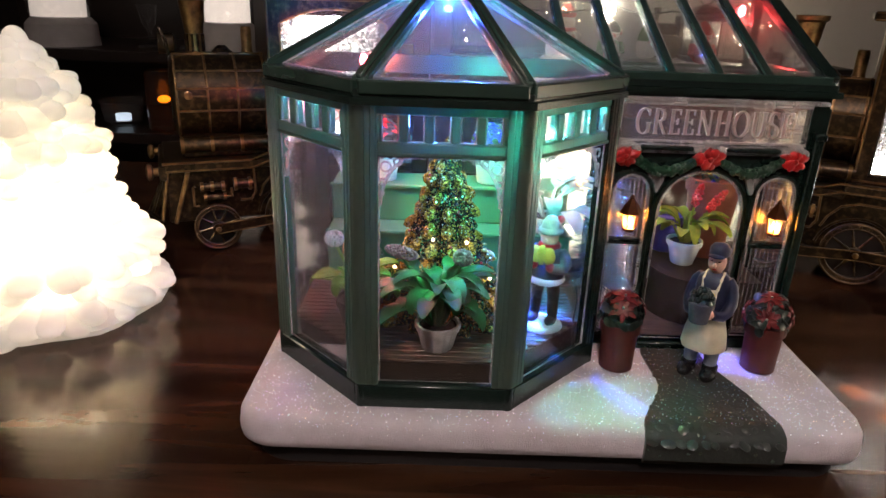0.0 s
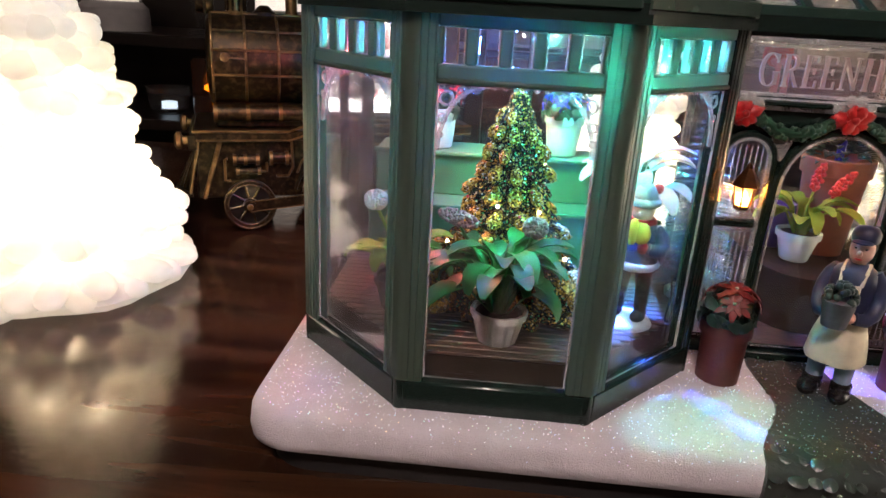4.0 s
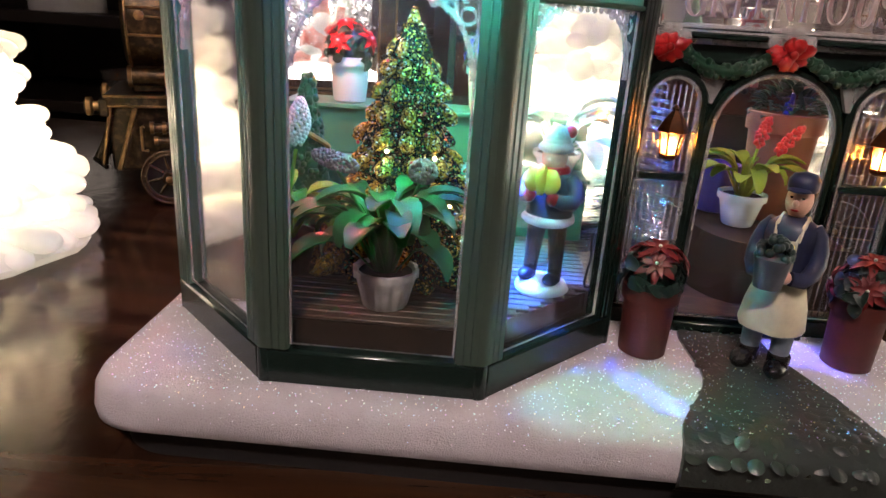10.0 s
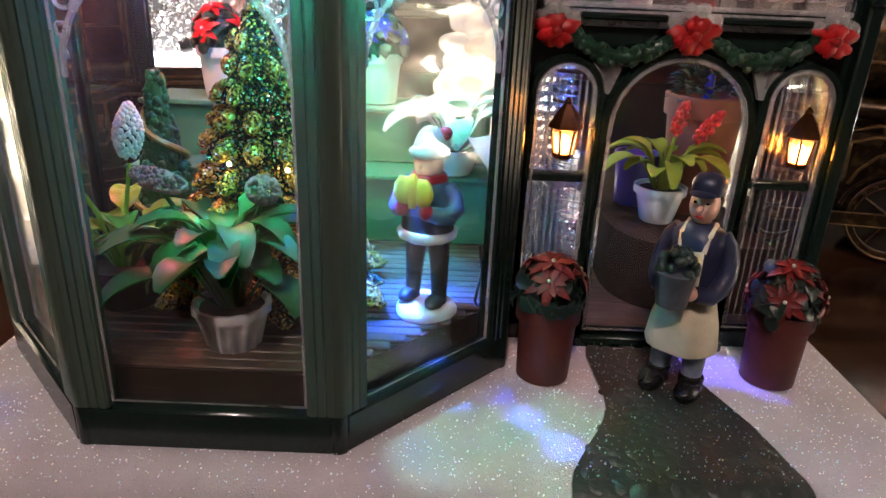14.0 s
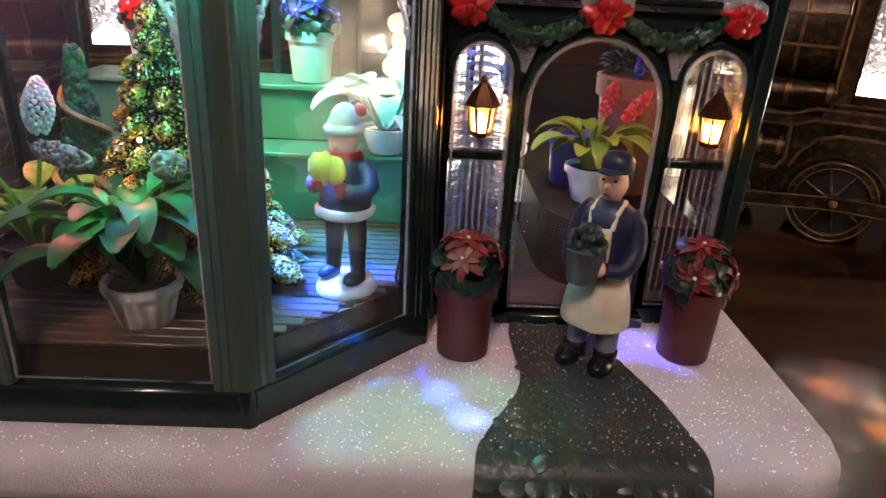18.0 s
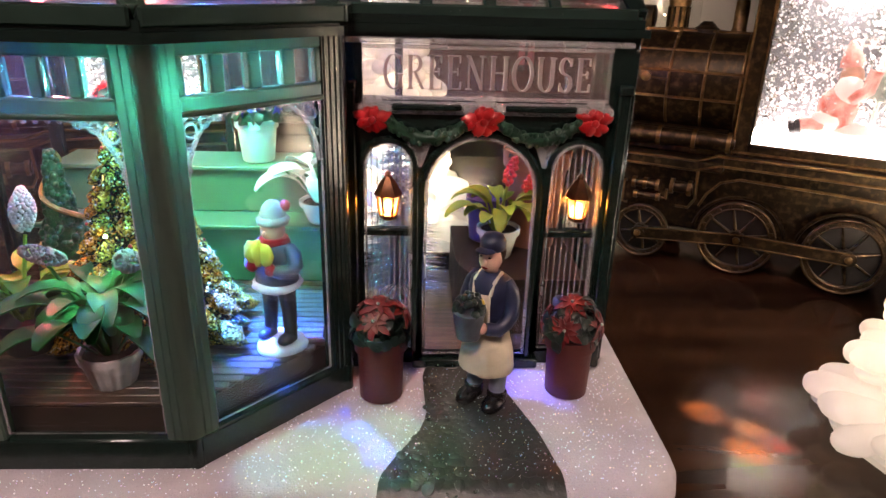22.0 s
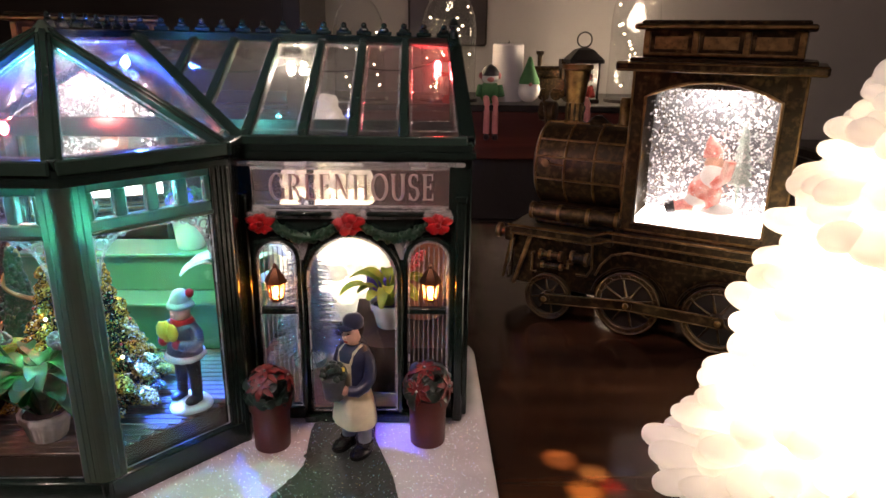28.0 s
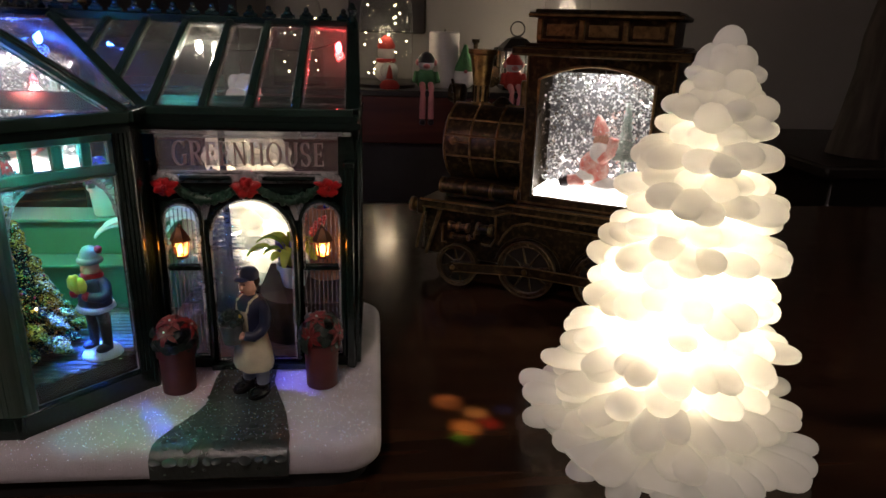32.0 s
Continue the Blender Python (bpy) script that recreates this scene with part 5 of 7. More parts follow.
    part("roof_edge", Shape().beam((0.0395, yc - hw - 0.0085, 0.2070), (0.1755, yc - hw - 0.0085, 0.2070), 0.0016, 0.0014).beam((0.0395, yc - hw - 0.0085, 0.2120), (0.1755, yc - hw - 0.0085, 0.2120), 0.0014, 0.0012).beam((0.0545, yc - hw + 0.006, 0.2182), (0.1605, yc - hw + 0.006, 0.2182), 0.002, 0.0022), GOLD, rf)
    cl = Shape().box((0.1070, yc, 0.2255), (0.1060, 2 * hw - 0.014, 0.0200), 0.0010)
    clear = part("clerestory", cl, BRONZE, L)
    for k in range(4):
        part("clerestory_post", Shape().box((0.0565 + 0.0337 * k, yc - hw + 0.0065, 0.2260), (0.0045, 0.0030, 0.0160), 0.0006), GOLD, clear)
    for k in range(3):
        part("clerestory_panel", Shape().box((0.0733 + 0.0337 * k, yc - hw + 0.0072, 0.2260), (0.0230, 0.0014, 0.0090), 0.0005), GOLD, clear)
    part("roof_cap", Shape().box((0.1065, yc, 0.2370), (0.1180, 2 * hw - 0.002, 0.0040), 0.0012).box((0.1065, yc, 0.2400), (0.1100, 2 * hw - 0.012, 0.0030), 0.0012), BRONZE, L)
    part("cap_edge", Shape().beam((0.0480, yc - hw + 0.0006, 0.2370), (0.1650, yc - hw + 0.0006, 0.2370), 0.0016, 0.0024), GOLD, L)
    # the snow scene
    part("globe_back", Shape().box(((x0 + x1) / 2, yc + 0.004, 0.148), (wx1 - wx0 + 0.004, 0.0020, 0.114), 0.0003), GLOBE, L, "grey backdrop of whirling glitter")
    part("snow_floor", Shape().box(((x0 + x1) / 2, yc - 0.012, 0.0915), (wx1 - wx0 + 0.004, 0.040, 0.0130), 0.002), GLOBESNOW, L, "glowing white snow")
    fs = Shape()
    rg = random.Random(3)
    for k in range(1900):
        p = (rg.uniform(wx0 + 0.001, wx1 - 0.001), rg.uniform(yc - 0.032, yc + 0.000), rg.uniform(0.100, 0.196))
        q = rg.uniform(0.00035, 0.00085)
        m = Matrix.Translation(p) @ Euler((rg.uniform(0, 6), rg.uniform(0, 6), rg.uniform(0, 6))).to_matrix().to_4x4()
        fs.add([(-q, -q, 0), (q, -q, 0), (q, q, 0), (-q, q, 0)], [(0, 1, 2, 3)], m)
    fl = part("glitter_flakes", fs, FLAKE, L, smooth=0)
    tagged(fl, kind="stuff")
    # little seated figure with a small tree
    fg = Shape()
    gx, gy = 0.108, yc - 0.020
    fg.ball((gx, gy, 0.118), (0.0125, 0.011, 0.0150), 14, 9, slot=0)
    fg.ball((gx + 0.004, gy, 0.1395), (0.0070, 0.0070, 0.0085), 12, 8, slot=1)
    fg.ball((gx + 0.004, gy - 0.003, 0.1310), (0.0085, 0.0085, 0.0105), 12, 8, slot=2)
    fg.ball((gx - 0.004, gy - 0.004, 0.1120), (0.0100, 0.0080, 0.0060), 12, 8, slot=2)
    fg.lathe([(0.0075, 0), (0.0070, 0.003), (0.0045, 0.010), (0.001, 0.016)], 12, pose(gx + 0.003, gy, 0.146, 0, -12, 0), 0)
    fg.tube([(gx - 0.006, gy - 0.005, 0.108), (gx - 0.020, gy - 0.006, 0.106)], [0.006, 0.0048], 10, slot=0)
    fg.tube([(gx - 0.019, gy - 0.006, 0.106), (gx - 0.026, gy - 0.006, 0.104)], [0.0050, 0.0042], 10, slot=3)
    fg.tube([(gx + 0.006, gy - 0.008, 0.126), (gx + 0.014, gy - 0.011, 0.133), (gx + 0.016, gy - 0.011, 0.145)], 0.0042, 8, slot=0)
    fg.ball((gx + 0.010, gy, 0.104), (0.013, 0.010, 0.007), 10, 6, slot=2)
    part("figurine", fg, [CORAL, SKIN, WHITEP, BLACKPOT], L, "small seated figure in a red coat")
    tr = Shape()
    for k in range(7):
        tr.lathe([(0.0100 - 0.0012 * k, 0), (0.0020, 0.0085)], 9, Matrix.Translation((gx + 0.022, gy + 0.006, 0.126 + 0.0062 * k)))
    tr.lathe([(0.0015, 0.0), (0.0015, 0.03)], 6, Matrix.Translation((gx + 0.022, gy + 0.006, 0.098)))
    part("globe_tree", tr, LEAFP, L)
    # added plate that keeps the cab lamp out of the table's reflection
    part("added_lamp_screen", Shape().box(((x0 + x1) / 2, yc - 0.0235, 0.2000), (0.060, 0.0014, 0.0120), 0.0003), BRONZE, L)
    part("cab_lamp", Shape().box(((x0 + x1) / 2, yc - 0.016, 0.2030), (0.034, 0.010, 0.0016), 0.0005), lamp, L, "bright white lamp in the roof")
    return L


SKIN = mat("skin_paint", (0.72, 0.43, 0.32), 0.4, 0, 0.2, 200)
# pale blotches: white trim, plus bleaching by the cab light painted in
CORAL = mat("red_white_glare_paint", (0.62, 0.10, 0.07), 0.4, 0, 0.6, 110, (0.82, 0.58, 0.52))
WHITEP = mat("white_paint", (0.78, 0.77, 0.75), 0.4, 0, 0.12, 150)
GLOBE = sparkle("glitter_water", (0.13, 0.13, 0.14), (1.0, 1.0, 1.0), 420, 0.35, 0.5, 0.4, 300)
# light from below is put into the snow as glow; no lamp is built
GLOBESNOW = mat("self_glowing_snow", (0.85, 0.84, 0.83), 0.6, 0, 0.1, 120, emit=(1.0, 0.94, 0.90), power=4.0)
FLAKE = mat("silver_flake", (0.9, 0.9, 0.9), 0.35, 0.3, 0.1, 120)
LAMPW = glow("white_cab_lamp", (1.0, 0.95, 0.90), 42.0)

locomotive(pose(0.2835, 0.5310, 0, 0, 0, -30), "antique bronze locomotive lantern with a lit snow globe cab", LAMPW)
locomotive(pose(-0.1850, 0.5320, 0, 0, 0, 22), "antique bronze locomotive lantern standing on the table behind the greenhouse", glow("stronger_cab_lamp", (1.0, 0.92, 0.84), 130.0))

# ---------------------------------------------------------------- wax trees


def wax_tree(at, height, rings, seed, label, lamp=None):
    """A tree of stacked wax fingers with a lamp inside; rings: (height, radius) of each tier."""
    T = thing("wax_tree_lamp", label, "lamp", at, "wax trees")
    rnd = random.Random(seed)
    R0 = rings[0][1]
    part("lamp_core", Shape().lathe([(R0 * 0.24, height * 0.08), (R0 * 0.42, height * 0.20), (R0 * 0.36, height * 0.42), (R0 * 0.22, height * 0.58), (R0 * 0.12, height * 0.74), (R0 * 0.05, height * 0.86), (0.002, height * 0.90)], 20), lamp or CORE, T, "bright warm lamp")

    def finger(s, a, q, z, w, h, tip):
        m = Matrix.Rotation(a, 4, "Z") @ Matrix.Translation((q * 0.25, 0, z)) @ Matrix.Rotation(radians(tip), 4, "Y") @ Matrix.Diagonal((1, 1, h / w, 1))
        e = 0.75 * q
        cap = min(1.5 * w, 0.6 * e)
        pts, rad = [(0, 0, 0), (0.5 * (e - cap), 0, 0)], [w * 0.75, w * 0.92]
        for k in range(7):
            b = math.pi / 2 * k / 6.15
            pts.append((e - cap + cap * math.sin(b), 0, 0))
            rad.append(w * math.cos(b) ** 0.8)
        s.tube(pts, rad, 12, m)

    for k, (z, r) in enumerate(rings):
        nz, nr = rings[k + 1] if k + 1 < len(rings) else (z + 0.018, r * 0.6)
        s = Shape()
        for row, (zz, rr, share) in enumerate(((z, r, 1.0), (0.5 * (z + nz), 0.47 * (r + nr), 0.8))):
            cnt = max(5, int(round(share * 2 * math.pi * rr / 0.0172)))
            off = rnd.uniform(0, 6)
            for i in range(cnt):
                a = off + 2 * math.pi * (i + rnd.uniform(-0.28, 0.28)) / cnt
                q = rr * (rnd.uniform(0.90, 1.05) if row == 0 else rnd.uniform(0.74, 1.0))
                w = rnd.uniform(0.0076, 0.0108) * min(1.0, 0.55 + 14 * r)
                finger(s, a, q, zz + rnd.uniform(-0.0035, 0.0035), w, w * rnd.uniform(0.66, 0.86), rnd.uniform(-10, 12))
        if k == 0:
            s.lathe([(r * 0.84, 0.0), (r * 0.88, 0.005), (r * 0.80, z)], 30, wave=lambda an, rr, zz: rr * (1 + 0.04 * math.sin(7 * an)))
        part("wax_tier", s, WAX, T, smooth=60)
    s = Shape()
    zt, rt = rings[-1]
    for i in range(6):
        a = i * 1.047 + rnd.uniform(-0.2, 0.2)
        s.ball((rt * 0.42 * math.cos(a), rt * 0.42 * math.sin(a), height - 0.0190 + rnd.uniform(-0.002, 0.002)), (0.0075, 0.0075, 0.0085), 12, 8)
    s.ball((0, 0, height - 0.0110), (0.0085, 0.0080, 0.0110), 14, 10)
    part("wax_tip", s, WAX, T, smooth=60)
    return T


TALL = ((0.008, 0.0835), (0.032, 0.0725), (0.062, 0.0650), (0.093, 0.0560), (0.117, 0.0510), (0.144, 0.0470), (0.167, 0.0390), (0.189, 0.0300), (0.206, 0.0200))
LOW = ((0.012, 0.0790), (0.042, 0.0710), (0.068, 0.0580), (0.093, 0.0520), (0.114, 0.0490), (0.134, 0.0420), (0.151, 0.0330), (0.165, 0.0220))
wax_tree(pose(0.3800, 0.303, 0, 0, 2, 0), 0.231, TALL, 11, "tall glowing milky white wax tree lamp of rounded lumps")
wax_tree(pose(-0.264, 0.424, 0, 0, 0, 100), 0.188, LOW, 23, "glowing milky white wax tree lamp standing on the dark table", glow("brighter_lamp_in_the_wax", (1.0, 0.90, 0.74), 7.2))
wax_tree(pose(0.0985, 0.566, 0, 0, 0, 200), 0.183, tuple((z, 0.82 * r) for z, r in LOW), 31, "smaller glowing white wax tree lamp behind the greenhouse", glow("stronger_lamp_in_the_wax", (1.0, 0.92, 0.78), 9.0))

# ---------------------------------------------------------------- far shelf
sh = thing("wall_shelf", "dark reddish wooden shelf unit by the wall", "shelf", pose(0, 0, -0.95))
part("shelf_board", Shape().box((0.25, 1.40, 1.0550), (1.00, 0.30, 0.012), 0.002), DARKWOOD, sh)
part("fascia", Shape().box((0.25, 1.262, 1.0050), (0.98, 0.02, 0.088), 0.002), REDWOOD, sh, "red-brown front board")
# set-back black box that fills the band below the front board
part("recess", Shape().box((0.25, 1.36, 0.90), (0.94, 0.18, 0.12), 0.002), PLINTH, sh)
part("lower_front", Shape().box((0.25, 1.30, 0.42), (0.98, 0.10, 0.84), 0.002), DARKWOOD, sh)


# ---------------------------------------------------------------- plants and figures in and by the greenhouse
LILYLEAF = thin_plastic(mat("fresh_green_leaf", (0.22, 0.42, 0.05), 0.26, 0, 0.35, 140, None, 0.2, 300), 0.35, (0.22, 0.50, 0.08))
PURPLEF = mat("dusty_purple_flower", (0.21, 0.15, 0.15), 0.55, 0, 0.4, 300, None, 0.3, 500)
WHITEF = mat("white_flower", (0.72, 0.74, 0.68), 0.55, 0, 0.25, 300, None, 0.3, 500)
REDF = mat("coral_red_flower", (0.75, 0.06, 0.05), 0.4, 0, 0.35, 300, None, 0.3, 500)
NIGHTLEAF = mat("blackish_green_leaf", (0.008, 0.024, 0.018), 0.35, 0, 0.5, 200, None, 0.4, 600)
DEEPRED = mat("deep_red_petal", (0.15, 0.004, 0.005), 0.50, 0, 0.5, 200, None, 0.3, 400)
YELLOW = mat("yellow_bud", (0.62, 0.45, 0.05), 0.4, 0, 0.3, 200)
BLUEP = mat("blue_flower", (0.025, 0.030, 0.36), 0.4, 0, 0.4, 250)
NAVY = mat("navy_paint", (0.018, 0.024, 0.060), 0.40, 0, 0.35, 200)
CREAM = mat("cream_apron_paint", (0.58, 0.53, 0.38), 0.5, 0, 0.2, 150)
JEANS = mat("grey_blue_paint", (0.17, 0.20, 0.25), 0.5, 0, 0.3, 200)
STEEL = mat("grey_bucket", (0.10, 0.11, 0.12), 0.4, 0.2, 0.4, 200)
COPPER = mat("dark_copper", (0.10, 0.035, 0.012), 0.35, 0.7, 0.5, 200)

FLAME = glow("amber_filament", (1.0, 0.52, 0.15), 48.0)
SILVER = mat("silver_tinsel", (0.58, 0.62, 0.76), 0.20, 0.90, 0.2, 200)
RIBBON = mat("gold_ribbon", (0.45, 0.36, 0.12), 0.35, 0.5, 0.3, 200)


def hosta(s, at, length, width, rise, droop, stalk=0.50):
    """A stalk that leans out and a broad pointed blade that bends over."""
    n = 12
    x = z = 0.0
    rows = []
    for i in range(n + 1):
        t = i / n
        ang = rise - (rise + droop) * max(0.0, (t - stalk + 0.08) / (1.08 - stalk)) ** 0.8
        if i:
            x += length / n * math.cos(ang)
            z += length / n * math.sin(ang)
        if t < stalk:
            w = 0.0018
        else:
            u = (t - stalk) / (1 - stalk)
            w = 0.0015 + width * (math.sin(math.pi * min(0.985, u ** 0.80)) ** 0.62)
        rows.append([(x - 0.15 * w * math.sin(ang), -w / 2, z + 0.16 * w), (x, 0, z), (x - 0.15 * w * math.sin(ang), w / 2, z + 0.16 * w)])
    vs, fs = [], []
    for off in (0, -0.0005):
        for row in rows:
            vs += [(q[0], q[1], q[2] + off) for q in row]
    M = 3 * (n + 1)
    for i in range(n):
        a, c = 3 * i, 3 * i + 3
        fs += [(a, c, c + 1, a + 1), (a + 1, c + 1, c + 2, a + 2), (M + a, M + a + 1, M + c + 1, M + c), (M + a + 1, M + a + 2, M + c + 2, M + c + 1), (a, M + a, M + c, c), (a + 2, c + 2, M + c + 2, M + a + 2)]
    return s.add(vs, fs, at)


def turned(name, prof, material, parent, n=22, label="", at=None, wave=None):
    return part(name, Shape().lathe(prof, n, wave=wave), material, parent, label, at=at)


def hollow_pot(r0, r1, h, rim=0.0012):
    """Profile of a pot with a rim and a sunk top."""
    return [(r0 * 0.9, 0), (r0, 0.0006), (r1 - rim, h * 0.78), (r1 - rim, h * 0.80), (r1, h * 0.81), (r1, h), (r1 - 0.0012, h), (r1 - 0.0016, h * 0.86), (0.001, h * 0.86)]


def potted(name, label, at, pot, potmat, leaves, heads, group="", ribs=0, leaflen=0.03, spread=(10, 75), seed=1, soil=True, wave=None, over=(), stalk=0.50):
    """A pot with leaves; leaves: (count, material, width); heads: (kind, x, y, z, material)."""
    T = thing(name, label, "potted plant", at, group)
    h = pot[2]
    wv = (lambda a, r, z: r * (1 + 0.045 * math.cos(ribs * a) * (1 if z < h * 0.8 else 0.5))) if ribs else None
    turned("pot", hollow_pot(*pot), potmat, T, 84 if ribs else 24, wave=wv)
    if soil:
        part("soil", Shape().lathe([(pot[1] - 0.0018, h * 0.80), (pot[1] - 0.0018, h * 0.90), (0.001, h * 0.94)], 16), SOIL, T)
    rnd = random.Random(seed)
    cnt, lm, wd = leaves
    for k in range(cnt):
        a = 360 * k * 0.382 + rnd.uniform(-12, 12)
        up = rnd.uniform(*spread)
        ln = leaflen * rnd.uniform(0.75, 1.15)
        m = Matrix.Translation((0, 0, h * 0.85)) @ Matrix.Rotation(radians(a), 4, "Z") @ Matrix.Translation((pot[1] * 0.25, 0, 0))
        part("leaf", hosta(Shape(), m, ln, wd * rnd.uniform(0.85, 1.15), radians(up), rnd.uniform(0.1, 1.5), stalk), lm, T, smooth=60)
    for a, up, ln, dr in over:
        m = Matrix.Translation((0, 0, h * 0.92)) @ Matrix.Rotation(radians(a), 4, "Z") @ Matrix.Translation((pot[1] * 0.35, 0, 0))
        part("leaf", hosta(Shape(), m, ln, wd * 1.25, radians(up), dr), lm, T, smooth=60)
    for k, (kind, x, y, z, hm) in enumerate(heads):
        st = Shape().tube([(x * 0.15, y * 0.15, h * 0.85), (x * 0.45, y * 0.45, (h + z) / 2), (x, y, z - 0.002)], [0.0010, 0.0008, 0.0007], 6)
        part("stem", st, lm, T)
        hd = Shape()
        if kind == "cluster":
            for i in range(170):
                v = Vector((rnd.gauss(0, 1), rnd.gauss(0, 1), rnd.gauss(0, 1))).normalized()
                hd.ball((x + v.x * 0.0044, y + v.y * 0.0040, z + v.z * 0.0038), 0.00072, 6, 4)
        elif kind == "long":
            for i in range(190):
                v = Vector((rnd.gauss(0, 1), rnd.gauss(0, 1), rnd.gauss(0, 1))).normalized()
                hd.ball((x + v.x * 0.0076, y + v.y * 0.0032, z - v.x * 0.0018 + v.z * 0.0028), 0.00072, 6, 4)
        elif kind == "spike":
            for i in range(130):
                t = i / 130
                a = i * 2.4
                q = 0.0042 * math.sin(math.pi * (0.15 + 0.8 * t))
                hd.ball((x + q * math.cos(a) + 0.002 * t, y + q * math.sin(a), z + 0.017 * t), 0.00085, 6, 4)
        elif kind == "lean":
            d = Vector((x, y, 0.010)).normalized()
            for i in range(40):
                t = i / 40
                a = i * 2.4
                q = 0.0026 * math.sin(math.pi * (0.2 + 0.75 * t))
                hd.ball((x + d.x * 0.012 * t + q * math.cos(a), y + d.y * 0.012 * t, z + 0.012 * t + q * math.sin(a)), 0.0011, 6, 4)
        part("flower_head", hd, hm, T, smooth=60)
    return T


potted("potted_hyacinth", "green leafy plant with dusty purple blooms in a ribbed grey pot", pose(0.0050, 0.2885, 0.0486), (0.0076, 0.0112, 0.0140), GREYPOT, (38, LEAF, 0.0068),
       (("long", -0.0185, 0.003, 0.0490, PURPLEF), ("cluster", 0.0110, 0.001, 0.0480, PURPLEF)), ribs=14, leaflen=0.042, spread=(60, 89), stalk=0.60, seed=3, over=((-28, 52, 0.030, 1.35), (215, 46, 0.038, 0.8), (165, 55, 0.040, 0.8)))
potted("potted_lily", "yellow-green leafy plant with white blooms in a black pot", pose(-0.0370, 0.3125, 0.0486), (0.0090, 0.0125, 0.0150), BLACKPOT, (17, LILYLEAF, 0.0080),
       (("spike", 0.0025, 0.0065, 0.0480, WHITEF), ("cluster", -0.0110, -0.0075, 0.0500, WHITEF)), leaflen=0.032, spread=(52, 86), seed=8)
potted("potted_orchid", "pale green leafy plant in a small white pot", pose(0.0700, 0.3870, 0.0775), (0.0072, 0.0112, 0.0110), WHITEPOT, (15, LEAFP, 0.0105), (), leaflen=0.039, spread=(30, 86), seed=14)
potted("potted_red_bloom", "yellow-green plant with two red blooms in an aqua pot", pose(0.1575, 0.3860, 0.0605), (0.0070, 0.0110, 0.0155), WHITEPOT, (16, LEAFY, 0.0060),
       (("lean", 0.0035, 0.003, 0.0375, REDF), ("lean", 0.0120, 0.001, 0.0350, REDF)), leaflen=0.034, spread=(55, 86), seed=21)


def poinsettia(at, pot, potmat, flower, label, n=5, seed=1, dome=0.0145, group="pots by the door", leafmat=None, tall=0.85, petal=0.0075):
    T = thing("potted_poinsettia", label, "potted plant", at, group)
    turned("pot", hollow_pot(*pot), potmat, T, 26)
    h = pot[2]
    rnd = random.Random(seed)
    lf = Shape()
    for k in range(130):
        a, p = rnd.uniform(0, 6.283), rnd.uniform(-0.1, 1.45)
        q = Vector((math.cos(a) * math.cos(p), math.sin(a) * math.cos(p), math.sin(p))) * dome * rnd.uniform(0.66, 1.04)
        m = Matrix.Translation((q.x, q.y, q.z * tall + h + 0.001)) @ q.to_track_quat("Z", "X").to_matrix().to_4x4() @ Matrix.Rotation(rnd.uniform(0, 6.28), 4, "Z")
        lf.leaf(m @ Matrix.Rotation(rnd.uniform(-0.6, 0.2), 4, "Y"), 0.0072 * rnd.uniform(0.7, 1.15), 0.0046, 0.9, 0.4, n=4)
    fo = part("foliage", lf, leafmat or DARKLEAF, T, smooth=60)
    tagged(fo, kind="stuff")
    part("leaf_mound", Shape().ball((0, 0, h + 0.001), (dome * 0.70, dome * 0.70, dome * tall * 0.70), 18, 12, jag=0.14, seed=seed), leafmat or DARKLEAF, T, smooth=60)
    for k in range(n):
        a = 2 * math.pi * k / max(1, n - 1) + rnd.uniform(-0.2, 0.2) - 1.9
        p = rnd.uniform(0.15, 0.75) if k < n - 1 else 1.25
        q = Vector((math.cos(a) * math.cos(p), math.sin(a) * math.cos(p), math.sin(p))) * dome
        at2 = Matrix.Translation((q.x, q.y, q.z * tall + h + 0.002)) @ q.to_track_quat("Z", "X").to_matrix().to_4x4()
        fl = Shape()
        for i in range(6):
            fl.leaf(at2 @ Matrix.Rotation(i * 1.047, 4, "Z"), petal, petal * 0.34, 0.5, 0.25, n=4)
        for i in range(6):
            fl.leaf(at2 @ Matrix.Translation((0, 0, 0.0008)) @ Matrix.Rotation(i * 1.047 + 0.5, 4, "Z"), petal * 0.66, petal * 0.26, 0.3, 0.5, n=4)
        f = part("flower", fl, flower, T, smooth=60)
        part("flower_centre", Shape().ball((0, 0, 0.0016), (0.0007, 0.0007, 0.0006), 8, 5, at2), LEAFP, f)
    return T


poinsettia(pose(0.1020, 0.3105, 0.0284), (0.0088, 0.0106, 0.0275), POT, DEEPRED, "red poinsettia in a maroon pot on the snow beside the door", n=4, seed=4, dome=0.0108, tall=1.25, petal=0.0088, leafmat=NIGHTLEAF)
poinsettia(pose(0.1805, 0.3135, 0.0284), (0.0088, 0.0106, 0.0275), POT, DEEPRED, "red poinsettia with bright blooms in a maroon pot by the door", n=5, seed=9, dome=0.0108, tall=1.25, petal=0.0086, leafmat=NIGHTLEAF)
poinsettia(pose(-0.0330, 0.4130, 0.1012), (0.0080, 0.0108, 0.0215), MINTPOT, RED, "red blooms in a mint green pot on the top step", seed=12, dome=0.0118, tall=1.2, group="mint pots on the step")
poinsettia(pose(0.0350, 0.4130, 0.1012), (0.0080, 0.0108, 0.0215), MINTPOT, BLUEP, "blue-violet blooms in a mint green pot on the top step", n=8, seed=15, dome=0.0118, tall=1.2, petal=0.0062, group="mint pots on the step")

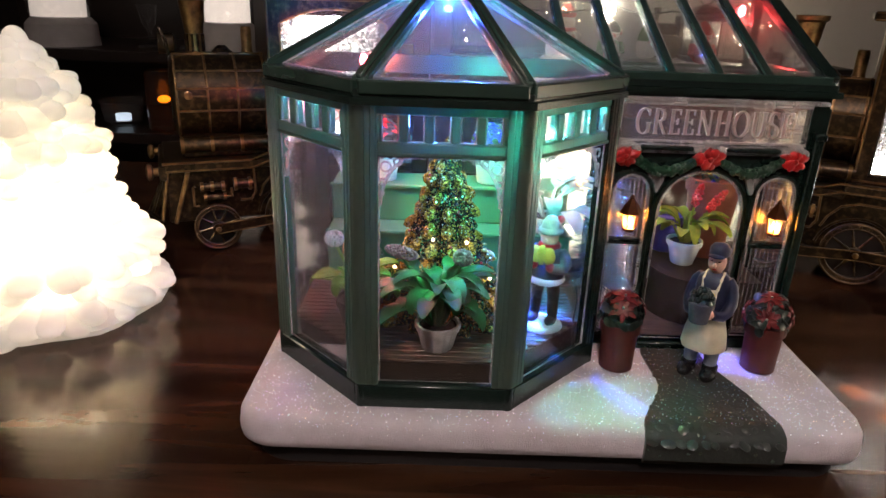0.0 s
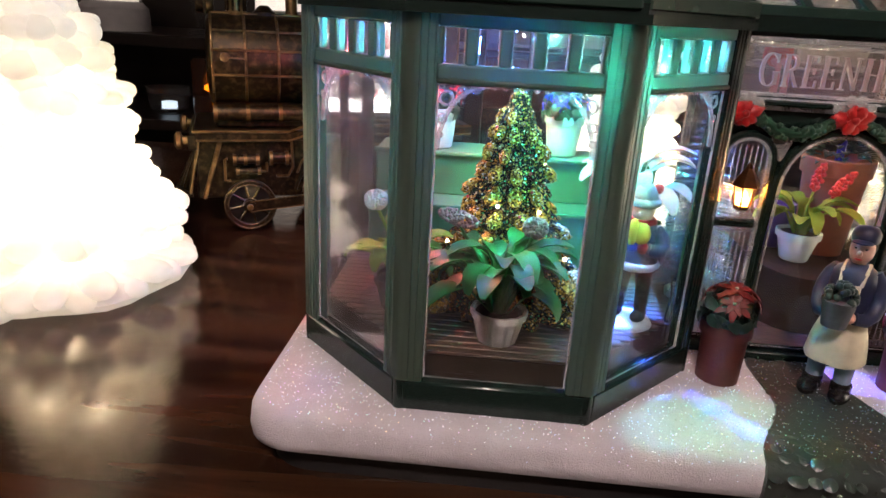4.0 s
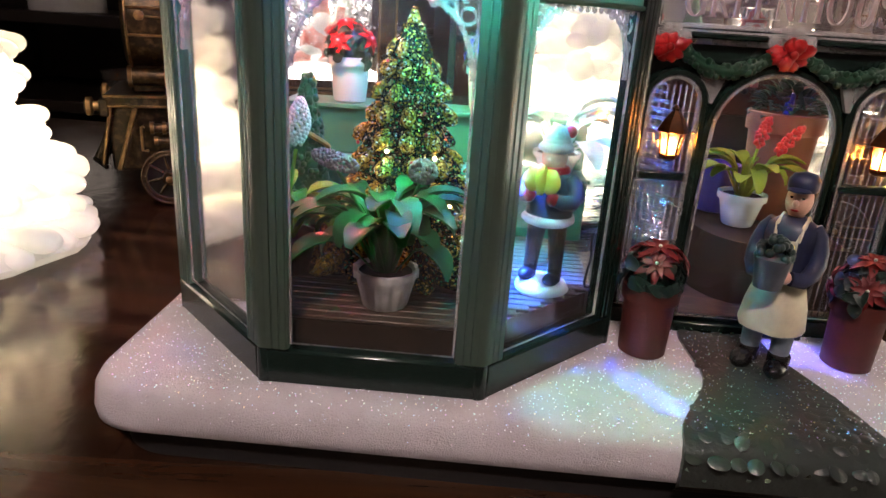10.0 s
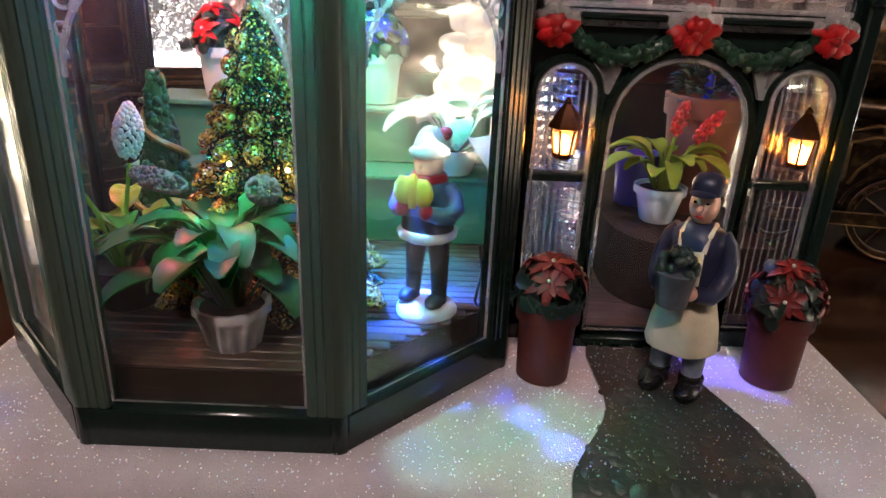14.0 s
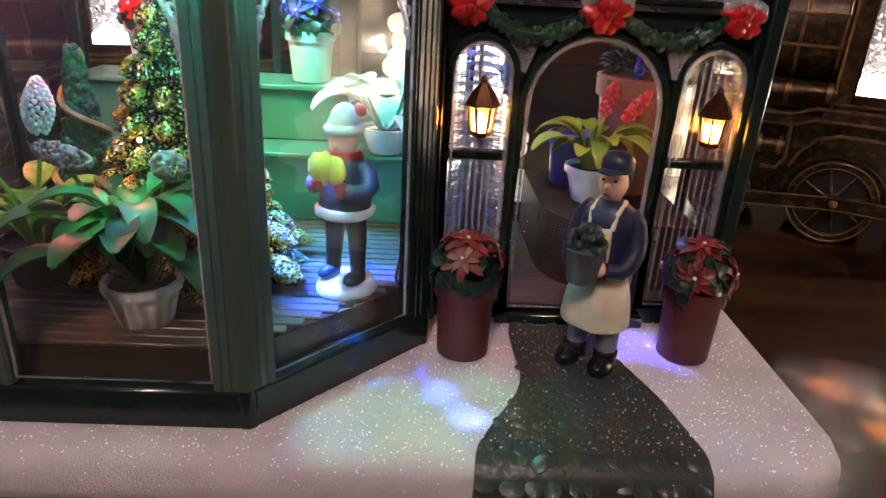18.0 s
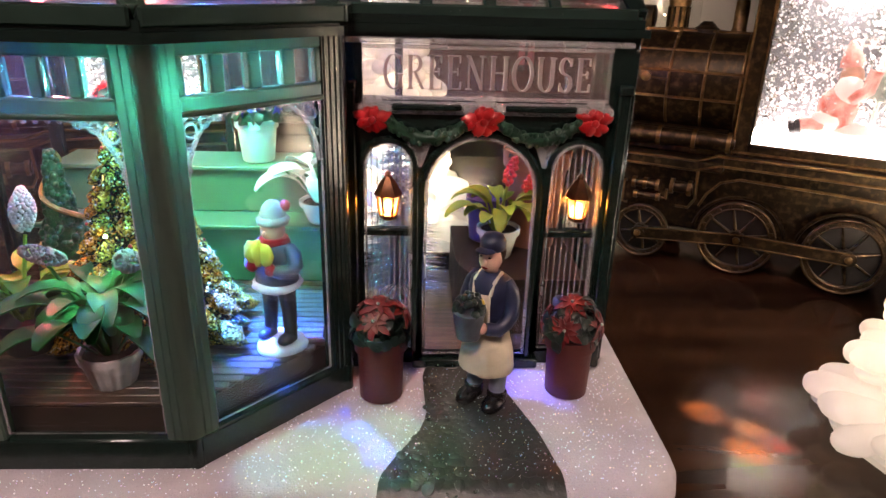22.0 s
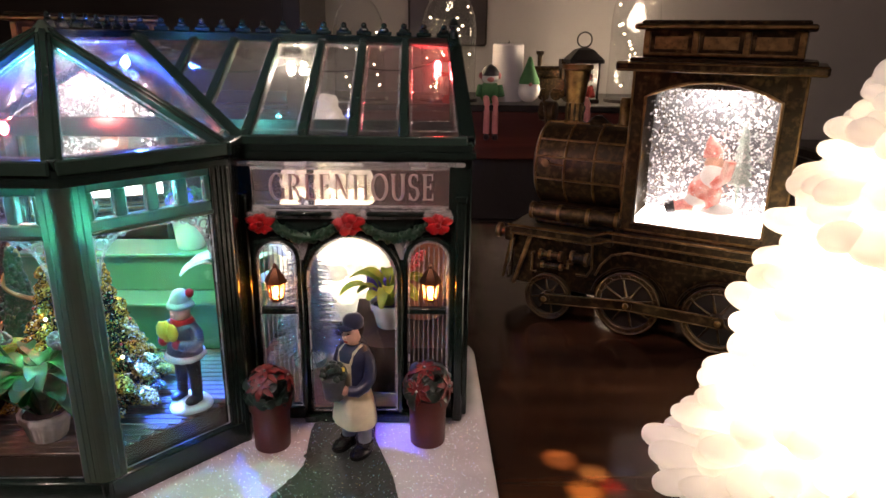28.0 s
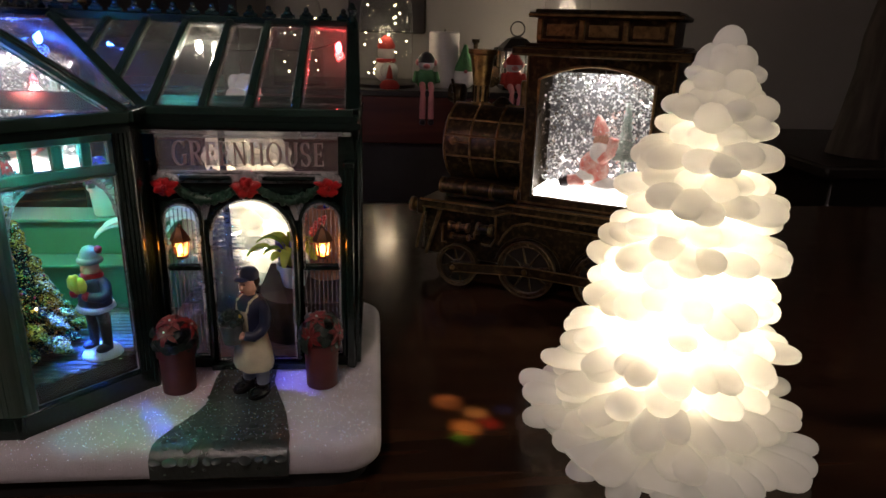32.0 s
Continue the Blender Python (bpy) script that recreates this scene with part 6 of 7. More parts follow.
# dark platform inside the door, a planter and a terracotta pot
blk = [(0.1360, 0.4300), (0.1360, 0.3850)] + [(0.1560 - 0.020 * math.cos(math.pi / 2 * k / 8), 0.3850 - 0.0290 * math.sin(math.pi / 2 * k / 8)) for k in range(1, 9)] + [(0.1960, 0.3560), (0.1960, 0.4300)]
part("plant_platform", Shape().prism(blk, 0.0285, z=0.0318), BROWNBOX, green, "dark brown curved plant stand", 30)
T = thing("violet_planter", "violet plastic planter on the dark stand inside the greenhouse", "planter", pose(0.1530, 0.4100, 0.0605))
turned("tub", hollow_pot(0.0080, 0.0105, 0.0240), PURPLE, T)
T = thing("terracotta_planter", "round-rimmed terracotta planter holding a dark blue shrub", "planter", pose(0.1780, 0.4060, 0.0605))
part("tub", Shape().lathe([(0.0120, 0), (0.0155, 0.0420), (0.0172, 0.0425), (0.0176, 0.0510), (0.0160, 0.0515), (0.0150, 0.047), (0.001, 0.047)], 28), TERRA, T)
sh = Shape()
rnd = random.Random(6)
for k in range(90):
    v = Vector((rnd.gauss(0, 1), rnd.gauss(0, 1), abs(rnd.gauss(0, 1)))).normalized() * 0.0125
    sh.leaf(Matrix.Translation((v.x, v.y, 0.050 + v.z)) @ v.to_track_quat("X", "Z").to_matrix().to_4x4(), 0.007, 0.004, 0.6, 0.4, n=3)
tagged(part("shrub", sh, DARKLEAF, T, smooth=60), kind="stuff")
part("shrub_stem", Shape().tube([(0, 0, 0.045), (0, 0, 0.060)], 0.002, 8), BLUEP, T)

# spiral topiary
TOPIARY = mat("clipped_dark_green_leaf", (0.014, 0.115, 0.036), 0.30, 0, 0.5, 260, None, 0.4, 600)
T = thing("spiral_topiary", "dark green cone topiary wound with a gold ribbon", "plant", pose(-0.0395, 0.3560, 0.0486))
turned("pot", hollow_pot(0.0075, 0.0095, 0.0100), BLACKPOT, T)
rnd = random.Random(2)
sh = Shape()
for k in range(420):
    t = rnd.random() ** 0.7
    z = 0.070 - 0.062 * t
    r = 0.0012 + 0.0125 * t * (0.88 + 0.12 * math.sin(z * 420))
    a = rnd.uniform(0, 6.283)
    sh.ball((r * math.cos(a), r * math.sin(a), z), rnd.uniform(0.0012, 0.0019), 6, 4)
sh.lathe([(0.0118, 0.0085), (0.0120, 0.011), (0.0012, 0.070)], 16)
tagged(part("clipped_foliage", sh, TOPIARY, T, smooth=60), kind="stuff")
part("ribbon", Shape().tube([((0.0022 + 0.0125 * t) * math.cos(13 * t), (0.0022 + 0.0125 * t) * math.sin(13 * t), 0.069 - 0.058 * t) for t in [k / 50 for k in range(51)]], 0.0012, 6), RIBBON, T)

# Christmas tree with glitter
T = thing("glitter_christmas_tree", "dark green Christmas tree with gold glitter tips and tiny baubles", "Christmas tree", pose(0.0070, 0.3255, 0.0484))
part("trunk", Shape().lathe([(0.008, 0), (0.006, 0.01), (0.004, 0.06)], 10), BROWNBOX, T)
rnd = random.Random(12)
TIERS = ((0.004, 0.0400, 0.0230), (0.0135, 0.0345, 0.0195), (0.0230, 0.0295, 0.0165), (0.0325, 0.0255, 0.0140), (0.0415, 0.0220, 0.0120), (0.0505, 0.0190, 0.0105), (0.0590, 0.0165, 0.0090), (0.0670, 0.0140, 0.0076), (0.0745, 0.0112, 0.0060), (0.0815, 0.0085, 0.0045))
for k, (z, r, neck) in enumerate(TIERS):
    t = k / (len(TIERS) - 1)
    cnt = max(7, int(round(15 - 8 * t)))
    ph = rnd.uniform(0, 6.28)
    lob = [rnd.uniform(0.90, 1.08) for i in range(cnt)]

    def scallop(a, q, h, cnt=cnt, ph=ph, lob=lob, neck=neck, z=z):
        u = ((a - ph) / (2 * math.pi) * cnt) % cnt
        i = int(u + 0.5) % cnt
        d = abs(u - int(u + 0.5))
        lobe = max(0.0, 1 - 2 * d) ** 0.75
        out = max(0.0, min(1.0, (q - neck) / max(1e-6, 0.6 * neck)))
        return q * (1 + out * (lob[i] - 1)) * (1 - 0.30 * out * (1 - lobe))

    hgt = 0.0100 * (1 - 0.2 * t)
    s = Shape().lathe([(neck * 0.9, z + 0.0026), (r * 0.80, z + 0.0006), (r * 0.97, z - 0.0006), (r * 1.00, z + 0.0008), (r * 0.93, z + 0.0030), (r * 0.78, z + 0.0056), (neck * 1.06, z + hgt), (neck * 0.9, z + hgt + 0.004)], cnt * 12, wave=scallop)
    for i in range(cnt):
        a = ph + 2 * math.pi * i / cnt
        # gold tips set thicker on the left, painting in warm light from there
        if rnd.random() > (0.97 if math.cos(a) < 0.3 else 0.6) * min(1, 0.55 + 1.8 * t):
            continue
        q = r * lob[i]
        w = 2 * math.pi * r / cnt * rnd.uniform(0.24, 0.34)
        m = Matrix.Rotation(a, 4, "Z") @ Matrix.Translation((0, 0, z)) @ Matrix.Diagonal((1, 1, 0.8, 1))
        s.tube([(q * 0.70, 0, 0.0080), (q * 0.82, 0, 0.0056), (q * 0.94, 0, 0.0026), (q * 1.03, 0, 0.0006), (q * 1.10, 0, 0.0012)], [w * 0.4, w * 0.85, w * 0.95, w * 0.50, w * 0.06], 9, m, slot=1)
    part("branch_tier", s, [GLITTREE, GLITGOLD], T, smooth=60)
part("tree_top", Shape().lathe([(0.0055, 0.086), (0.0036, 0.091), (0.0020, 0.0960), (0.0008, 0.0990)], 10), GLITGOLD, T)
# every seventh bauble glows in place of a bright glitter glint
bm = {c: Shape().ball((0, 0, 0), 0.0007, 8, 6).mesh("bauble", g) for c, g in (("red", RED), ("gold", RIBBON), ("blue", BLUEP), ("warm", glow("bauble_glint_glow", (1.0, 0.75, 0.35), 9)))}
for k in range(90):
    t = 0.10 + 0.86 * rnd.random() ** 1.2
    z = 0.008 + 0.077 * t
    r = 0.0370 * (1 - 0.80 * t ** 0.80)
    a = rnd.uniform(0, 6.283)
    o = new("bauble", bm["warm" if k % 7 == 0 else rnd.choice(("red", "gold", "gold", "gold"))])
    o.parent = T
    o.matrix_basis = Matrix.Translation((r * math.cos(a), r * math.sin(a), z + 0.001))

# silver bottle-brush tree behind the left-hand arch
T = thing("tinsel_tree", "silver bottle-brush tree standing inside the greenhouse", "Christmas tree", pose(0.1080, 0.3940, 0.0318))
part("wire_stem", Shape().tube([(0, 0, 0), (0, 0, 0.106)], 0.0010, 6), SILVER, T)
part("stand", Shape().lathe([(0.010, 0), (0.010, 0.004), (0.004, 0.006)], 16), WHITEP, T)
s = Shape()
rnd = random.Random(77)
for k in range(1700):
    t = ((k + 0.5) / 1700) ** 0.70
    z = 0.104 - 0.097 * (int(t * 24) + 0.30 * rnd.random()) / 24
    r = (0.0010 + 0.0285 * t ** 0.55) * rnd.uniform(0.78, 1.06)
    a = rnd.uniform(0, 6.283)
    c, d = math.cos(a), math.sin(a)
    w = 0.00032
    tip = (r * c, r * d, z - 0.10 * r + rnd.uniform(-0.0008, 0.0008))
    s.add([(-w * d, w * c, z), (w * d, -w * c, z), (0, 0, z + 1.6 * w), tip], [(0, 1, 3), (1, 2, 3), (2, 0, 3)])
tagged(part("bristles", s, SILVER, T, smooth=0), kind="stuff")

# carol singer in the bay
COAT = mat("blue_grey_coat_paint", (0.045, 0.062, 0.095), 0.4, 0, 0.35, 200)
OLIVE = mat("dark_olive_paint", (0.030, 0.028, 0.018), 0.45, 0, 0.3, 200)
BUNDLE = mat("yellow_songbook_paint", (0.78, 0.60, 0.07), 0.4, 0, 0.2, 200)
s = Shape()
s.lathe([(0.0112, 0), (0.0116, 0.0012), (0.0100, 0.0040), (0.004, 0.0048)], 18, slot=2, wave=lambda a, r, z: r * (1 + 0.05 * math.sin(3 * a)))
for x in (-0.0052, 0.0052):
    s.ball((x * 1.1, -0.0026, 0.0064), (0.0034, 0.0054, 0.0027), 12, 7, slot=4)
    s.tube([(x * 1.10, 0, 0.0050), (x * 1.05, 0.0002, 0.0120), (x, 0.0004, 0.020), (x * 0.80, 0, 0.033)], [0.0028, 0.0030, 0.0034, 0.0044], 14, slot=3)
s.lathe([(0.0090, 0.0296), (0.0104, 0.0306), (0.0108, 0.0322), (0.0098, 0.0336)], 26, slot=2, wave=lambda a, r, z: r * (1 + 0.05 * math.sin(11 * a)))
s.lathe([(0.0098, 0.0330), (0.0094, 0.0380), (0.0086, 0.0430), (0.0080, 0.0480), (0.0066, 0.0508), (0.003, 0.0522)], 22, slot=0, wave=lambda a, r, z: r * (0.86 + 0.14 * abs(math.cos(a))))
for sx in (-1, 1):
    s.tube([(sx * 0.0068, 0.0006, 0.0494), (sx * 0.0096, 0.0006, 0.0464), (sx * 0.0112, -0.0006, 0.0424), (sx * 0.0106, -0.0036, 0.0404), (sx * 0.0080, -0.0066, 0.0408), (sx * 0.0058, -0.0080, 0.0416)], [0.0030, 0.0034, 0.0035, 0.0034, 0.0031, 0.0027], 12, slot=5)
    s.ball((sx * 0.0050, -0.0094, 0.0422), (0.0026, 0.0024, 0.0030), 12, 8, slot=1)
for sx in (-1, 1):
    s.ball((sx * 0.0038, -0.0104, 0.0490), (0.0042, 0.0016, 0.0050), 12, 8, slot=6, jag=0.10, seed=5)
s.ball((0, -0.0108, 0.0492), (0.0026, 0.0022, 0.0062), 10, 7, slot=6, jag=0.10, seed=8)
s.ball((0, -0.0006, 0.0568), (0.0052, 0.0052, 0.0056), 16, 10, slot=7)
s.ball((0, -0.0060, 0.0564), (0.0010, 0.0010, 0.0012), 8, 5, slot=7)
s.lathe([(0.0058, 0.0502), (0.0066, 0.0516), (0.0056, 0.0536)], 16, slot=1, wave=lambda a, r, z: r * (1 + 0.06 * math.sin(4 * a)))
s.lathe([(0.0053, 0.0590), (0.0068, 0.0598), (0.0070, 0.0616), (0.0054, 0.0632)], 22, slot=8, wave=lambda a, r, z: r * (1 + 0.05 * math.sin(9 * a)))
s.lathe([(0.0056, 0.0624), (0.0056, 0.0640), (0.0050, 0.0652)], 18, slot=8)
s.lathe([(0.0051, 0.0652), (0.0044, 0.0670), (0.0028, 0.0690), (0.0010, 0.0698)], 18, slot=8)
s.ball((0.0042, 0.0030, 0.0672), 0.0024, 12, 8, slot=1, jag=0.08)
MINT = mat("white_mint_wool_paint", (0.30, 0.38, 0.36), 0.5, 0, 0.3, 250)
ob = part("carol_singer_figurine", s, [COAT, RED, WHITEP, OLIVE, BLACKPOT, COAT, BUNDLE, SKIN, MINT], None, smooth=60, at=pose(0.0612, 0.3155, 0.0484, 0, 0, -30) @ Matrix.Scale(0.90, 4))
tagged(ob, "painted carol singer figurine in a blue-grey coat with a yellow songbook", "figurine")

# gardener on the path
SHOE = mat("shiny_black_shoe_paint", (0.010, 0.009, 0.009), 0.16, 0, 0.3, 200)
s = Shape()
for x in (-0.0050, 0.0054):
    s.ball((x * 1.15, -0.0036, 0.0028), (0.0042, 0.0074, 0.0034), 12, 7, slot=4)
    s.lathe([(0.0040, 0.0020), (0.0041, 0.0066), (0.0036, 0.0072)], 12, Matrix.Translation((x * 1.05, 0, 0)), 4)
    s.tube([(x, 0, 0.0030), (x, 0.0004, 0.0120), (x * 0.9, 0, 0.0220)], [0.0032, 0.0036, 0.0042], 12, slot=3)
s.lathe([(0.0106, 0.0160), (0.0114, 0.0180), (0.0104, 0.0260), (0.0080, 0.0350), (0.0050, 0.0360)], 20, slot=2, wave=lambda a, r, z: r * (1.0 + 0.04 * math.cos(5 * a)) * (0.82 + 0.18 * abs(math.cos(a))))
s.lathe([(0.0074, 0.0340), (0.0080, 0.0420), (0.0088, 0.0500), (0.0080, 0.0545), (0.0035, 0.0575)], 18, slot=0, wave=lambda a, r, z: r * (0.78 + 0.22 * abs(math.cos(a))))
s.box((0.0, -0.0066, 0.0430), (0.0078, 0.0012, 0.0150), 0.0005, None, 2)
for sx in (-1, 1):
    s.tube([(sx * 0.0036, -0.0066, 0.0500), (sx * 0.0042, -0.0050, 0.0550), (sx * 0.0040, 0.0010, 0.0572)], 0.0008, 6, slot=2)
    s.tube([(sx * 0.0062, 0.0006, 0.0545), (sx * 0.0084, 0.0006, 0.0512), (sx * 0.0098, 0.0002, 0.0465), (sx * 0.0102, -0.0010, 0.0425), (sx * 0.0096, -0.0040, 0.0395), (sx * 0.0080, -0.0072, 0.0376), (sx * 0.0046, -0.0098, 0.0382)], [0.0026, 0.0030, 0.0031, 0.0030, 0.0029, 0.0027, 0.0025], 14, slot=0)
    s.ball((sx * 0.0030, -0.0110, 0.0385), 0.0024, 8, 6, slot=5)
s.lathe([(0.0046, 0), (0.0060, 0.0100), (0.0065, 0.0108), (0.0058, 0.0112)], 18, Matrix.Translation((-0.0014, -0.0130, 0.0345)), 6)
rnd = random.Random(4)
for k in range(40):
    v = Vector((rnd.gauss(0, 1), rnd.gauss(0, 1), abs(rnd.gauss(0, 1)))).normalized() * 0.0052
    s.ball((-0.0014 + v.x, -0.0130 + v.y, 0.0455 + v.z * 1.2), 0.0016, 6, 4, slot=8 if k == 5 else 7)
s.tube([(0, 0, 0.0560), (0, -0.0004, 0.0600)], 0.0026, 8, slot=5)
s.ball((0, -0.0012, 0.0632), (0.0044, 0.0050, 0.0060), 16, 10, slot=5)
s.ball((0, 0.0012, 0.0645), (0.0047, 0.0045, 0.0052), 14, 9, slot=9)
for sx in (-1, 1):
    s.ball((sx * 0.0017, -0.0054, 0.0645), (0.0007, 0.0005, 0.0004), 6, 4, slot=4)
s.ball((0, -0.0054, 0.0602), (0.0014, 0.0005, 0.0004), 6, 4, slot=10)
s.ball((0, -0.0060, 0.0626), (0.0011, 0.0012, 0.0014), 8, 5, slot=5)
s.lathe([(0.0045, 0.0662), (0.0050, 0.0672), (0.0050, 0.0698), (0.0036, 0.0718), (0.0005, 0.0726)], 18, slot=1)
s.ball((0, -0.0056, 0.0670), (0.0040, 0.0034, 0.0008), 12, 5, slot=1)
ob = part("gardener_figurine", s, [NAVY, NAVY, CREAM, JEANS, SHOE, SKIN, STEEL, NIGHTLEAF, YELLOW, BROWNBOX, RED], None, smooth=60, at=pose(0.1448, 0.3050, 0.0290, 0, 0, -36) @ Matrix.Diagonal((1, 1, 1.02, 1)))
tagged(ob, "painted gardener figurine in navy cap and cream apron, holding a pot", "figurine")

# carriage lamps beside the door
for lx in (0.1045, 0.1815):
    T = part("carriage_lamp", Shape().box((0, 0.0055, 0.0140), (0.0022, 0.0040, 0.0018), 0.0004).box((0, 0.0076, 0.0120), (0.0034, 0.0012, 0.0090), 0.0004), COPPER, front, "copper carriage lamp with amber glow", at=pose(lx, 0.3285, 0.0992) @ Matrix.Scale(0.85, 4))
    part("lamp_roof", Shape().lathe([(0.0058, 0.0122), (0.0068, 0.0126), (0.0065, 0.0136), (0.0040, 0.0182), (0.0015, 0.0215), (0.0017, 0.0225), (0.0004, 0.0242)], 6), COPPER, T, smooth=20)
    part("lamp_glass", Shape().lathe([(0.0036, 0.0026), (0.0050, 0.0122)], 6), LAMPGLASS, T, smooth=20)
    part("filament", Shape().ball((0, 0, 0.0070), (0.0018, 0.0018, 0.0028), 10, 7), FLAME, T)
    part("lamp_base", Shape().lathe([(0.0020, 0.0), (0.0038, 0.0010), (0.0044, 0.0028), (0.0036, 0.0030)], 6), COPPER, T, smooth=20)
    for k in range(6):
        a = 2 * math.pi * k / 6
        part("lamp_bar", Shape().tube([(0.0039 * math.cos(a), 0.0039 * math.sin(a), 0.0026), (0.0054 * math.cos(a), 0.0054 * math.sin(a), 0.0128)], 0.0005, 5), COPPER, T)

# bows, garland and clear scroll pieces over the arches
for k, (bx, sc) in enumerate(((0.0985, 0.92), (0.1415, 1.05), (0.1850, 0.92))):
    at = pose(bx, 0.3300, 0.1395) @ Matrix.Scale(sc, 4)
    rnd = random.Random(k)
    bow = part("red_bow", Shape().ball((0, -0.0016, 0), (0.0017, 0.0015, 0.0017), 10, 7), RED, green, "glossy red bow", 60, at=at)
    for i, (a, q) in enumerate(((168, 0.0062), (12, 0.0062), (205, 0.0050), (-28, 0.0050), (70, 0.0042), (115, 0.0044), (245, 0.0046), (292, 0.0046))):
        m = Matrix.Rotation(radians(-a + rnd.uniform(-9, 9)), 4, "Y") @ Matrix.Translation((q * 0.66, rnd.uniform(-0.0012, 0.0008), 0)) @ Matrix.Rotation(radians(rnd.uniform(-30, 30)), 4, "X")
        part("bow_loop", Shape().ball((0, 0, 0), (q * 0.66, 0.0017, 0.0024), 12, 8, m, jag=0.20, seed=k * 20 + i), RED, bow, smooth=60)
    s = Shape()
    for a in (35, 75, 105, 145):
        s.ball((0.0072 * math.cos(radians(a)), 0.0014, 0.0070 * math.sin(radians(a))), (0.0025, 0.0014, 0.0025), 10, 7)
    part("clear_rosette", s, CLEAR, front, "", 60, at=at)
for x0, x1 in ((0.1030, 0.1370), (0.1460, 0.1810)):
    s = Shape()
    rnd = random.Random(int(x0 * 1e4))
    for k in range(110):
        t = rnd.random()
        x = x0 + (x1 - x0) * t
        z = 0.1395 - 0.0120 * math.sin(math.pi * t) * 0.62
        s.ball((x, 0.3312 + rnd.uniform(-0.001, 0.001), z + rnd.uniform(-0.0022, 0.0022)), rnd.uniform(0.0009, 0.0016), 6, 4)
    s.tube([(x0 + (x1 - x0) * k / 12, 0.3318, 0.1395 - 0.0074 * math.sin(math.pi * k / 12)) for k in range(13)], 0.0022, 7)
    tagged(part("garland", s, DARKLEAF, front, "dark green garland", 60), kind="stuff")
for x in (0.1168, 0.1676):
    part("clear_gusset", Shape().prism([(x - 0.0058, 0.1330), (x + 0.0058, 0.1330), (x + 0.0012, 0.1205), (x - 0.0012, 0.1205)], 0.0022, Matrix.Translation((0, 0.3346, 0)) @ UP), CLEAR, front, "clear plastic gusset")
part("clear_strip", Shape().box((0.1430, 0.3336, 0.1436), (0.098, 0.0020, 0.0050), 0.0008).box((0.1430, 0.3330, 0.1686), (0.110, 0.0026, 0.0022), 0.0006), CLEAR, front)
for x0, x1 in ((0.1060, 0.1330), (0.1500, 0.1780)):
    part("moulding", Shape().box(((x0 + x1) / 2, 0.3322, 0.1442), (x1 - x0, 0.0034, 0.0022), 0.0006), DARKGREEN, front)

# loose lead along the bay floor
s = Shape().tube([(0.0790, 0.3190, 0.0490), (0.0780, 0.3170, 0.0520), (0.0800, 0.3205, 0.0610), (0.0790, 0.3220, 0.0700)], 0.0005, 6)
part("thin_lead", s, BLACKPOT, green, "thin black lead")

# ---------------------------------------------------------------- things on the far shelf
PINK = mat("pink_cloth", (0.60, 0.22, 0.22), 0.7, 0, 0.2, 60)
GREENCLOTH = mat("green_cloth", (0.06, 0.20, 0.07), 0.8, 0, 0.3, 60)
PALEFOOT = mat("dull_white_foot", (0.30, 0.29, 0.28), 0.6, 0, 0.2, 30)
FELT = mat("white_felt", (0.70, 0.68, 0.66), 0.85, 0, 0.2, 50)
REDCLOTH = mat("red_cloth", (0.45, 0.04, 0.03), 0.8, 0, 0.3, 60)
CANDLEM = mat("pale_candle", (0.60, 0.57, 0.55), 0.5, 0, 0.1, 30)
COVER = glass("cover_glass", (0.95, 0.96, 0.96), 0.02, 0.01)
SEED = glow("string_lamp", (1.0, 0.80, 0.45), 14.0)
SZ = 0.1110


def dome_cover(x, y, r, h, seed, lamps=26):
    T = thing("glass_dome_lamp", "glass dome with tiny warm string lamps inside on the shelf", "lamp", pose(x, y, SZ), "glass domes")
    prof = [(r, 0.006), (r, h * 0.62)] + [(r * math.cos(a), h * 0.62 + (h * 0.38) * math.sin(a)) for a in [math.pi / 2 * k / 8 for k in range(1, 8)]] + [(0.001, h)]
    part("dome", Shape().lathe(prof, 28), COVER, T)
    part("knob", Shape().ball((0, 0, h + 0.006), 0.008, 12, 8), COVER, T)
    part("base", Shape().lathe([(r * 1.12, 0), (r * 1.12, 0.006), (r, 0.007)], 28), DARKWOOD, T)
    rnd = random.Random(seed)
    me = Shape().ball((0, 0, 0), 0.0014, 8, 6).mesh("tiny_lamp", SEED)
    for k in range(lamps):
        a, q = rnd.uniform(0, 6.28), r * 0.85 * math.sqrt(rnd.random())
        o = new("tiny_lamp", me)
        o.parent = T
        o.matrix_basis = Matrix.Translation((q * math.cos(a), q * math.sin(a), rnd.uniform(0.02, h * 0.85)))
    return T


dome_cover(0.230, 1.335, 0.052, 0.205, 1)
dome_cover(0.060, 1.340, 0.048, 0.190, 2, 12)
dome_cover(0.590, 1.350, 0.046, 0.240, 3, 18)
s = Shape()
s.ball((0, 0, 0.022), (0.024, 0.022, 0.022), 16, 10, slot=0).ball((0, 0, 0.055), (0.017, 0.016, 0.016), 16, 10, slot=0).lathe([(0.016, 0.064), (0.018, 0.070), (0.012, 0.082), (0.003, 0.090)], 14, slot=1).tube([(0.016 * math.cos(a), 0.016 * math.sin(a), 0.042) for a in [6.283 * k / 12 for k in range(12)]], 0.004, 6, closed=True, slot=1)
tagged(part("snowman_figurine", s, [FELT, REDCLOTH], None, smooth=60, at=pose(0.230, 1.335, SZ + 0.0075)), "white snowman figurine with red hat under a glass dome", "figurine")


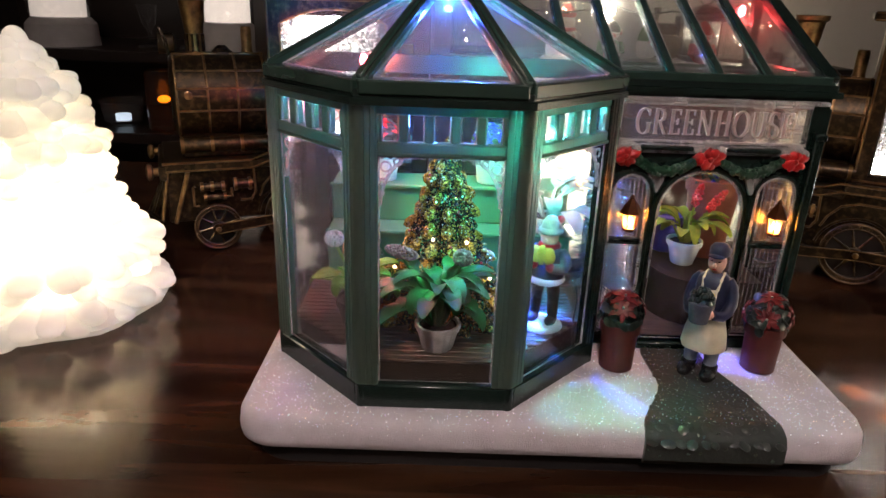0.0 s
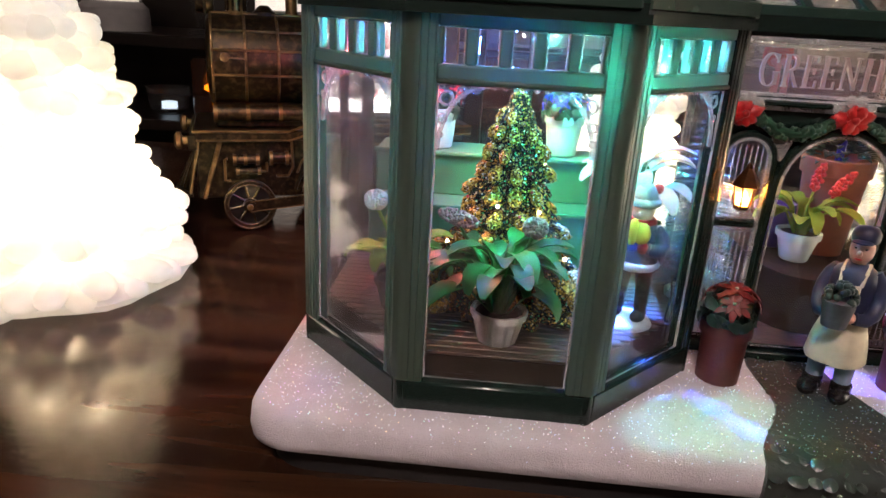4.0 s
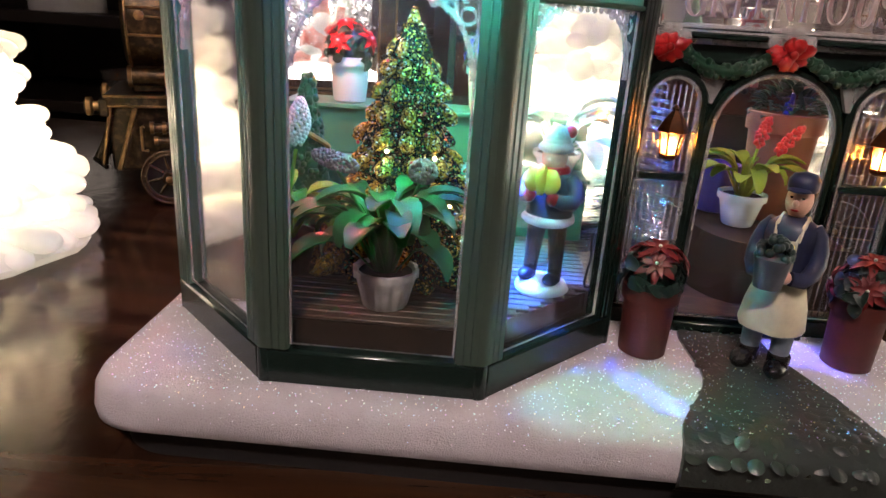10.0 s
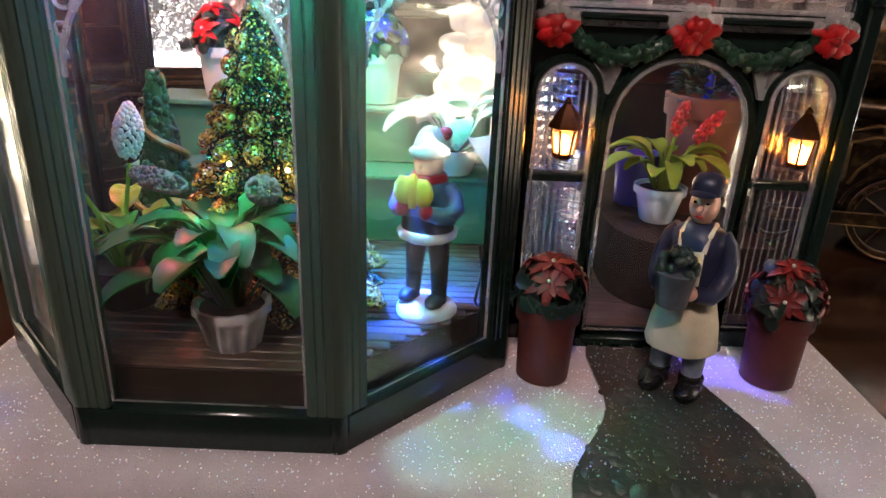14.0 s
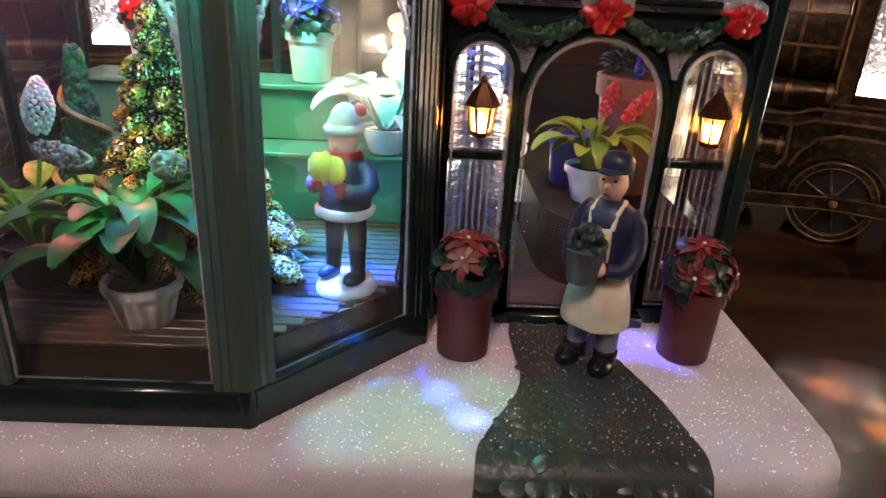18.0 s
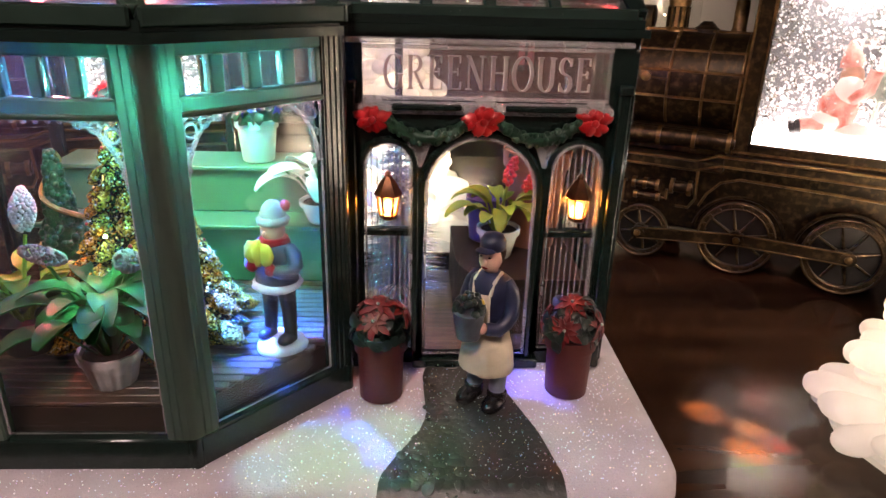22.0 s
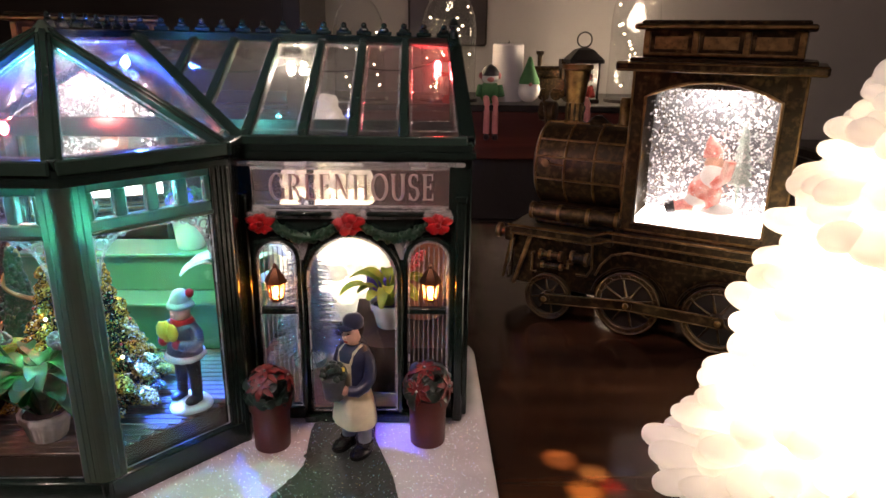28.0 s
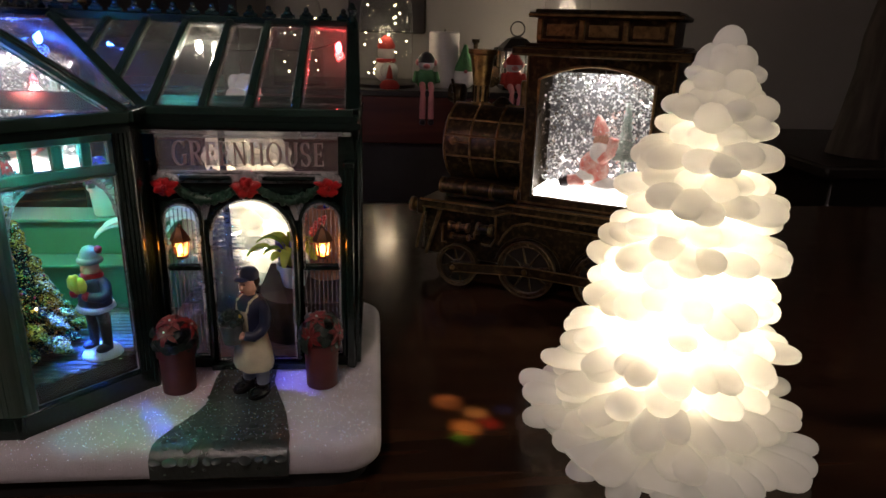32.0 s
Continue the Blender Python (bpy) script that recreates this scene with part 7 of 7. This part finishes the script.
def sitter(x, hat, body, label, seed):
    s = Shape()
    s.ball((0, 0, 0.020), (0.020, 0.016, 0.021), 14, 9, slot=1)
    s.ball((0, -0.002, 0.048), (0.016, 0.014, 0.014), 14, 9, slot=2)
    s.lathe([(0.017, 0.050), (0.016, 0.058), (0.010, 0.066), (0.003, 0.070 if seed else 0.074)], 14, slot=0)
    for q in (-1, 1):
        s.ball((q * 0.017, -0.001, 0.050), (0.004, 0.006, 0.006), 8, 6, slot=3)
        s.tube([(q * 0.008, -0.014, 0.010), (q * 0.008, -0.034, 0.004), (q * 0.008, -0.038, -0.052)], 0.0060, 8, slot=3)
        s.ball((q * 0.008, -0.041, -0.058), (0.006, 0.009, 0.006), 8, 6, slot=4)
        s.tube([(q * 0.018, -0.002, 0.032), (q * 0.022, -0.010, 0.014)], 0.0055, 8, slot=1)
    s.ball((0, -0.014, 0.044), (0.007, 0.005, 0.005), 8, 6, slot=3)
    ob = part("sitting_doll", s, [hat, body, FELT, PINK, BLACKPOT], None, smooth=60, at=pose(x, 1.288, SZ))
    return tagged(ob, label, "doll", "dolls on the shelf")


sitter(0.306, BLACKPOT, GREENCLOTH, "small cloth doll in green sitting with pink legs dangling", 1)
sitter(0.476, REDCLOTH, REDCLOTH, "small bearded cloth doll in red sitting on the shelf", 0)
T = thing("pillar_candle", "thick pale unlit pillar candle on the shelf", "candle", pose(0.345, 1.345, SZ))
part("wax", Shape().lathe([(0.029, 0), (0.030, 0.002), (0.030, 0.104), (0.027, 0.107), (0.020, 0.105), (0.001, 0.104)], 28), CANDLEM, T)
part("wick", Shape().tube([(0, 0, 0.103), (0.001, 0, 0.112)], 0.001, 5), BLACKPOT, T)
s = Shape().ball((0, 0, 0.022), (0.022, 0.020, 0.023), 16, 10, slot=0).lathe([(0.021, 0.034), (0.019, 0.042), (0.010, 0.062), (0.003, 0.084)], 16, slot=1).ball((0, -0.018, 0.034), (0.004, 0.004, 0.004), 8, 6, slot=2)
tagged(part("gnome_figurine", s, [FELT, GREENCLOTH, PINK], None, smooth=60, at=pose(0.385, 1.325, SZ)), "round white gnome figurine with a pointed green hat", "figurine")
s = Shape().lathe([(0.018, 0), (0.020, 0.006), (0.014, 0.014), (0.010, 0.016)], 16, slot=0).ball((0, 0, 0.032), 0.018, 16, 10, slot=1).lathe([(0.007, 0.018), (0.004, 0.034), (0.001, 0.044)], 10, slot=0)
tagged(part("small_snow_globe", s, [REDCLOTH, COVER], None, smooth=60, at=pose(0.236, 1.282, SZ)), "tiny glass snow globe on a red and white foot", "snow globe")

T = thing("metal_lantern", "dark metal lantern with glowing candle on the shelf", "lantern", pose(0.488, 1.330, SZ))
part("foot", Shape().box((0, 0, 0.004), (0.058, 0.058, 0.008), 0.001), BLACKIRON, T)
for i in (-1, 1):
    for j in (-1, 1):
        part("post", Shape().box((i * 0.025, j * 0.025, 0.041), (0.004, 0.004, 0.066), 0.0006), BLACKIRON, T)
for i, ro in ((0, 0), (1, 90), (2, 180), (3, 270)):
    part("pane", Shape().box((0, -0.0250, 0.041), (0.046, 0.001, 0.064), 0), COVER, T, at=pose(0, 0, 0, 0, 0, ro))
part("roof", Shape().lathe([(0.046, 0.074), (0.046, 0.080), (0.022, 0.098), (0.008, 0.102)], 4, pose(0, 0, 0, 0, 0, 45)), BLACKIRON, T, smooth=20)
part("ring", Shape().tube([(0.014 * math.cos(a), 0, 0.116 + 0.014 * math.sin(a)) for a in [6.283 * k / 16 for k in range(16)]], 0.0015, 6, closed=True), BLACKIRON, T)
part("candle", Shape().lathe([(0.012, 0.008), (0.012, 0.036), (0.001, 0.038)], 14), CANDLEM, T)
part("flame", Shape().ball((0, 0, 0.047), (0.006, 0.006, 0.011), 10, 7), glow("warm_flame", (1.0, 0.82, 0.58), 40), T)

T = thing("small_engine_ornament", "tiny dark metal steam engine ornament on the shelf", "ornament", pose(0.440, 1.375, SZ))
part("body", Shape().box((0, 0, 0.030), (0.060, 0.030, 0.030), 0.003), BRONZE, T)
part("boiler", Shape().lathe([(0.014, -0.04), (0.014, 0.01)], 14, Matrix.Translation((0, 0, 0.052)) @ Matrix.Rotation(radians(90), 4, "Y")), BRONZE, T)
part("chimney", Shape().lathe([(0.004, 0.06), (0.005, 0.085), (0.008, 0.088), (0.008, 0.094)], 12, Matrix.Translation((-0.028, 0, 0))), BRONZE, T)
part("cab", Shape().box((0.024, 0, 0.060), (0.022, 0.034, 0.040), 0.002), BRONZE, T)
for x in (-0.020, 0.005, 0.025):
    part("wheel", Shape().lathe([(0.012, 0), (0.012, 0.004)], 16, Matrix.Translation((x, -0.015, 0.012)) @ UP), BRONZE, T)

# dark tall cupboard and its odds and ends to the left
T = thing("tall_cupboard", "black-stained open cupboard in the dark behind the table", "cupboard", pose(-1.28, 1.36, -0.95))
part("back_panel", Shape().box((0, 0.165, 1.10), (2.50, 0.02, 2.20), 0.001), DARKWOOD, T)
for x in (-1.24, -0.40, 0.34, 1.24):
    part("upright", Shape().box((x, 0.0, 1.10), (0.03, 0.32, 2.20), 0.002), DARKWOOD, T)
for z in (0.02, 0.55, 0.90, 1.045, 1.45, 1.85, 2.19):
    part("board", Shape().box((0, 0.0, z), (2.50, 0.32, 0.02), 0.002), DARKWOOD, T)


def lit_globe(x, z, w, h, name, label, power):
    T = thing(name, label, "ornament", pose(x, 1.27, z))
    part("foot", Shape().lathe([(w * 0.62, 0), (w * 0.60, h * 0.25), (w * 0.50, h * 0.32)], 20), PALEFOOT, T)
    part("glass_body", Shape().lathe([(w * 0.5, h * 0.32), (w * 0.54, h * 0.6), (w * 0.4, h * 0.95), (0.001, h)], 20), COVER, T)
    part("lit_filling", Shape().lathe([(w * 0.46, h * 0.33), (w * 0.46, h * 0.8), (0.001, h * 0.85)], 16, wave=lambda a, r, q: r * (1 + 0.06 * math.sin(5 * a + q * 300))), sparklamp(power), T)
    return T


def sparklamp(power):
    m = sparkle("lit_glitter_filling", (0.75, 0.68, 0.62), (1, 0.95, 0.9), 160, 0.2, 0.5, 0.5, 80)
    b = m.node_tree.nodes["Principled BSDF"]
    b.inputs["Emission Color"].default_value, b.inputs["Emission Strength"].default_value = (1.0, 0.86, 0.76, 1), power
    return m


lit_globe(-0.700, 0.106, 0.100, 0.150, "lit_snow_globe", "white-footed snow globe glowing dimly on the cupboard shelf", 0.12)
lit_globe(-0.395, 0.106, 0.085, 0.150, "lit_glass_ornament", "small glowing glass ornament on the cupboard shelf", 0.18)
T = thing("glass_tumbler", "clear glass tumbler catching blue-white light", "glass", pose(-0.610, 1.27, -0.039))
part("bowl", Shape().lathe([(0.020, 0), (0.034, 0.01), (0.040, 0.05), (0.038, 0.05), (0.031, 0.012), (0.001, 0.008)], 20), COVER, T)
part("tea_light", Shape().lathe([(0.014, 0.010), (0.014, 0.022), (0.001, 0.024)], 14), glow("cold_tea_light", (0.7, 0.85, 1.0), 0.22), T)
T = thing("amber_jar", "amber glass jar with a small flame in the dark", "jar", pose(-0.520, 1.25, -0.039))
part("jar_body", Shape().lathe([(0.030, 0), (0.032, 0.004), (0.032, 0.10), (0.026, 0.108)], 20), glass("amber_glass", (0.75, 0.30, 0.06), 0.05, 0.02), T)
part("flame", Shape().ball((0, 0, 0.055), (0.012, 0.012, 0.007), 10, 7), glow("orange_flame", (1.0, 0.42, 0.05), 0.9), T)
for k, x in enumerate((-0.545, -0.470)):
    T = thing("stemmed_glass", "clear stemmed glass standing on the dark shelf", "glass", pose(x, 1.28, 0.106), "stemmed glasses")
    part("goblet", Shape().lathe([(0.022, 0), (0.020, 0.003), (0.004, 0.008), (0.004, 0.030), (0.012, 0.040), (0.020, 0.075), (0.018, 0.075), (0.002, 0.042)], 18), COVER, T)

# dark sideboard and a twisted wooden post on it, to the right
T = thing("sideboard", "dark wooden sideboard in the shadow by the wall", "sideboard", pose(1.45, 1.25, -0.95))
part("carcass", Shape().box((0, 0, 0.475), (0.90, 0.42, 0.95), 0.004), DARKWOOD, T)
part("top_board", Shape().box((0, 0, 0.960), (0.96, 0.47, 0.024), 0.005), DARKWOOD, T)
s = Shape().tube([(0, 0, 0), (0.004, 0, 0.07), (0.022, 0, 0.15), (0.016, 0, 0.21), (0.040, 0.01, 0.30), (0.055, 0.01, 0.46)], [0.050, 0.042, 0.046, 0.040, 0.038, 0.034], 14)
s.tube([(0.020, 0, 0.17), (0.070, 0, 0.23), (0.10, 0, 0.34)], [0.030, 0.022, 0.016], 10)
tagged(part("driftwood_branch", s, wood("grey_brown_bark", (0.03, 0.022, 0.016), (0.08, 0.06, 0.05), 0.8, (40.0, 40.0, 6.0)), None, smooth=60, at=pose(1.100, 1.13, 0.022)), "dark upright driftwood branch standing on the sideboard", "ornament")
part("dark_frame", Shape().box((0.235, 1.535, 0.52), (0.170, 0.02, 0.62), 0.004), DARKWOOD, None)
tagged(bpy.data.objects["dark_frame"], "dark framed panel hanging on the grey wall", "picture frame")

# added lamp, out of view over the near side of the table, for frontal light
T = thing("unseen_pendant_lamp", "unseen pendant lamp added for warm light over the table", "lamp", pose(-0.10, -0.62, 1.15))
part("cord", Shape().tube([(0, 0, 0.16), (0, 0, 1.20)], 0.004, 8), BLACKPOT, T)
part("lamp_shade", Shape().lathe([(0.170, 0.0), (0.172, 0.002), (0.060, 0.150), (0.030, 0.160), (0.030, 0.156), (0.056, 0.147), (0.166, 0.002)], 32), FELT, T)
part("lamp_globe", Shape().ball((0, 0, 0.045), 0.060, 20, 12), UNSEEN_BULB, T, "glowing round bulb")
